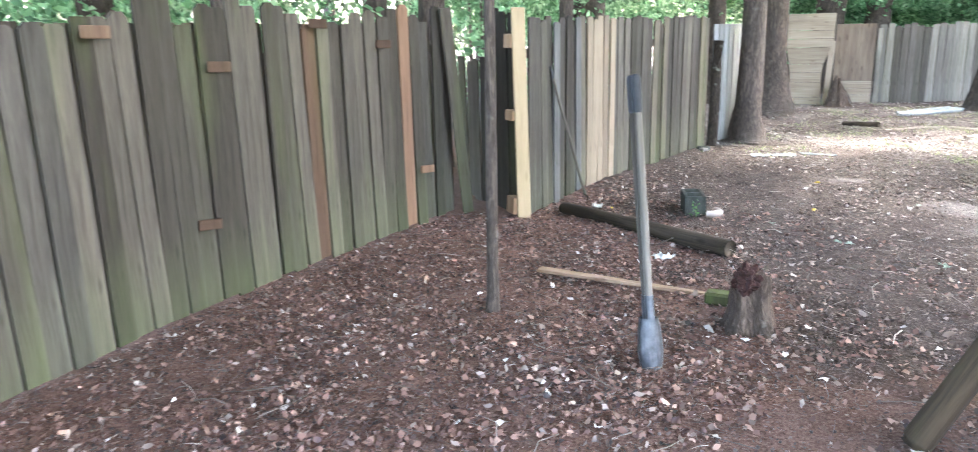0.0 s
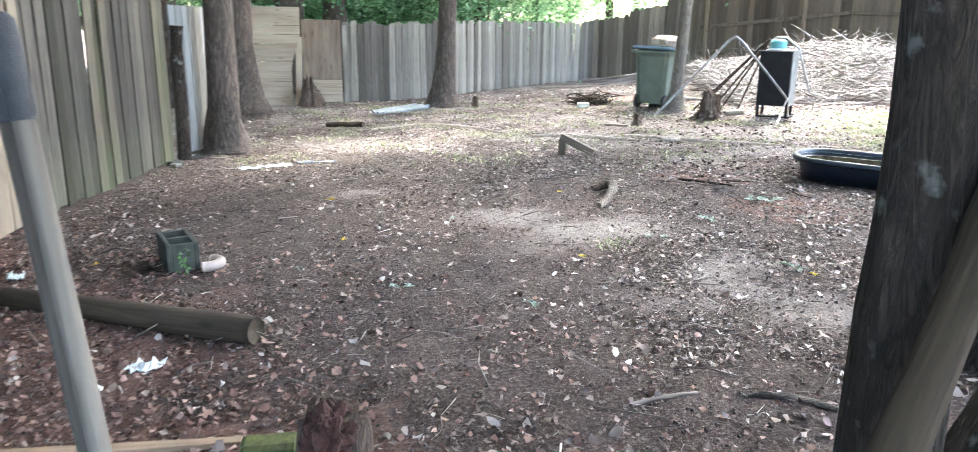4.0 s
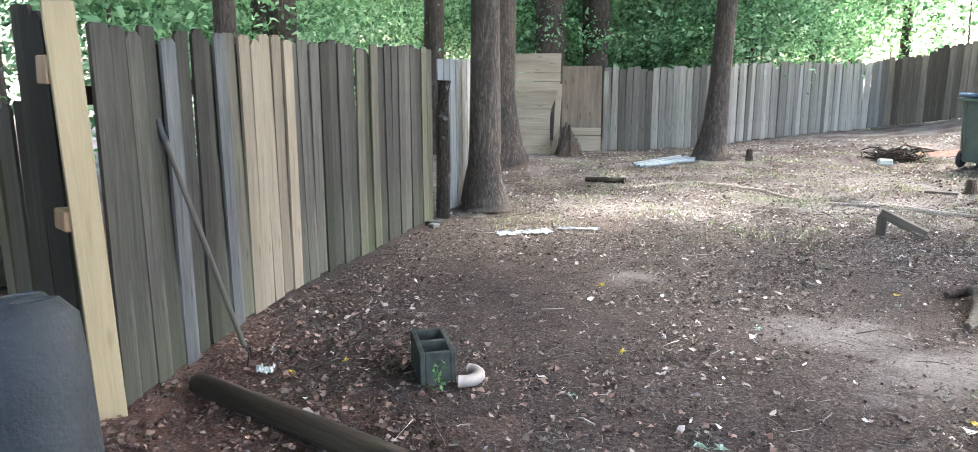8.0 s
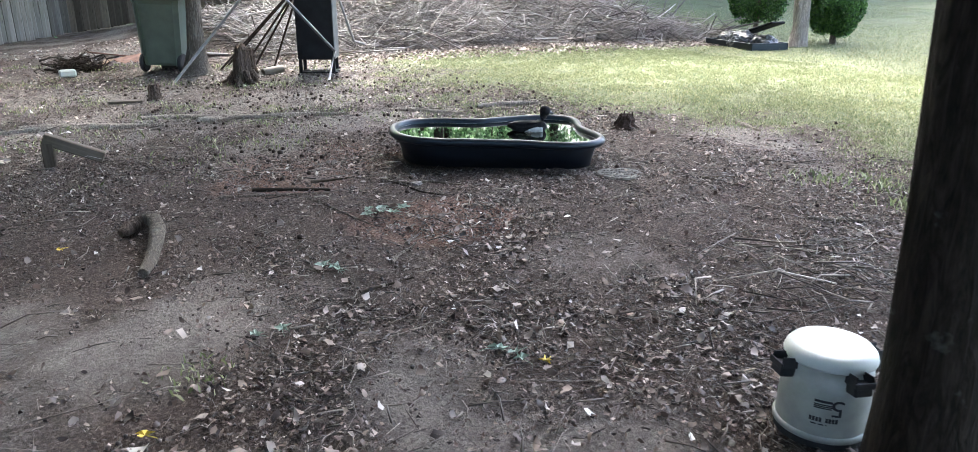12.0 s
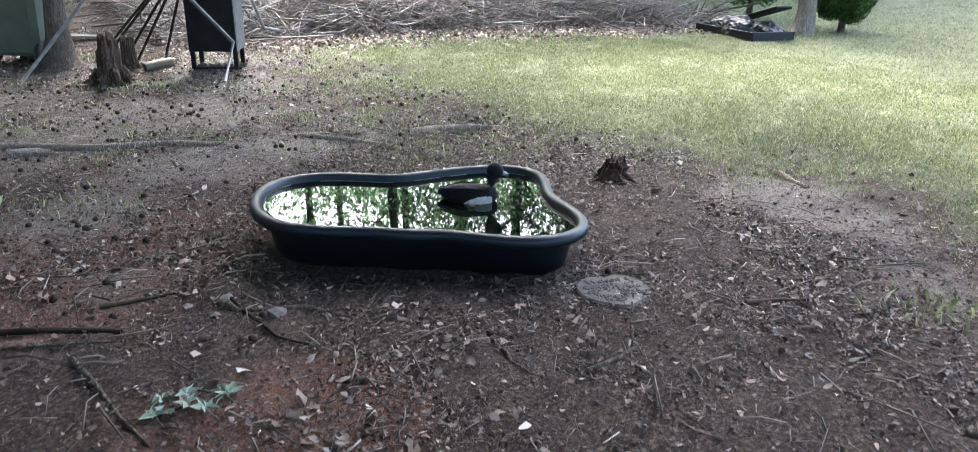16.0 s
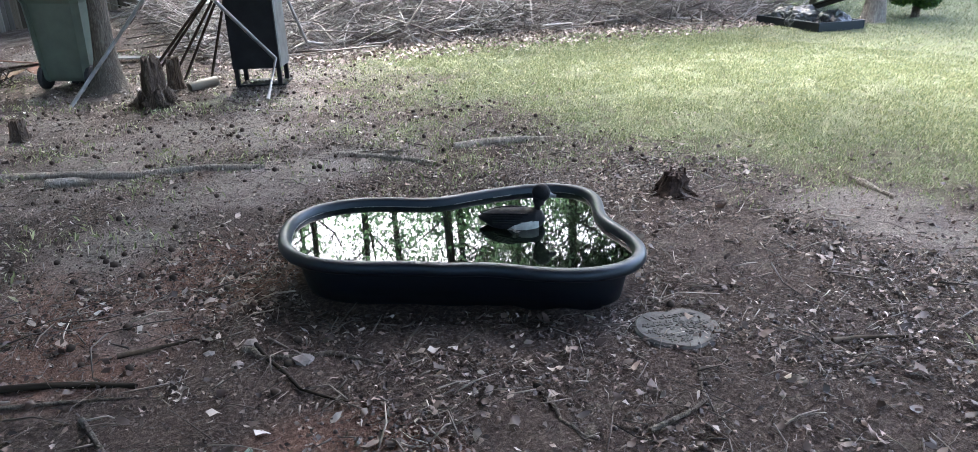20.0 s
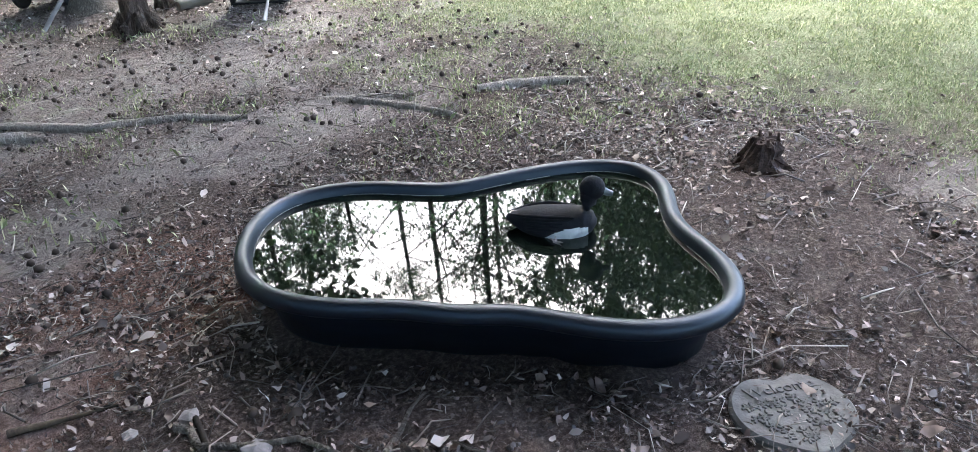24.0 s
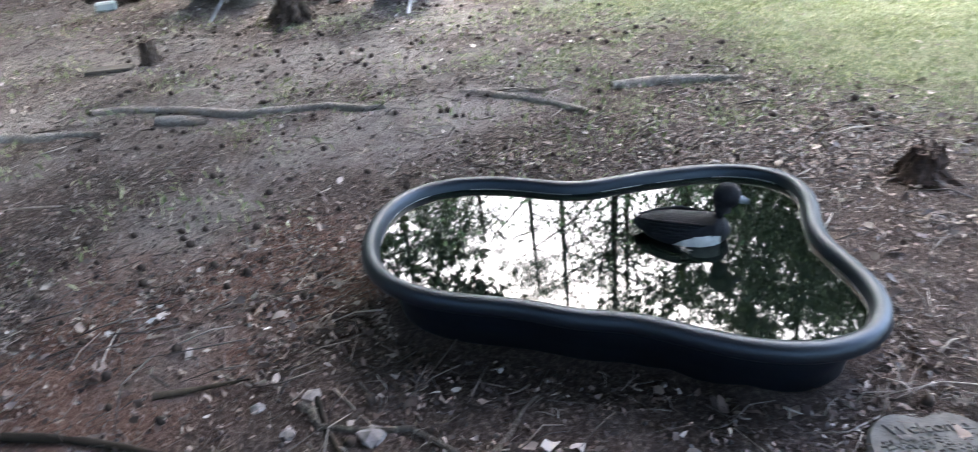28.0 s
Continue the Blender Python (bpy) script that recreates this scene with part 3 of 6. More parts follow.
def fence(name, pts, height, width, pick, label, seed, rails=(), rail_side=1, gap=0.004, tilt=1.0, dz=0.02, skip=(), rail_mat=None, vary=0.03, th=0.019, depth=0.006, backing=False):
    """Boards side by side along a line on the ground; pick(s) gives the board's material at s metres."""
    r = random.Random(seed)
    segs, total = polyline(pts)
    x0, y0, _ = on_line(segs, 0)
    root = thing(name, pose(x0, y0, gh(x0, y0)), label, "fence")
    meshes = {}
    s, i = width / 2, 0
    while s < total:
        x, y, a = on_line(segs, s)
        m = pick(s)
        key = (m.name, i % 4)
        if key not in meshes:
            meshes[key] = board_mesh("board", width, height, th, m, 0.012 + 0.012 * (i % 3), seed * 31 + i)
        if not any(lo < s < hi for lo, hi in skip):
            ob = new("board", meshes[key])
            ob.parent = root
            n_off = depth * (1 if i % 2 else -1) + r.uniform(-0.004, 0.004)
            ca, sa = math.cos(radians(a)), math.sin(radians(a))
            zsc = 1 + r.uniform(-vary, vary)
            mw = pose(x - sa * n_off, y + ca * n_off, gh(x, y) + dz + r.uniform(-0.02, 0.015), r.uniform(-0.6, 0.6), r.uniform(-0.7, 0.7) * tilt, a)
            ob.matrix_parent_inverse = root.matrix_world.inverted()
            ob.matrix_basis = mw @ Matrix.Diagonal((1, 1, zsc, 1))
            # Added strips behind the joints stop light leaking through and darken the gaps.
            if backing:
                if "batten" not in meshes:
                    meshes["batten"] = board_mesh("batten", 0.1, height * 0.965, 0.012, M_BOARD_SHADED, 0.01, seed)
                j = s + width / 2 + gap / 2
                xb, yb_, ab = on_line(segs, min(j, total))
                bt = new("batten", meshes["batten"])
                bt.parent = root
                off = depth + 0.02
                bt.matrix_parent_inverse = root.matrix_world.inverted()
                bt.matrix_basis = pose(xb - math.sin(radians(ab)) * off, yb_ + math.cos(radians(ab)) * off, gh(xb, yb_) + dz, 0, 0, ab)
        s += width + gap + r.uniform(0, 0.006)
        i += 1
    for z in rails:
        for acc, L, a_, b_ in segs:
            d = Vector((b_[0] - a_[0], b_[1] - a_[1], 0)).normalized()
            nn = Vector((-d.y, d.x, 0)) * rail_side * (0.058 if backing else 0.032)
            pa = Vector((a_[0], a_[1], gh(*a_) + z)) + nn
            pb = Vector((b_[0], b_[1], gh(*b_) + z)) + nn
            bm = box(L - 0.01, 0.038, 0.088, (0, 0, 0), 0.004)
            ob = part("rail", bm, rail_mat or M_BOARD_SHADED, root)
            ob.matrix_parent_inverse = root.matrix_world.inverted()
            q = (pb - pa).to_track_quat("X", "Z").to_matrix().to_4x4()
            ob.matrix_basis = Matrix.Translation((pa + pb) / 2) @ q
    return root


def pick_a(s):
    f = noise.noise((s * 2.7, 3.1, 0))
    if abs(s - 6.2) < 0.07 or abs(s - 7.38) < 0.07 or abs(s - 3.3) < 0.07:
        return M_BOARD_RUST
    # Beyond 7.6 m darker boards carry the corner's shade in their colour.
    return M_BOARD_A if f > -0.25 and s < 7.6 else M_BOARD_B


def pick_b(s):
    if 1.46 < s < 2.21:
        return M_BOARD_TAN
    if s < 1.4:
        return M_BOARD_SLATE if noise.noise((s * 5.3, 2.0, 4)) > 0.12 else M_BOARD_B
    return (M_BOARD_A if noise.noise((s * 1.9, 0, 7)) > 0.05 else M_BOARD_B)


fence("wooden_fence", [(-0.55, -4.0), (-1.3, -1.3), (-1.94, 0.4), (-2.42, 2.21), (-2.66, 3.75)], 1.95, 0.138, pick_a,
                "weathered olive-grey board fence with mossy feet", 3, rails=(0.35, 1.0, 1.65), rail_side=1, tilt=0.6, vary=0.05, gap=0.008, depth=0.009, backing=True)
fence("wooden_fence", [(-1.95, 4.1), (-2.25, 5.42), (-2.42, 6.5), (-2.56, 9.15)], 1.9, 0.138, pick_b,
                "grey board fence with a newer tan panel", 5, rails=(0.35, 1.6), rail_side=1, tilt=0.4, vary=0.012, gap=0.008, depth=0.005, backing=True)
# Return panel faces away from the light; its shade is in the board colour.
fence("wooden_fence", [(-2.62, 4.27), (-2.02, 4.05)], 1.98, 0.142, lambda s: M_BOARD_SHADED,
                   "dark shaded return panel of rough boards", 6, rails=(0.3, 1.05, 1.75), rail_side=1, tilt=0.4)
fence("wooden_fence", [(-3.2, 4.48), (-2.64, 4.28)], 1.5, 0.142, lambda s: M_BOARD_SHADED,
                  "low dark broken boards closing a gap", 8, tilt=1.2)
fence("wooden_fence", [(-2.3, 16.9), (-0.4, 18.1), (1.3, 20.6), (3.6, 23.6)], 1.68, 0.14,
                   lambda s: M_BOARD_BONE if noise.noise((s * 6.0, 1, 0)) > 0.3 else M_BOARD_BACK,
                   "old grey board fence across the back of the yard", 12, rails=(0.3, 1.4), rail_side=1, gap=0.006, tilt=0.8, vary=0.03, backing=True)
for a, b, h in (((3.5, 23.72), (4.6, 23.26), 1.72), ((4.6, 23.26), (5.6, 22.85), 1.83), ((5.6, 22.85), (6.5, 22.47), 1.94)):
    fence("wooden_fence", [a, b], h, 0.145, lambda s: M_BOARD_MID, "brown-grey board fence running up the bank", 15, rails=(0.4, 1.4), rail_side=1, gap=0.002, tilt=0.5, vary=0.02, backing=True)
fence("wooden_fence", [(6.5, 22.47), (10.0, 21.0), (16.0, 18.6)], 2.0, 0.15, lambda s: M_BOARD_BROWN,
                    "dark brown board fence with rails facing the yard", 13, rails=(0.3, 1.0, 1.8), rail_side=-1, gap=-0.012, tilt=0.2, vary=0.01, rail_mat=M_BOARD_BROWN)
fence("wooden_fence", [(16.1, 18.6), (26.0, 17.0), (42.0, 10.0), (48.0, -6.0)], 1.9, 0.15, lambda s: M_BOARD_MID,
                   "weathered grey board fence behind the lawn", 14, rails=(0.4, 1.5), rail_side=1, gap=-0.01, tilt=0.2, vary=0.01)
for s in range(5):
    f = s / 4
    x, y = 6.6 + 9.3 * f, 22.4 - 3.9 * f
    post = mesh_ob("fence_post", box(0.1, 0.1, 2.15, (0, 0, 1.02), 0.008), M_BOARD_BROWN)
    post.matrix_world = at(x, y - 0.12, 0, 0, 0, -22)
    tagged(post, "brown square post of the rail-faced fence", "post", "brown fence posts")

lp = mesh_ob("leaning_post", box(0.09, 0.09, 2.5, (0, 0, 1.2), 0.01), M_BOARD_BACK)
lp.matrix_world = at(15.2, 17.95, 0, 0, 12, 20)
tagged(lp, "pale weathered post leaning at the far fence corner", "post")

# new yellow board closing the fence corner, with the cut rail ends beside it
yb = thing("corner_board", at(-1.945, 4.02, 0, 0, -1.0, 62), "fresh yellow lumber board nailed up at the fence corner", "board")
part("plank", box(0.135, 0.03, 2.03, (0, 0, 1.01), 0.004), M_YELLOW, yb)
for z, w, dx in ((0.13, 0.17, -0.13), (1.02, 0.1, -0.1), (1.72, 0.13, -0.11)):
    stub = mesh_ob("rail_stub", box(0.09, 0.16, w, (0, 0, 0), 0.006), M_ENDGRAIN)
    stub.matrix_world = pose(-2.055 + 0.01 * dx, 4.0, gh(-2, 4) + z, 0, 3, 66)
    tagged(stub, "short cut rail end with pale orange end grain", "lumber", "cut rail ends")

# short rail pieces showing on the old fence
for x, y, z, a in ((-2.47, 2.75, 1.72, 82), (-2.52, 3.25, 0.55, 82), (-1.985, 0.75, 0.6, 72), (-2.0, 0.95, 1.62, 72), (-1.72, 0.1, 1.85, 70), (-2.28, 1.95, 1.9, 76)):
    pb = mesh_ob("rail_patch", box(0.15, 0.02, 0.07, (0, 0, 0), 0.004), M_BOARD_RUST)
    pb.matrix_world = pose(x + 0.03, y, gh(x, y) + z, 0, 2, a)
    tagged(pb, "short reddish rail piece nailed to the old fence", "lumber", "rail pieces on the old fence")
lean = mesh_ob("leaning_board", box(0.13, 0.02, 2.05, (0, 0, 1.02), 0.004), M_BOARD_A)
lean.matrix_world = at(-2.56, 3.86, 0, 2, -7, 80)
tagged(lean, "loose weathered board leaning at the fence gap", "board")

# pale gate boards and dark tie beyond the fence
gate = thing("garden_gate", at(-2.5, 9.3), "pale grey-white gate boards beside the tree", "gate")
for i in range(6):
    ob = part("board", box(0.15, 0.02, 1.78, (0, 0, 0.93), 0.005), M_BOARD_PALE, gate)
    ob.matrix_basis = pose(-0.085 + 0.004 * i, 0.14 + 0.163 * i, 0, 0, -0.6, 88.6)
tie = mesh_ob("gate_post", tube([(0, 0, -0.1), (0.01, 0, 0.6), (-0.01, 0.01, 1.2), (0.015, 0, 1.58)], [0.085, 0.08, 0.083, 0.078], 10, jitter=0.08), M_BARK_DARK)
tie.matrix_world = at(-2.52, 9.3, 0, 0, 1, 0)
tagged(tie, "dark rotten round gate post", "post")
for x, y, s, m in ((-2.43, 8.85, (0.2, 0.1, 0.06), M_CONCRETE), (-2.38, 8.75, (0.12, 0.09, 0.05), M_STONE)):
    b = mesh_ob("brick", box(*s, (0, 0, s[2] / 2), 0.012), m)
    b.matrix_world = at(x, y, 0, 0, 4, 75)
    tagged(b, "loose grey brick lying at the fence foot", "brick", "bricks at the fence foot")

# plank panels between the far trees
pan = thing("wooden_screen", at(-3.55, 16.05, 0.12, 0, 0, 12), "tan panel of wide horizontal planks between trees", "screen")
PANEL_Z = (2.0, 1.63, 1.45, 1.26, 0.9, 0.71, 0.5, 0.15, 0.0)
PANEL_L = (-0.71, -0.62, -0.53, -0.45, -0.38, -0.35, -0.335, -0.32, -0.295)
PANEL_R = (0.53, 0.52, 0.52, 0.47, 0.34, 0.315, 0.315, 0.33, 0.34)


def plate(outline, th=0.024):
    """An upright board of any outline in x and z, th thick."""
    bm = bmesh.new()
    fc = bm.faces.new([bm.verts.new((x, 0, z)) for x, z in outline])
    ex = bmesh.ops.extrude_face_region(bm, geom=[fc])
    bmesh.ops.translate(bm, vec=(0, th, 0), verts=[v for v in ex["geom"] if isinstance(v, bmesh.types.BMVert)])
    bmesh.ops.recalc_face_normals(bm, faces=bm.faces[:])
    bmesh.ops.rotate(bm, cent=(0, 0, 0), matrix=Matrix.Rotation(radians(90), 3, "Y"), verts=bm.verts)
    return bm


def flat_plate(parent, name, outline, mat_, dy=0.0):
    # grain runs along the local z of the piece, which lies level
    ob = part(name, plate(outline), mat_, parent)
    ob.matrix_basis = pose(0, dy, 0, 0, -90, 0)
    return ob


for i in range(8):
    za, zb = PANEL_Z[i] - 0.12 - 0.004, PANEL_Z[i + 1] - 0.12 + 0.004
    flat_plate(pan, "plank", ((PANEL_L[i], za), (PANEL_R[i], za), (PANEL_R[i + 1], zb), (PANEL_L[i + 1], zb)), M_PLY, 0.006 * (i % 2))
ob = part("edge_post", box(0.12, 0.03, 1.45, (0, 0, 0), 0.005), M_PLY, pan, "leaning pale edge board")
ob.matrix_basis = pose(0.46, 0.06, 0.56, 0, 2.5, 0)
pan2 = thing("wooden_screen", at(-2.55, 16.45, 0.0, 0, 0, 14), "brown plywood panel with a curved lower corner and grey planks", "screen")
part("sheet", box(0.79, 0.02, 1.22, (0, 0, 0), 0.004), M_BOARD_TANB, pan2).matrix_basis = pose(-0.12, 0, 1.13)
for i, (za, zb, l0, l1) in enumerate(((0.515, 0.36, -0.38, -0.28), (0.35, 0.21, -0.27, -0.17), (0.2, 0.04, -0.16, -0.08))):
    flat_plate(pan2, "plank", ((l0, za), (0.28, za), (0.28, zb), (l1, zb)), M_PLY, 0.005 * i)
part("edge_board", box(0.1, 0.03, 1.62, (0.36, 0.02, 0.83), 0.006), M_BOARD_BACK, pan2)


# ---------- trees ----------
def crown_mesh(name, n_leaf, rad, height, clumps, size, material, seed):
    r = np.random.default_rng(seed)
    c = r.normal(size=(clumps, 3)) * np.array([rad * 0.5, rad * 0.5, height * 0.27])
    k_ = r.integers(0, clumps, n_leaf)
    spread = 0.28 + 0.5 * r.random(clumps)
    p = c[k_] + r.normal(size=(n_leaf, 3)) * spread[k_][:, None] * np.array([1, 1, 0.55])
    p[:, 2] += height * 0.5
    return leaf_cloud(name, p, size, 0.8, material)


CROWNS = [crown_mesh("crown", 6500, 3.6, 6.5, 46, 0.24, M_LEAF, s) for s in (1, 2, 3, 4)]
SAPS = [crown_mesh("crown", 5600, 2.1, 5.0, 46, 0.105, M_LEAF_YOUNG_LIT, s) for s in (11, 12, 13)]


def trunk_bm(r0, h, lean=(0, 0), flare=1.5, sides=14, seed=0, limbs=4, first=0.5, sweep=1.6):
    r = random.Random(seed)
    pts, rad = [], []
    hs = [-0.3, -0.06, 0.0, 0.12, 0.35, 0.8, 1.5, 2.5, h * 0.35, h * 0.5, h * 0.65, h * 0.8, h]
    hs = sorted(set(v for v in hs if v <= h))
    for z in hs:
        f = max(z, 0) / h
        wob = 0.04 * r0 / 0.15
        pts.append((lean[0] * z + r.uniform(-wob, wob) * (0.3 if z < 3 else 1), lean[1] * z + r.uniform(-wob, wob) * (0.3 if z < 3 else 1), z))
        fl = 1 + (flare - 1) * math.exp(-max(z, -0.12) / (r0 * sweep))
        rad.append(r0 * (1 - 0.72 * f) * fl)
    bm = tube(pts, rad, sides, jitter=0.1, r=r)
    for i in range(limbs):
        z = h * (first + (0.95 - first) * (i + 0.5) / max(limbs, 1))
        a = r.uniform(0, 2 * math.pi)
        L = h * r.uniform(0.12, 0.24)
        b0 = Vector((lean[0] * z, lean[1] * z, z))
        d = Vector((math.cos(a), math.sin(a), 0.55))
        rr = r0 * (1 - 0.72 * z / h) * 0.5
        mid = b0 + d * L * 0.5 + Vector((r.uniform(-.2, .2), r.uniform(-.2, .2), 0.15))
        tube([b0, mid, b0 + d * L + Vector((0, 0, 0.2))], [rr, rr * 0.65, rr * 0.2], 6, bm=bm)
        for _ in range(2):
            e = mid + Vector((r.uniform(-1, 1), r.uniform(-1, 1), r.uniform(0.1, 0.9))) * L * 0.5
            tube([mid, (mid + e) / 2 + Vector((0, 0, 0.1)), e], [rr * 0.4, rr * 0.28, rr * 0.1], 5, bm=bm)
    return bm


def tree(x, y, r0, h, label, bark_m, lean=(0, 0), crown=0, crown_z=None, crown_s=1.0, seed=0, flare=1.5, group="", sides=14, limbs=5, first=0.5, sweep=1.6):
    root = thing("tree", at(x, y), label, "tree", group)
    part("trunk", trunk_bm(r0, h, lean, flare, sides, seed, limbs, first, sweep), bark_m, root, smooth_faces=True)
    cz = crown_z if crown_z is not None else h * 0.62
    c = new("crown", CROWNS[crown % 4])
    c.parent = root
    c.matrix_basis = pose(lean[0] * h * 0.85, lean[1] * h * 0.85, cz, 0, 0, seed * 67) @ Matrix.Diagonal((crown_s, crown_s, crown_s, 1))
    return root


SHADE_CANOPY = [crown_mesh("shade_limb", 12500, 3.7, 2.6, 55, 0.25, M_LEAF, s) for s in (31, 32)]


def spread(root, targets):
    """Unseen high limbs from a tree's trunk, added to shade the yard, with leaves."""
    o = root.matrix_world.translation
    for i, (x, y, z) in enumerate(targets):
        d = Vector((x, y, z)) - o
        base = Vector((0, 0, d.z * 0.72))
        part("limb", tube([base, base + (d - base) * 0.45 + Vector((0, 0, 0.35)), d], [0.08, 0.055, 0.02], 7), M_BARK, root)
        c_ = new("limb_leaves", SHADE_CANOPY[i % 2])
        c_.parent = root
        c_.matrix_basis = pose(d.x, d.y, d.z - 1.3, 0, 0, 40 * i + 17 * x)


YARD = "trees standing in the yard"
t1 = tree(-2.265, 9.98, 0.195, 15, "tall pine-barked trunk beside the pale gate", M_BARK, (0.008, 0.004), 0, 9.5, 1.05, 1, 1.75, YARD, 18)
tree(-3.48, 13.9, 0.27, 17, "thick dark-barked trunk with a broad foot", M_BARK, (0.0, 0.0), 1, 10.5, 1.15, 2, 2.1, YARD, 18)
tree(-0.05, 15.85, 0.2, 15, "slim brown trunk leaning by the back fence", M_BARK, (0.045, 0.0), 2, 10.0, 1.0, 3, 1.9, YARD, 16)
ta = tree(2.505, 2.1, 0.115, 13, "dark slender trunk with pale lichen specks", M_BARK_DARK, (0.012, 0.0), 3, 7.0, 1.1, 4, 1.25, YARD, 20)
tb_ = tree(3.22, 2.36, 0.235, 14, "dark trunk flaring towards the ground", M_BARK_DARK, (0.02, -0.06), 0, 7.5, 1.1, 5, 1.6, YARD, 20, sweep=2.4)
tc = tree(3.71, 3.55, 0.115, 13, "dark rough-barked trunk beside the white bucket", M_BARK_DARK, (-0.03, 0.04), 1, 7.0, 1.1, 6, 1.5, YARD, 20)
t3 = tree(4.3, 14.1, 0.108, 13, "thin grey trunk beside the green waste cart", M_BARK_GREY, (0.045, 0.01), 2, 4.8, 0.7, 7, 2.3, YARD, 14)
tree(-0.39, 1.8, 0.041, 7, "straight slim sapling standing in leaf litter", M_BARK, (0.0, 0.02), 3, 4.2, 0.5, 8, 1.3, YARD, 12)

spread(ta, ((0.6, -1.2, 10.0), (-1.5, 1.6, 10.6)))
spread(tb_, ((5.6, -0.4, 10.4), (3.2, -3.4, 9.6), (8.2, -2.6, 10.2)))
spread(tc, ((6.6, 3.6, 11.0), (9.4, 1.4, 10.4), (3.4, 4.8, 11.2)))
spread(t1, ((0.2, 7.6, 11.5), (3.2, 7.4, 12.0)))
spread(t3, ((2.6, 11.0, 11.8), (6.0, 10.0, 12.2), (9.4, 12.6, 12.5), (8.9, 16.2, 12.6)))

WOODS = "trees in the woods behind the fences"
for i, (x, y, r0, s) in enumerate(((-4.19, 19.3, 0.42, 1), (-3.29, 20.2, 0.39, 2), (0.2, 23.6, 0.2, 0), (2.0, 27.4, 0.2, 3), (-4.05, 7.6, 0.12, 1),
                                   (-4.7, 5.5, 0.2, 2), (-4.4, 2.4, 0.13, 0), (-6.2, 11.5, 0.25, 3), (-5.5, 15.5, 0.22, 1), (6.5, 26.0, 0.18, 2))):
    tree(x, y, r0, 15 + (i * 7) % 5, "woodland tree with a straight brown trunk", M_BARK, (0.01 * ((i % 3) - 1), 0.0), s, 10.0, 1.25 if y > 18 else 1.15, 20 + i, 1.3, WOODS, 12)
wr = random.Random(5)
placed = []
while len(placed) < 62:
    a, d = wr.uniform(-1.9, 2.9), wr.uniform(16, 48)
    x, y = 2 + d * math.sin(a), 8 + d * math.cos(a)
    if x > -4.6 and y < 25.5 + (0 if x < 16 else -4) - 0.2 * abs(x - 4) and not (x > 50 or y < -9):
        continue
    if -5.2 < x < 50 and -9 < y < 20:
        continue
    if x > 9 and y > 17 and wr.random() < 0.6:
        continue
    if any(math.dist((x, y), p_) < 2.6 for p_ in placed):
        continue
    placed.append((x, y))
    tree(x, y, wr.uniform(0.12, 0.3), wr.uniform(12, 19), "woodland tree with a straight brown trunk", M_BARK,
         (wr.uniform(-0.03, 0.03), wr.uniform(-0.03, 0.03)), wr.randrange(4), wr.uniform(9, 12), wr.uniform(0.9, 1.35) * (0.5 if y > 31 else 1.0), wr.randrange(999), 1.3, WOODS, 10, 4)
# tall trees added out of view to block skylight and fill the pond's reflection
for i, (x, y, cz, cs) in enumerate(((-6.8, -6, 8.0, 1.1), (-7.2, -2.0, 8.5, 1.1), (-6.4, 2.0, 8.5, 1.1), (-7.0, 6.5, 9.0, 1.1), (-7.4, 12.6, 9.5, 1.0), (1.0, -8.5, 5.5, 1.4), (5.5, -9.0, 5.5, 1.4),
                                    (10.5, -9.5, 6.0, 1.3), (-3.5, -9.0, 5.5, 1.4), (17.4, 20.0, 6.0, 1.05), (19.3, 19.7, 5.0, 0.85), (20.6, 19.4, 6.0, 1.05), (24.0, 18.8, 5.0, 1.1))):
    tree(x, y, 0.22, cz + 6.5, "tall added woodland tree with a straight trunk", M_BARK, (0.012, -0.01), i, cz, cs, 300 + i, 1.3, WOODS, 12)

# airy crowns behind the brown fence, mirrored in the pond
AIRY = [crown_mesh("crown", 5600, 3.6, 6.4, 26, 0.13, M_LEAF, s) for s in (61, 62)]
for i, (x, y, cz, cs) in enumerate(((7.4, 25.2, 8.6, 0.6), (12.2, 21.2, 9.2, 0.6), (9.4, 23.9, 5.4, 0.5), (12.3, 24.9, 11.0, 0.42), (13.2, 22.4, 6.0, 0.75), (11.5, 25.4, 9.7, 0.34), (14.9, 22.0, 6.0, 0.85), (16.2, 21.0, 7.0, 0.8), (16.8, 21.8, 4.0, 0.9))):
    tr_ = thing("tree", at(x, y), "tall airy tree with fine leaves behind the fence", "tree", WOODS)
    part("trunk", trunk_bm(0.16, cz + 6 * cs, (0.01, -0.012), 1.3, 12, 350 + i, 9, 0.45), M_BARK, tr_, smooth_faces=True)
    c_ = new("crown", AIRY[i % 2])
    c_.parent = tr_
    c_.matrix_basis = pose(0, 0, cz, 0, 0, 77 * i) @ Matrix.Diagonal((cs, cs, cs, 1))

sr = random.Random(9)


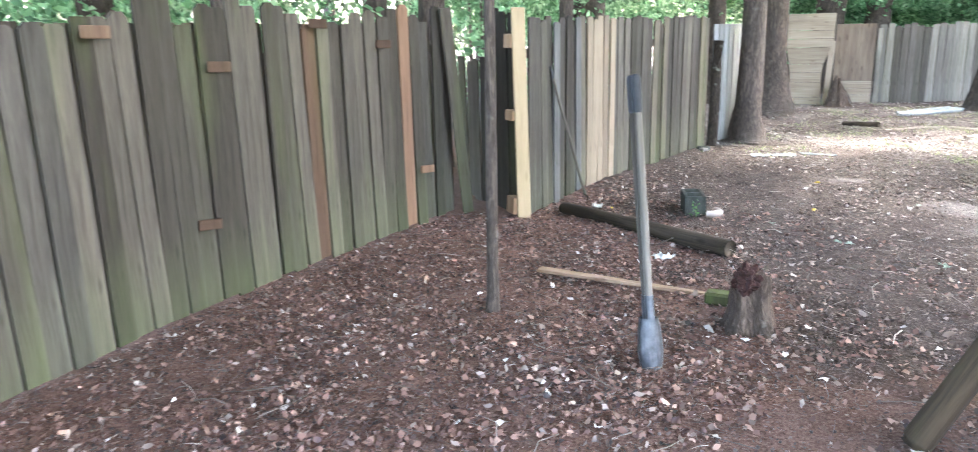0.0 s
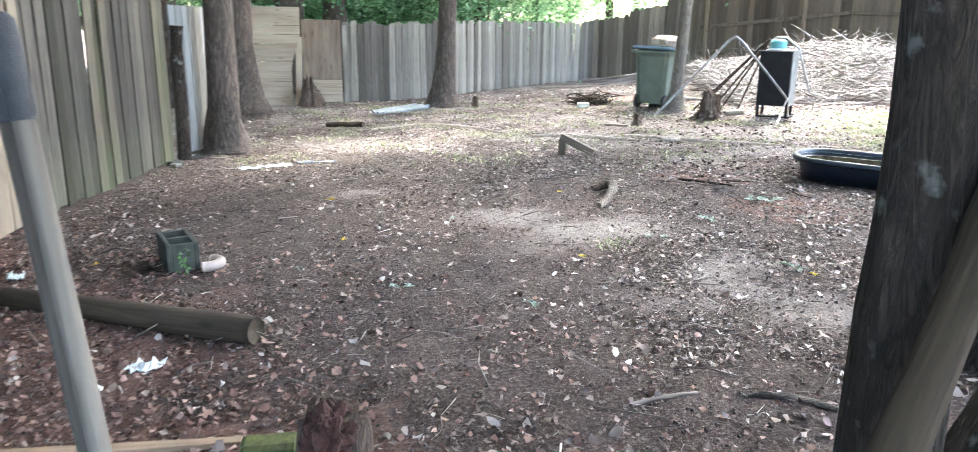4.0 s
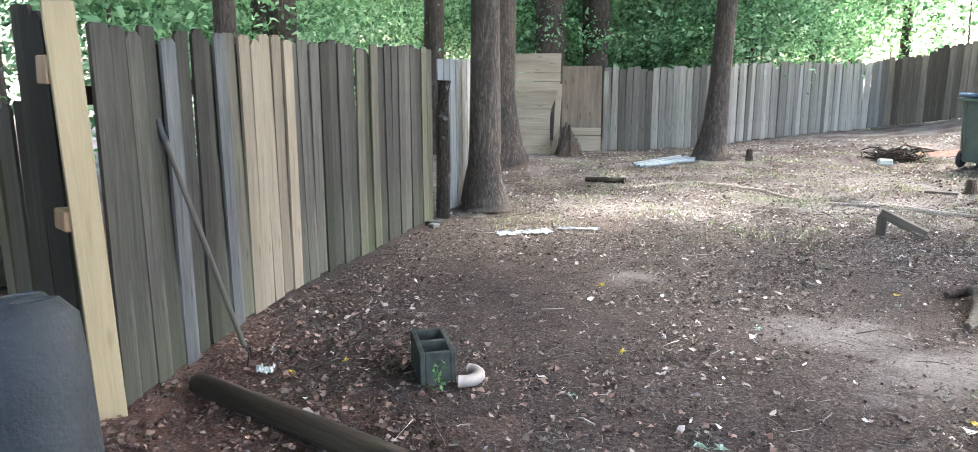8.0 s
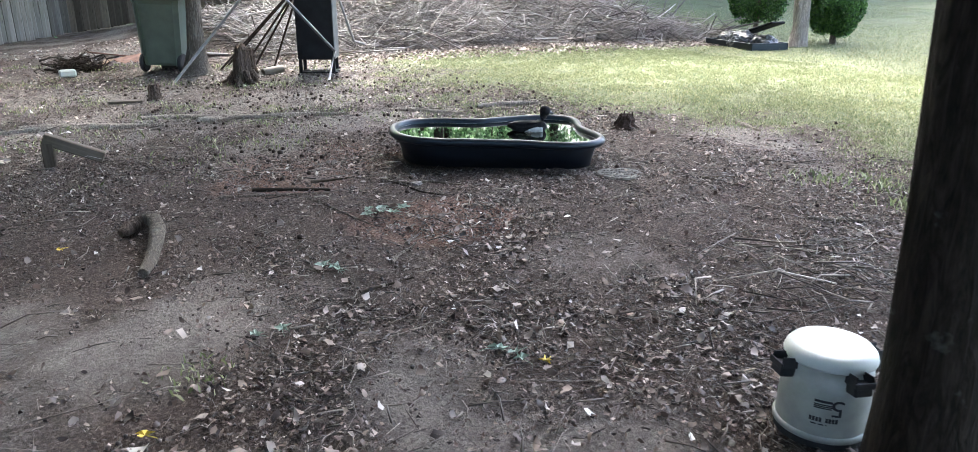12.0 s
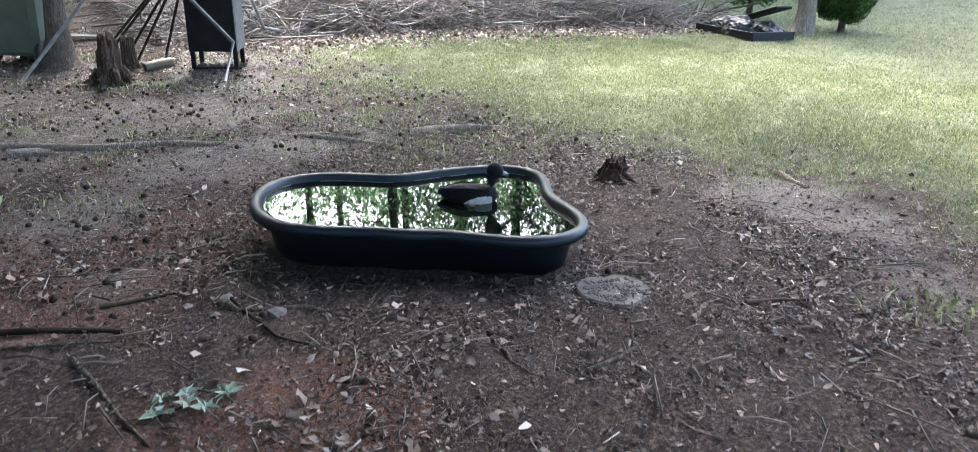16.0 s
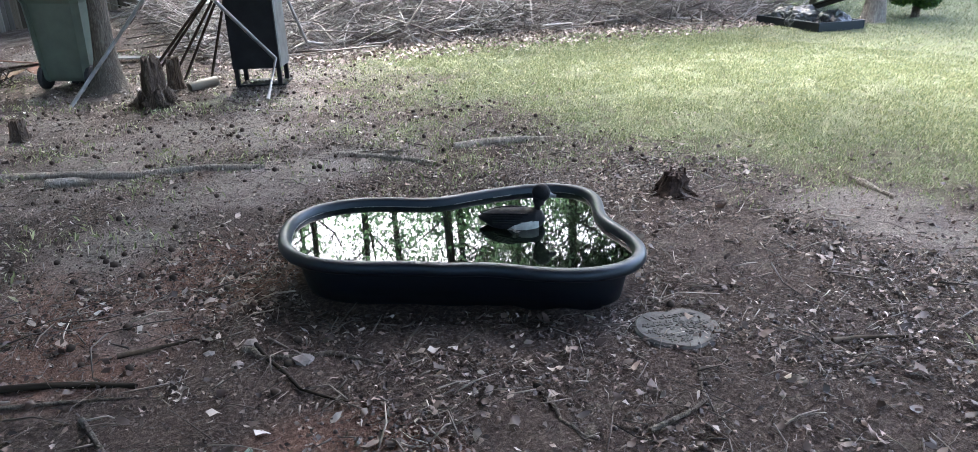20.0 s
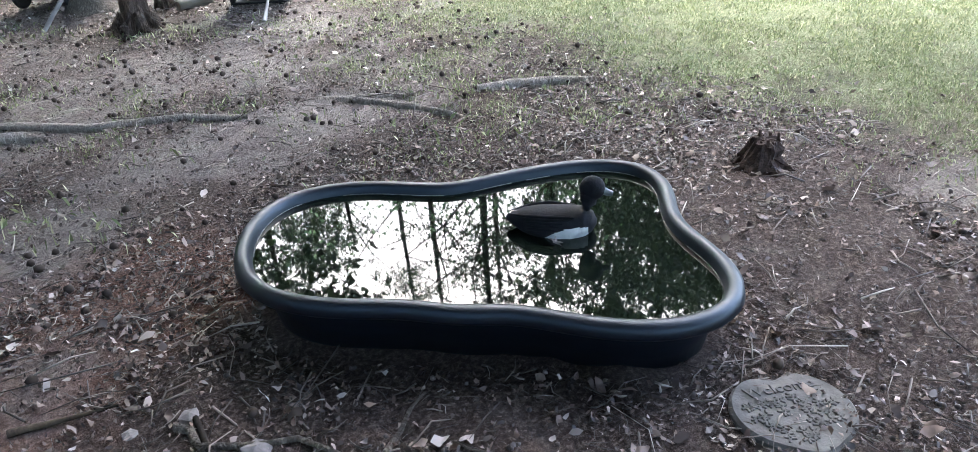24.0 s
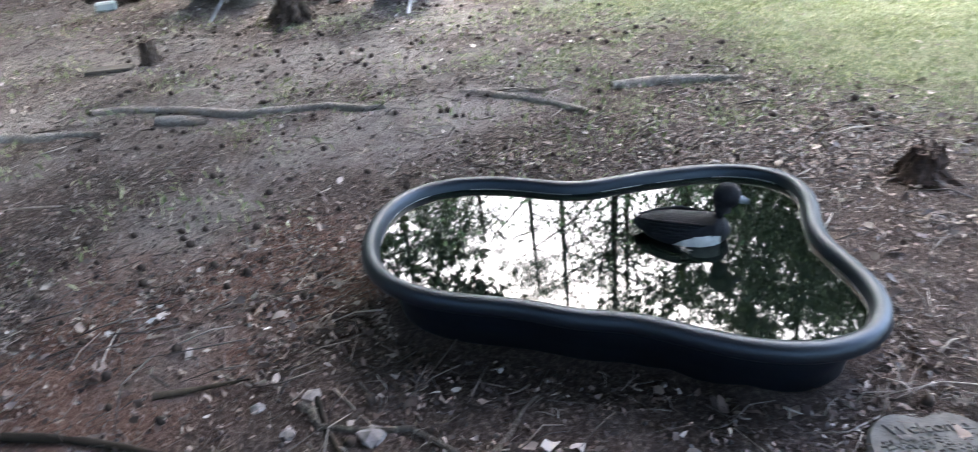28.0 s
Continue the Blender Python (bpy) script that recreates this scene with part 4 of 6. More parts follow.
def sapling(x, y, s, v):
    root = thing("understory_tree", at(x, y), "leafy green understory sapling in the woods", "tree", "understory saplings")
    part("trunk", tube([(0, 0, -0.1), (0.05, 0.03, 1.6), (-0.05, 0.08, 3.4 * s)], [0.045, 0.035, 0.012], 6), M_BARK_GREY, root)
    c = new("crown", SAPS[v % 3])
    c.parent = root
    c.matrix_basis = pose(0, 0, 0.7 * s, 0, 0, v * 50) @ Matrix.Diagonal((s, s, s, 1))


for i in range(26):
    f = i / 25
    sapling(-6.2 - sr.uniform(0, 5), -7 + 26 * f + sr.uniform(-0.8, 0.8), sr.uniform(0.9, 1.35), i)
for i in range(24):
    f = i / 23
    sapling(-7 + 24 * f + sr.uniform(-0.6, 0.6), 24.6 + sr.uniform(0.3, 6) + 2.5 * smooth(-4, 5, -abs(-7 + 24 * f - 2)), sr.uniform(0.9, 1.4), i)
for i in range(11):
    sapling(12.5 + 1.35 * i + sr.uniform(-0.4, 0.4), 22.6 - 0.3 * i + sr.uniform(0, 1.5), sr.uniform(1.1, 1.45), i)
for i in range(16):
    sapling(-14 + 0.8 * i + sr.uniform(-0.5, 0.5), 26.5 + sr.uniform(-3.5, 5.0), sr.uniform(1.3, 1.9), i)
for i in range(14):
    sapling(-6.0 + 0.5 * i, 22.4 + sr.uniform(0.0, 2.6), sr.uniform(0.9, 1.35), i + 1)
for i in range(10):
    sapling(-6.2 + 0.55 * i, 19.6 + 0.55 * i + sr.uniform(0.4, 3.0), sr.uniform(0.8, 1.2), i)

# ---------- pond ----------
PC = (5.011, 7.480)
RIM_Z = 0.425
WATER_Z = RIM_Z - 0.036
HARM = ((0.0, 0.0), (0.024, 0.036), (0.058, -0.156), (0.009, 0.082), (-0.011, 0.052), (0.011, 0.016), (0.02, -0.001), (-0.002, 0.009))


def pond_r(th):
    return 0.657 + sum(c * math.cos(i * th) + s * math.sin(i * th) for i, (c, s) in enumerate(HARM))


def pond_ring(bm, inset, z, n_=128):
    """A closed ring set in from the outer outline by inset metres."""
    pts = [Vector((pond_r(2 * math.pi * i / n_) * math.cos(2 * math.pi * i / n_), pond_r(2 * math.pi * i / n_) * math.sin(2 * math.pi * i / n_))) for i in range(n_)]
    out = []
    for i, p_ in enumerate(pts):
        t_ = (pts[(i + 2) % n_] - pts[i - 2]).normalized()
        nn = Vector((t_.y, -t_.x))
        q = p_ - nn * inset
        out.append(bm.verts.new((q.x, q.y, z)))
    return out


pond = thing("pond_tub", pose(PC[0], PC[1], 0), "black moulded plastic kidney-shaped pond tub full of water", "pond")
bm = bmesh.new()
floor_z = gh(*PC) - 0.03
prof = [(0.27, floor_z), (0.15, RIM_Z - 0.13), (0.085, RIM_Z - 0.08), (0.04, RIM_Z - 0.055), (0.005, RIM_Z - 0.05), (-0.004, RIM_Z - 0.036), (0.001, RIM_Z - 0.012), (0.012, RIM_Z - 0.001),
        (0.028, RIM_Z + 0.003), (0.042, RIM_Z - 0.001), (0.05, RIM_Z - 0.012), (0.055, RIM_Z - 0.03), (0.062, RIM_Z - 0.08), (0.08, RIM_Z - 0.13), (0.1, floor_z + 0.03)]
rings = [pond_ring(bm, i_, z) for i_, z in prof]
for q, w in zip(rings, rings[1:]):
    for s in range(128):
        bm.faces.new((q[s], q[(s + 1) % 128], w[(s + 1) % 128], w[s]))
bm.faces.new(rings[-1])
part("shell", bm, M_BLACKPLASTIC, pond, smooth_faces=True)
bm = bmesh.new()
bm.faces.new(pond_ring(bm, 0.056, WATER_Z))
part("water", bm, M_WATER, pond, "still dark water reflecting trees and sky")
bm = bmesh.new()
edge = [pond_ring(bm, i_, z) for i_, z in ((0.056, WATER_Z - 0.002), (0.0562, WATER_Z + 0.002), (0.058, WATER_Z + 0.002), (0.0595, WATER_Z + 0.0005))]
for q, w in zip(edge, edge[1:]):
    for s in range(128):
        if noise.noise((s * 0.21, 2.0, 0)) > -0.12:
            bm.faces.new((q[s], q[(s + 1) % 128], w[(s + 1) % 128], w[s]))
part("waterline", bm, M_SCUM, pond, "thin pale crust along the waterline")

# ---------- duck decoy ----------


def duck():
    bm = bmesh.new()
    secs = [(-0.185, 0.050, 0.006, 0.010), (-0.165, 0.052, 0.030, 0.020), (-0.12, 0.045, 0.058, 0.042), (-0.06, 0.038, 0.076, 0.058),
            (0.0, 0.034, 0.082, 0.064), (0.06, 0.036, 0.078, 0.064), (0.105, 0.044, 0.062, 0.056), (0.135, 0.05, 0.038, 0.036), (0.15, 0.052, 0.008, 0.010)]
    rings = []
    xs_ = np.array([q[0] for q in secs])
    fine_x = np.concatenate([xs_[:1], np.linspace(xs_[0] + 0.004, xs_[-1] - 0.004, 100), xs_[-1:]])
    secs = [(float(x), *(float(np.interp(x, xs_, [q[k_] for q in secs])) for k_ in (1, 2, 3))) for x in fine_x]
    for x, zc, w, h in secs:
        rings.append([bm.verts.new((x, w * math.cos(t), zc + h * math.sin(t) * (1.0 if math.sin(t) > 0 else 0.8))) for t in [2 * math.pi * i / 80 for i in range(80)]])
    for q, p_ in zip(rings, rings[1:]):
        for s in range(80):
            f = bm.faces.new((q[s], q[(s + 1) % 80], p_[(s + 1) % 80], p_[s]))
            zc = f.calc_center_median()
            if -0.035 < zc.x < 0.122 and 0.002 < zc.z - 0.12 * zc.x < 0.05 - 3.0 * (zc.x - 0.06) ** 2:
                f.material_index = 1
    bm.faces.new(rings[0][::-1])
    bm.faces.new(rings[-1])
    tube([(0.1, 0, 0.075), (0.118, 0, 0.125), (0.122, 0, 0.155)], [0.042, 0.03, 0.032], 14, bm=bm)
    sub = bmesh.new()
    bmesh.ops.create_uvsphere(sub, u_segments=16, v_segments=10, radius=0.042)
    bmesh.ops.scale(sub, vec=(1.12, 0.86, 0.98), verts=sub.verts)
    bmesh.ops.translate(sub, vec=(0.132, 0, 0.172), verts=sub.verts)
    join(bm, sub)
    for sd_ in (-1, 1):
        for j in range(5):
            zt, xt = 0.088 - 0.009 * j, -0.15 + 0.012 * j
            tube([(0.07 - 0.01 * j, sd_ * (0.05 + 0.006 * j), zt - 0.004), (-0.03, sd_ * (0.058 + 0.0065 * j), zt), (-0.1, sd_ * (0.045 + 0.006 * j), zt - 0.006), (xt - 0.025, sd_ * (0.012 + 0.005 * j), zt - 0.016)],
                 [0.004, 0.0065, 0.006, 0.002], 6, bm=bm)
    n0 = len(bm.faces)
    tube([(0.165, 0, 0.166), (0.188, 0, 0.158), (0.205, 0, 0.155)], [0.014, 0.011, 0.008], 10, bm=bm)
    bm.faces.ensure_lookup_table()
    for f in bm.faces[n0:]:
        f.material_index = 2
    ob = mesh_ob("duck_decoy", bm, [M_DUCK, M_DUCKWHITE, M_BILL], True)
    return tagged(ob, "dark duck decoy with pale flank floating on the pond", "decoy")


d_ = duck()
d_.matrix_world = pose(5.252, 7.452, WATER_Z - 0.02, 0, 0, -41) @ Matrix.Diagonal((0.92, 0.97, 1.03, 1))

# ---------- stepping stone ----------


def heart_stone():
    root = thing("stepping_stone", at(5.36, 6.52, -0.018, 0, 0, -21), "grey heart-shaped cast stone lettered Welcome", "stepping stone")
    root.location.z -= 0.002
    bm = bmesh.new()
    pts = []
    for i in range(48):
        t = 2 * math.pi * i / 48
        u = min(t, 2 * math.pi - t)
        rr = 0.148 * (1.02 - 0.25 * math.exp(-(u / 0.3) ** 2) + 0.12 * math.exp(-((math.pi - u) / 0.32) ** 2))
        pts.append((-1.08 * rr * math.sin(t), rr * math.cos(t)))
    low = [bm.verts.new((x, y, -0.01)) for x, y in pts]
    top = [bm.verts.new((x, y, 0.024)) for x, y in pts]
    ins = [bm.verts.new((x * 0.95, y * 0.95, 0.033)) for x, y in pts]
    for q, w in ((low, top), (top, ins)):
        for s in range(48):
            bm.faces.new((q[s], q[(s + 1) % 48], w[(s + 1) % 48], w[s]))
    bm.faces.new(ins)
    bmesh.ops.recalc_face_normals(bm, faces=bm.faces[:])
    part("slab", bm, M_STONE, root)
    cu = bpy.data.curves.new("lettering", "FONT")
    cu.body, cu.size, cu.extrude, cu.align_x = "Welcome", 0.05, 0.003, "CENTER"
    cu.materials.append(M_STONE)
    tx = new("lettering", cu)
    tx.parent = root
    tx.matrix_basis = pose(0, 0.058, 0.0345, 0, 0, 2)
    r = random.Random(4)
    for _ in range(44):
        x, y = r.uniform(-0.12, 0.12), r.uniform(-0.12, 0.04)
        if math.hypot(x, y) > 0.125:
            continue
        bm = bmesh.new()
        for k_ in range(5):
            a = k_ * 1.257 + r.random()
            box(0.015, 0.007, 0.006, (0.009 * math.cos(a), 0.009 * math.sin(a), 0), 0.0015, Matrix.Rotation(a, 3, "Z"), bm)
        fl = part("flower", bm, M_STONE, root)
        fl.location = (x, y, 0.0345)


heart_stone()


# ---------- stumps and logs ----------
def stump_bm(r0, h, seed, hollow=False, roots=5, jag=0.15):
    r = random.Random(seed)
    n_ = 20
    bm = bmesh.new()
    ph = [r.uniform(0, 6.28) for _ in range(4)]

    def rad(t, z):
        w = 1 + 0.10 * math.sin(3 * t + ph[0]) + 0.08 * math.sin(5 * t + ph[1]) + 0.05 * math.sin(9 * t + ph[2])
        fl = 1 + 0.75 * math.exp(-max(z, 0) / (r0 * 0.55)) * (1 + 0.5 * math.sin(roots * t + ph[3]))
        return r0 * w * (1 - 0.18 * z / h) * (0.55 + 0.45 * fl)
    rings = []
    for f in (-0.1, 0.0, 0.12, 0.3, 0.55, 0.8, 1.0):
        ring = []
        for i in range(n_):
            t = 2 * math.pi * i / n_
            z = f * h
            if f == 1.0:
                z += h * jag * (math.sin(2 * t + ph[1]) * 0.6 + r.uniform(-0.5, 0.5))
            rr = rad(t, f * h) * (1 + r.uniform(-0.04, 0.04))
            ring.append(bm.verts.new((rr * math.cos(t), rr * math.sin(t), z)))
        rings.append(ring)
    inner = [(0.72, 0.97), (0.66, 0.5), (0.5, 0.2)] if hollow else [(0.6, 0.99), (0.2, 0.97)]
    for sc, f in inner:
        ring = []
        for i in range(n_):
            v = rings[6][i].co
            ring.append(bm.verts.new((v.x * sc, v.y * sc, (v.z if f > 0.9 else h * f))))
        rings.append(ring)
    for q, w in zip(rings, rings[1:]):
        for s in range(n_):
            bm.faces.new((q[s], q[(s + 1) % n_], w[(s + 1) % n_], w[s]))
    bm.faces.new(rings[-1])
    return bm


def stump(x, y, r0, h, label, seed, hollow=False, jag=0.15, group="", roots=5, rz=0):
    ob = mesh_ob("tree_stump", stump_bm(r0, h, seed, hollow, roots, jag), M_STUMP)
    ob.matrix_world = at(x, y, 0, 0, 0, rz)
    return tagged(ob, label, "stump", group)


stump(1.05, 2.42, 0.12, 0.34, "hollow grey tree stump in leaf litter", 3, True, 0.12)
st_ = bpy.data.objects["tree_stump"]
bm = bmesh.new()
bmesh.ops.create_icosphere(bm, subdivisions=4, radius=0.072)
for v in bm.verts:
    v.co *= 1 + 0.45 * noise.noise(v.co * 30) + 0.25 * noise.noise(v.co * 80)
    v.co.z *= 1.25
bmesh.ops.translate(bm, vec=(0.0, -0.06, 0.31), verts=bm.verts)
part("rotten_core", bm, M_CORE, st_, "dark red rotten heartwood")


def splinter_stump(x, y):
    """A short rotten stub: an eroded core ringed by upright splinters, on a spreading foot."""
    r = random.Random(77)
    root = thing("tree_stump", at(x, y), "small splintered rotten red-brown stump near the pond", "stump")
    root.scale = (0.8, 0.8, 0.84)
    bm = lathe([(0.16, -0.02), (0.125, 0.012), (0.1, 0.045), (0.088, 0.09), (0.075, 0.13), (0.02, 0.14)], 30)
    for v in bm.verts:
        d = Vector((v.co.x, v.co.y, 0))
        v.co += d * (0.35 * noise.noise(v.co * 14) + 0.25 * noise.noise(v.co * 40)) + Vector((0, 0, 0.03 * noise.noise(d * 50) if v.co.z > 0.1 else 0))
    part("core", bm, M_ROTTEN, root)
    for i in range(22):
        a = 2 * math.pi * i / 22 + r.uniform(-0.1, 0.1)
        q = r.uniform(0.045, 0.074)
        h = r.uniform(0.1, 0.145) if i % 5 else r.uniform(0.15, 0.185)
        sp = box(r.uniform(0.022, 0.036), r.uniform(0.014, 0.024), h, (0, 0, h / 2), 0.002)
        for v in sp.verts:
            f_ = 1 - 0.55 * v.co.z / h
            v.co.x, v.co.y = v.co.x * f_, v.co.y * f_
        part("splinter", sp, M_ROTTEN if i % 7 else M_STUMP, root).matrix_basis = Matrix.Translation((q * math.cos(a), q * math.sin(a), 0)) @ Euler((r.uniform(-0.12, 0.12), r.uniform(-0.14, 0.14), a + 1.57)).to_matrix().to_4x4()
    for i in range(6):
        a = 1.05 * i + r.uniform(-0.2, 0.2)
        part("root", tube([(0.05 * math.cos(a), 0.05 * math.sin(a), 0.05), (0.1 * math.cos(a), 0.1 * math.sin(a), 0.02), (0.145 * math.cos(a + 0.2), 0.145 * math.sin(a + 0.2), -0.006)], [0.034, 0.026, 0.01], 8, jitter=0.3, r=r), M_ROTTEN, root)


splinter_stump(6.44, 7.62)
big = stump(4.56, 12.78, 0.118, 0.42, "rotten stump with spreading roots", 8, False, 0.3, roots=7)
for i in range(7):
    a = 0.9 * i + 0.3
    rr = random.Random(60 + i)
    L = rr.uniform(0.24, 0.4)
    tip = (L * math.cos(a + 0.25), L * math.sin(a + 0.25), -0.012)
    part("root", tube([(0.1 * math.cos(a), 0.1 * math.sin(a), 0.16), (0.17 * math.cos(a), 0.17 * math.sin(a), 0.07), (0.6 * tip[0], 0.6 * tip[1] + 0.02, 0.03), tip], [0.05, 0.042, 0.028, 0.01], 8, jitter=0.25, r=rr), M_STUMP, big)
stump(4.9, 13.6, 0.08, 0.34, "narrow sawn stump among debris", 9, False, 0.05)
stump(3.35, 12.15, 0.065, 0.18, "low sawn stump in bare soil", 10, False, 0.05)
stump(0.62, 15.6, 0.06, 0.2, "small sawn stump by the back fence", 12, False, 0.1)
stump(-2.82, 15.95, 0.2, 0.42, "broad broken stump beside the plank panel", 14, False, 0.6)


def log(name, p0, p1, r0, r1, mat_, label, sides=12, jitter=0.06, bend=0.0, category="log"):
    a, b = Vector((*p0, gh(*p0))), Vector((*p1, gh(*p1)))
    a.z += r0 * 0.85
    b.z += r1 * 0.85
    o = (a + b) / 2
    d = b - a
    side = Vector((-d.y, d.x, 0)).normalized() * bend
    pts = [a - o + d * f + side * math.sin(math.pi * f) for f in (0, 0.02, 0.25, 0.5, 0.75, 0.98, 1)]
    rad = [r0 * 0.9] + [r0 + (r1 - r0) * f for f in (0.02, 0.25, 0.5, 0.75, 0.98)] + [r1 * 0.9]
    # grain runs along the length: build upright, then lay down
    q = d.to_track_quat("Z", "Y")
    inv = q.inverted()
    bm = tube([inv @ p_ for p_ in pts], rad, sides, jitter=jitter)
    ob = mesh_ob(name, bm, mat_, True)
    ob.matrix_world = Matrix.Translation(o) @ q.to_matrix().to_4x4()
    return tagged(ob, label, category)


log("log", (-1.76, 4.42), (0.33, 3.74), 0.062, 0.075, M_LOG, "dark round pole lying on leaf litter", 14, 0.04)
eb = thing("branch", at(2.35, 7.0), "pale bent branch with a dark rotten knuckle", "branch")


def bent(name, pts, radii, mat_, parent):
    o = parent.matrix_world.translation
    part(name, tube([Vector((x, y, gh(x, y) + z)) - o for x, y, z in pts], radii, 11, jitter=0.14), mat_, parent, smooth_faces=True)


bent("limb", ((2.40, 7.34, 0.06), (2.44, 7.26, 0.07), (2.43, 7.12, 0.055), (2.38, 6.92, 0.04), (2.31, 6.7, 0.032), (2.25, 6.57, 0.025)), (0.036, 0.042, 0.042, 0.038, 0.033, 0.026), M_BARK_GREY, eb)
bent("knuckle", ((2.25, 7.24, 0.035), (2.3, 7.28, 0.045), (2.35, 7.32, 0.05), (2.41, 7.33, 0.05)), (0.022, 0.042, 0.046, 0.038), M_STUMP, eb)
log("log", (-1.62, 12.6), (-1.0, 12.5), 0.04, 0.05, M_LOG, "mossy short log lying in the yard", 9, 0.15)
log("log", (4.98, 13.3), (5.3, 13.42), 0.055, 0.06, M_HANDLE, "pale cut log lying beside the smoker", 10, 0.05)
log("branch", (2.05, 3.1), (2.34, 3.22), 0.014, 0.011, M_TWIG, "short pale stick on leaf litter", 6, 0.2, 0.02, "branch")
log("branch", (2.5, 3.2), (2.85, 3.1), 0.02, 0.013, M_BARK_GREY, "bent grey stick on leaf litter", 7, 0.2, 0.05, "branch")
log("branch", (3.12, 7.66), (3.56, 7.38), 0.016, 0.012, M_LOG, "dark straight stick lying on soil", 6, 0.2, 0.02, "branch")
for pts, r0 in ((((3.0, 11.05), (3.17, 10.98), (3.58, 10.68), (3.95, 10.29), (4.19, 10.18), (4.46, 10.09), (4.66, 9.86), (4.76, 9.83)), 0.032),
                (((5.3, 9.84), (5.38, 9.72), (5.58, 9.4), (5.69, 9.12), (5.72, 9.0)), 0.026),
                (((5.2, 9.9), (5.35, 9.8), (5.51, 9.7), (5.69, 9.54)), 0.02),
                (((6.0, 9.36), (6.2, 9.27), (6.4, 9.13), (6.62, 9.0)), 0.04),
                (((1.95, 11.2), (2.12, 11.1), (2.45, 10.85), (2.72, 10.66), (2.95, 10.6), (3.13, 10.5)), 0.035),
                (((-0.83, 12.11), (-0.4, 12.4), (0.02, 12.58), (0.5, 12.3), (0.92, 12.0), (1.2, 11.6), (1.45, 11.28)), 0.035),
                (((7.36, 7.14), (7.33, 7.05), (7.27, 6.92), (7.24, 6.8)), 0.02),
                (((1.7, 11.1), (2.1, 10.95), (2.6, 10.72), (3.0, 10.62)), 0.03), (((3.45, 10.5), (3.62, 10.4), (3.75, 10.3)), 0.04)):
    o = Vector(gp(*pts[0]))
    n_ = len(pts)
    ob = mesh_ob("tree_root", tube([Vector(gp(*p_, r0 * 0.15 + 0.02 * noise.noise((p_[0] * 3, p_[1] * 3, 0)))) - o for p_ in pts], [r0 * 1.2 * (1.0 - 0.5 * abs(2 * j_ / (n_ - 1) - 0.8)) for j_ in range(n_)], 9, jitter=0.3), M_ROOT, True)
    ob.location = o
    tagged(ob, "surface tree root worn pale", "root", "surface roots in the yard")

sp_ = mesh_ob("plank", box(0.13, 0.03, 0.36, (0, 0, 0), 0.004), M_BOARD_BACK)
sp_.matrix_world = pose(3.04, 12.14, gh(3.0, 12.1) + 0.02, 90, 0, 90 - 14)
tagged(sp_, "grey plank lying beside the low stump", "plank")

# mossy plank and block by the hollow stump
bm = box(0.09, 0.022, 1.25, (0, 0, 0), 0.003)
for v in bm.verts:
    v.co.x *= 1.0 if v.co.z < 0 else 0.45
pl = mesh_ob("plank", bm, M_PLANK)
pl.matrix_world = pose(-0.02, 2.71, gh(0, 2.7) + 0.03, 90, 0, 90 + 11)
tagged(pl, "old split plank lying on leaf litter", "plank")
mb = mesh_ob("mossy_block", box(0.2, 0.1, 0.085, (0, 0, 0.042), 0.016), wood("mossy_wood", (0.025, 0.022, 0.014), (0.06, 0.066, 0.026), (0.12, 0.14, 0.04), 0.8))
mb.matrix_world = at(0.74, 2.72, 0.0, 4, 0, 14)
tagged(mb, "green mossy wood block beside the stump", "block")

# angle-shaped timber scrap
wd = thing("timber_scrap", at(2.2, 9.36, 0, 0, 0, -14), "brown-grey timber offcuts nailed at an angle", "lumber")
part("upright", box(0.085, 0.08, 0.19, (-0.13, 0, 0.095), 0.006), M_BOARD_MID, wd)
beam = part("brace", box(0.085, 0.08, 0.44, (0, 0, 0), 0.006), M_BOARD_MID, wd)
beam.matrix_basis = pose(0.05, 0.0, 0.135, 0, 114, 0)


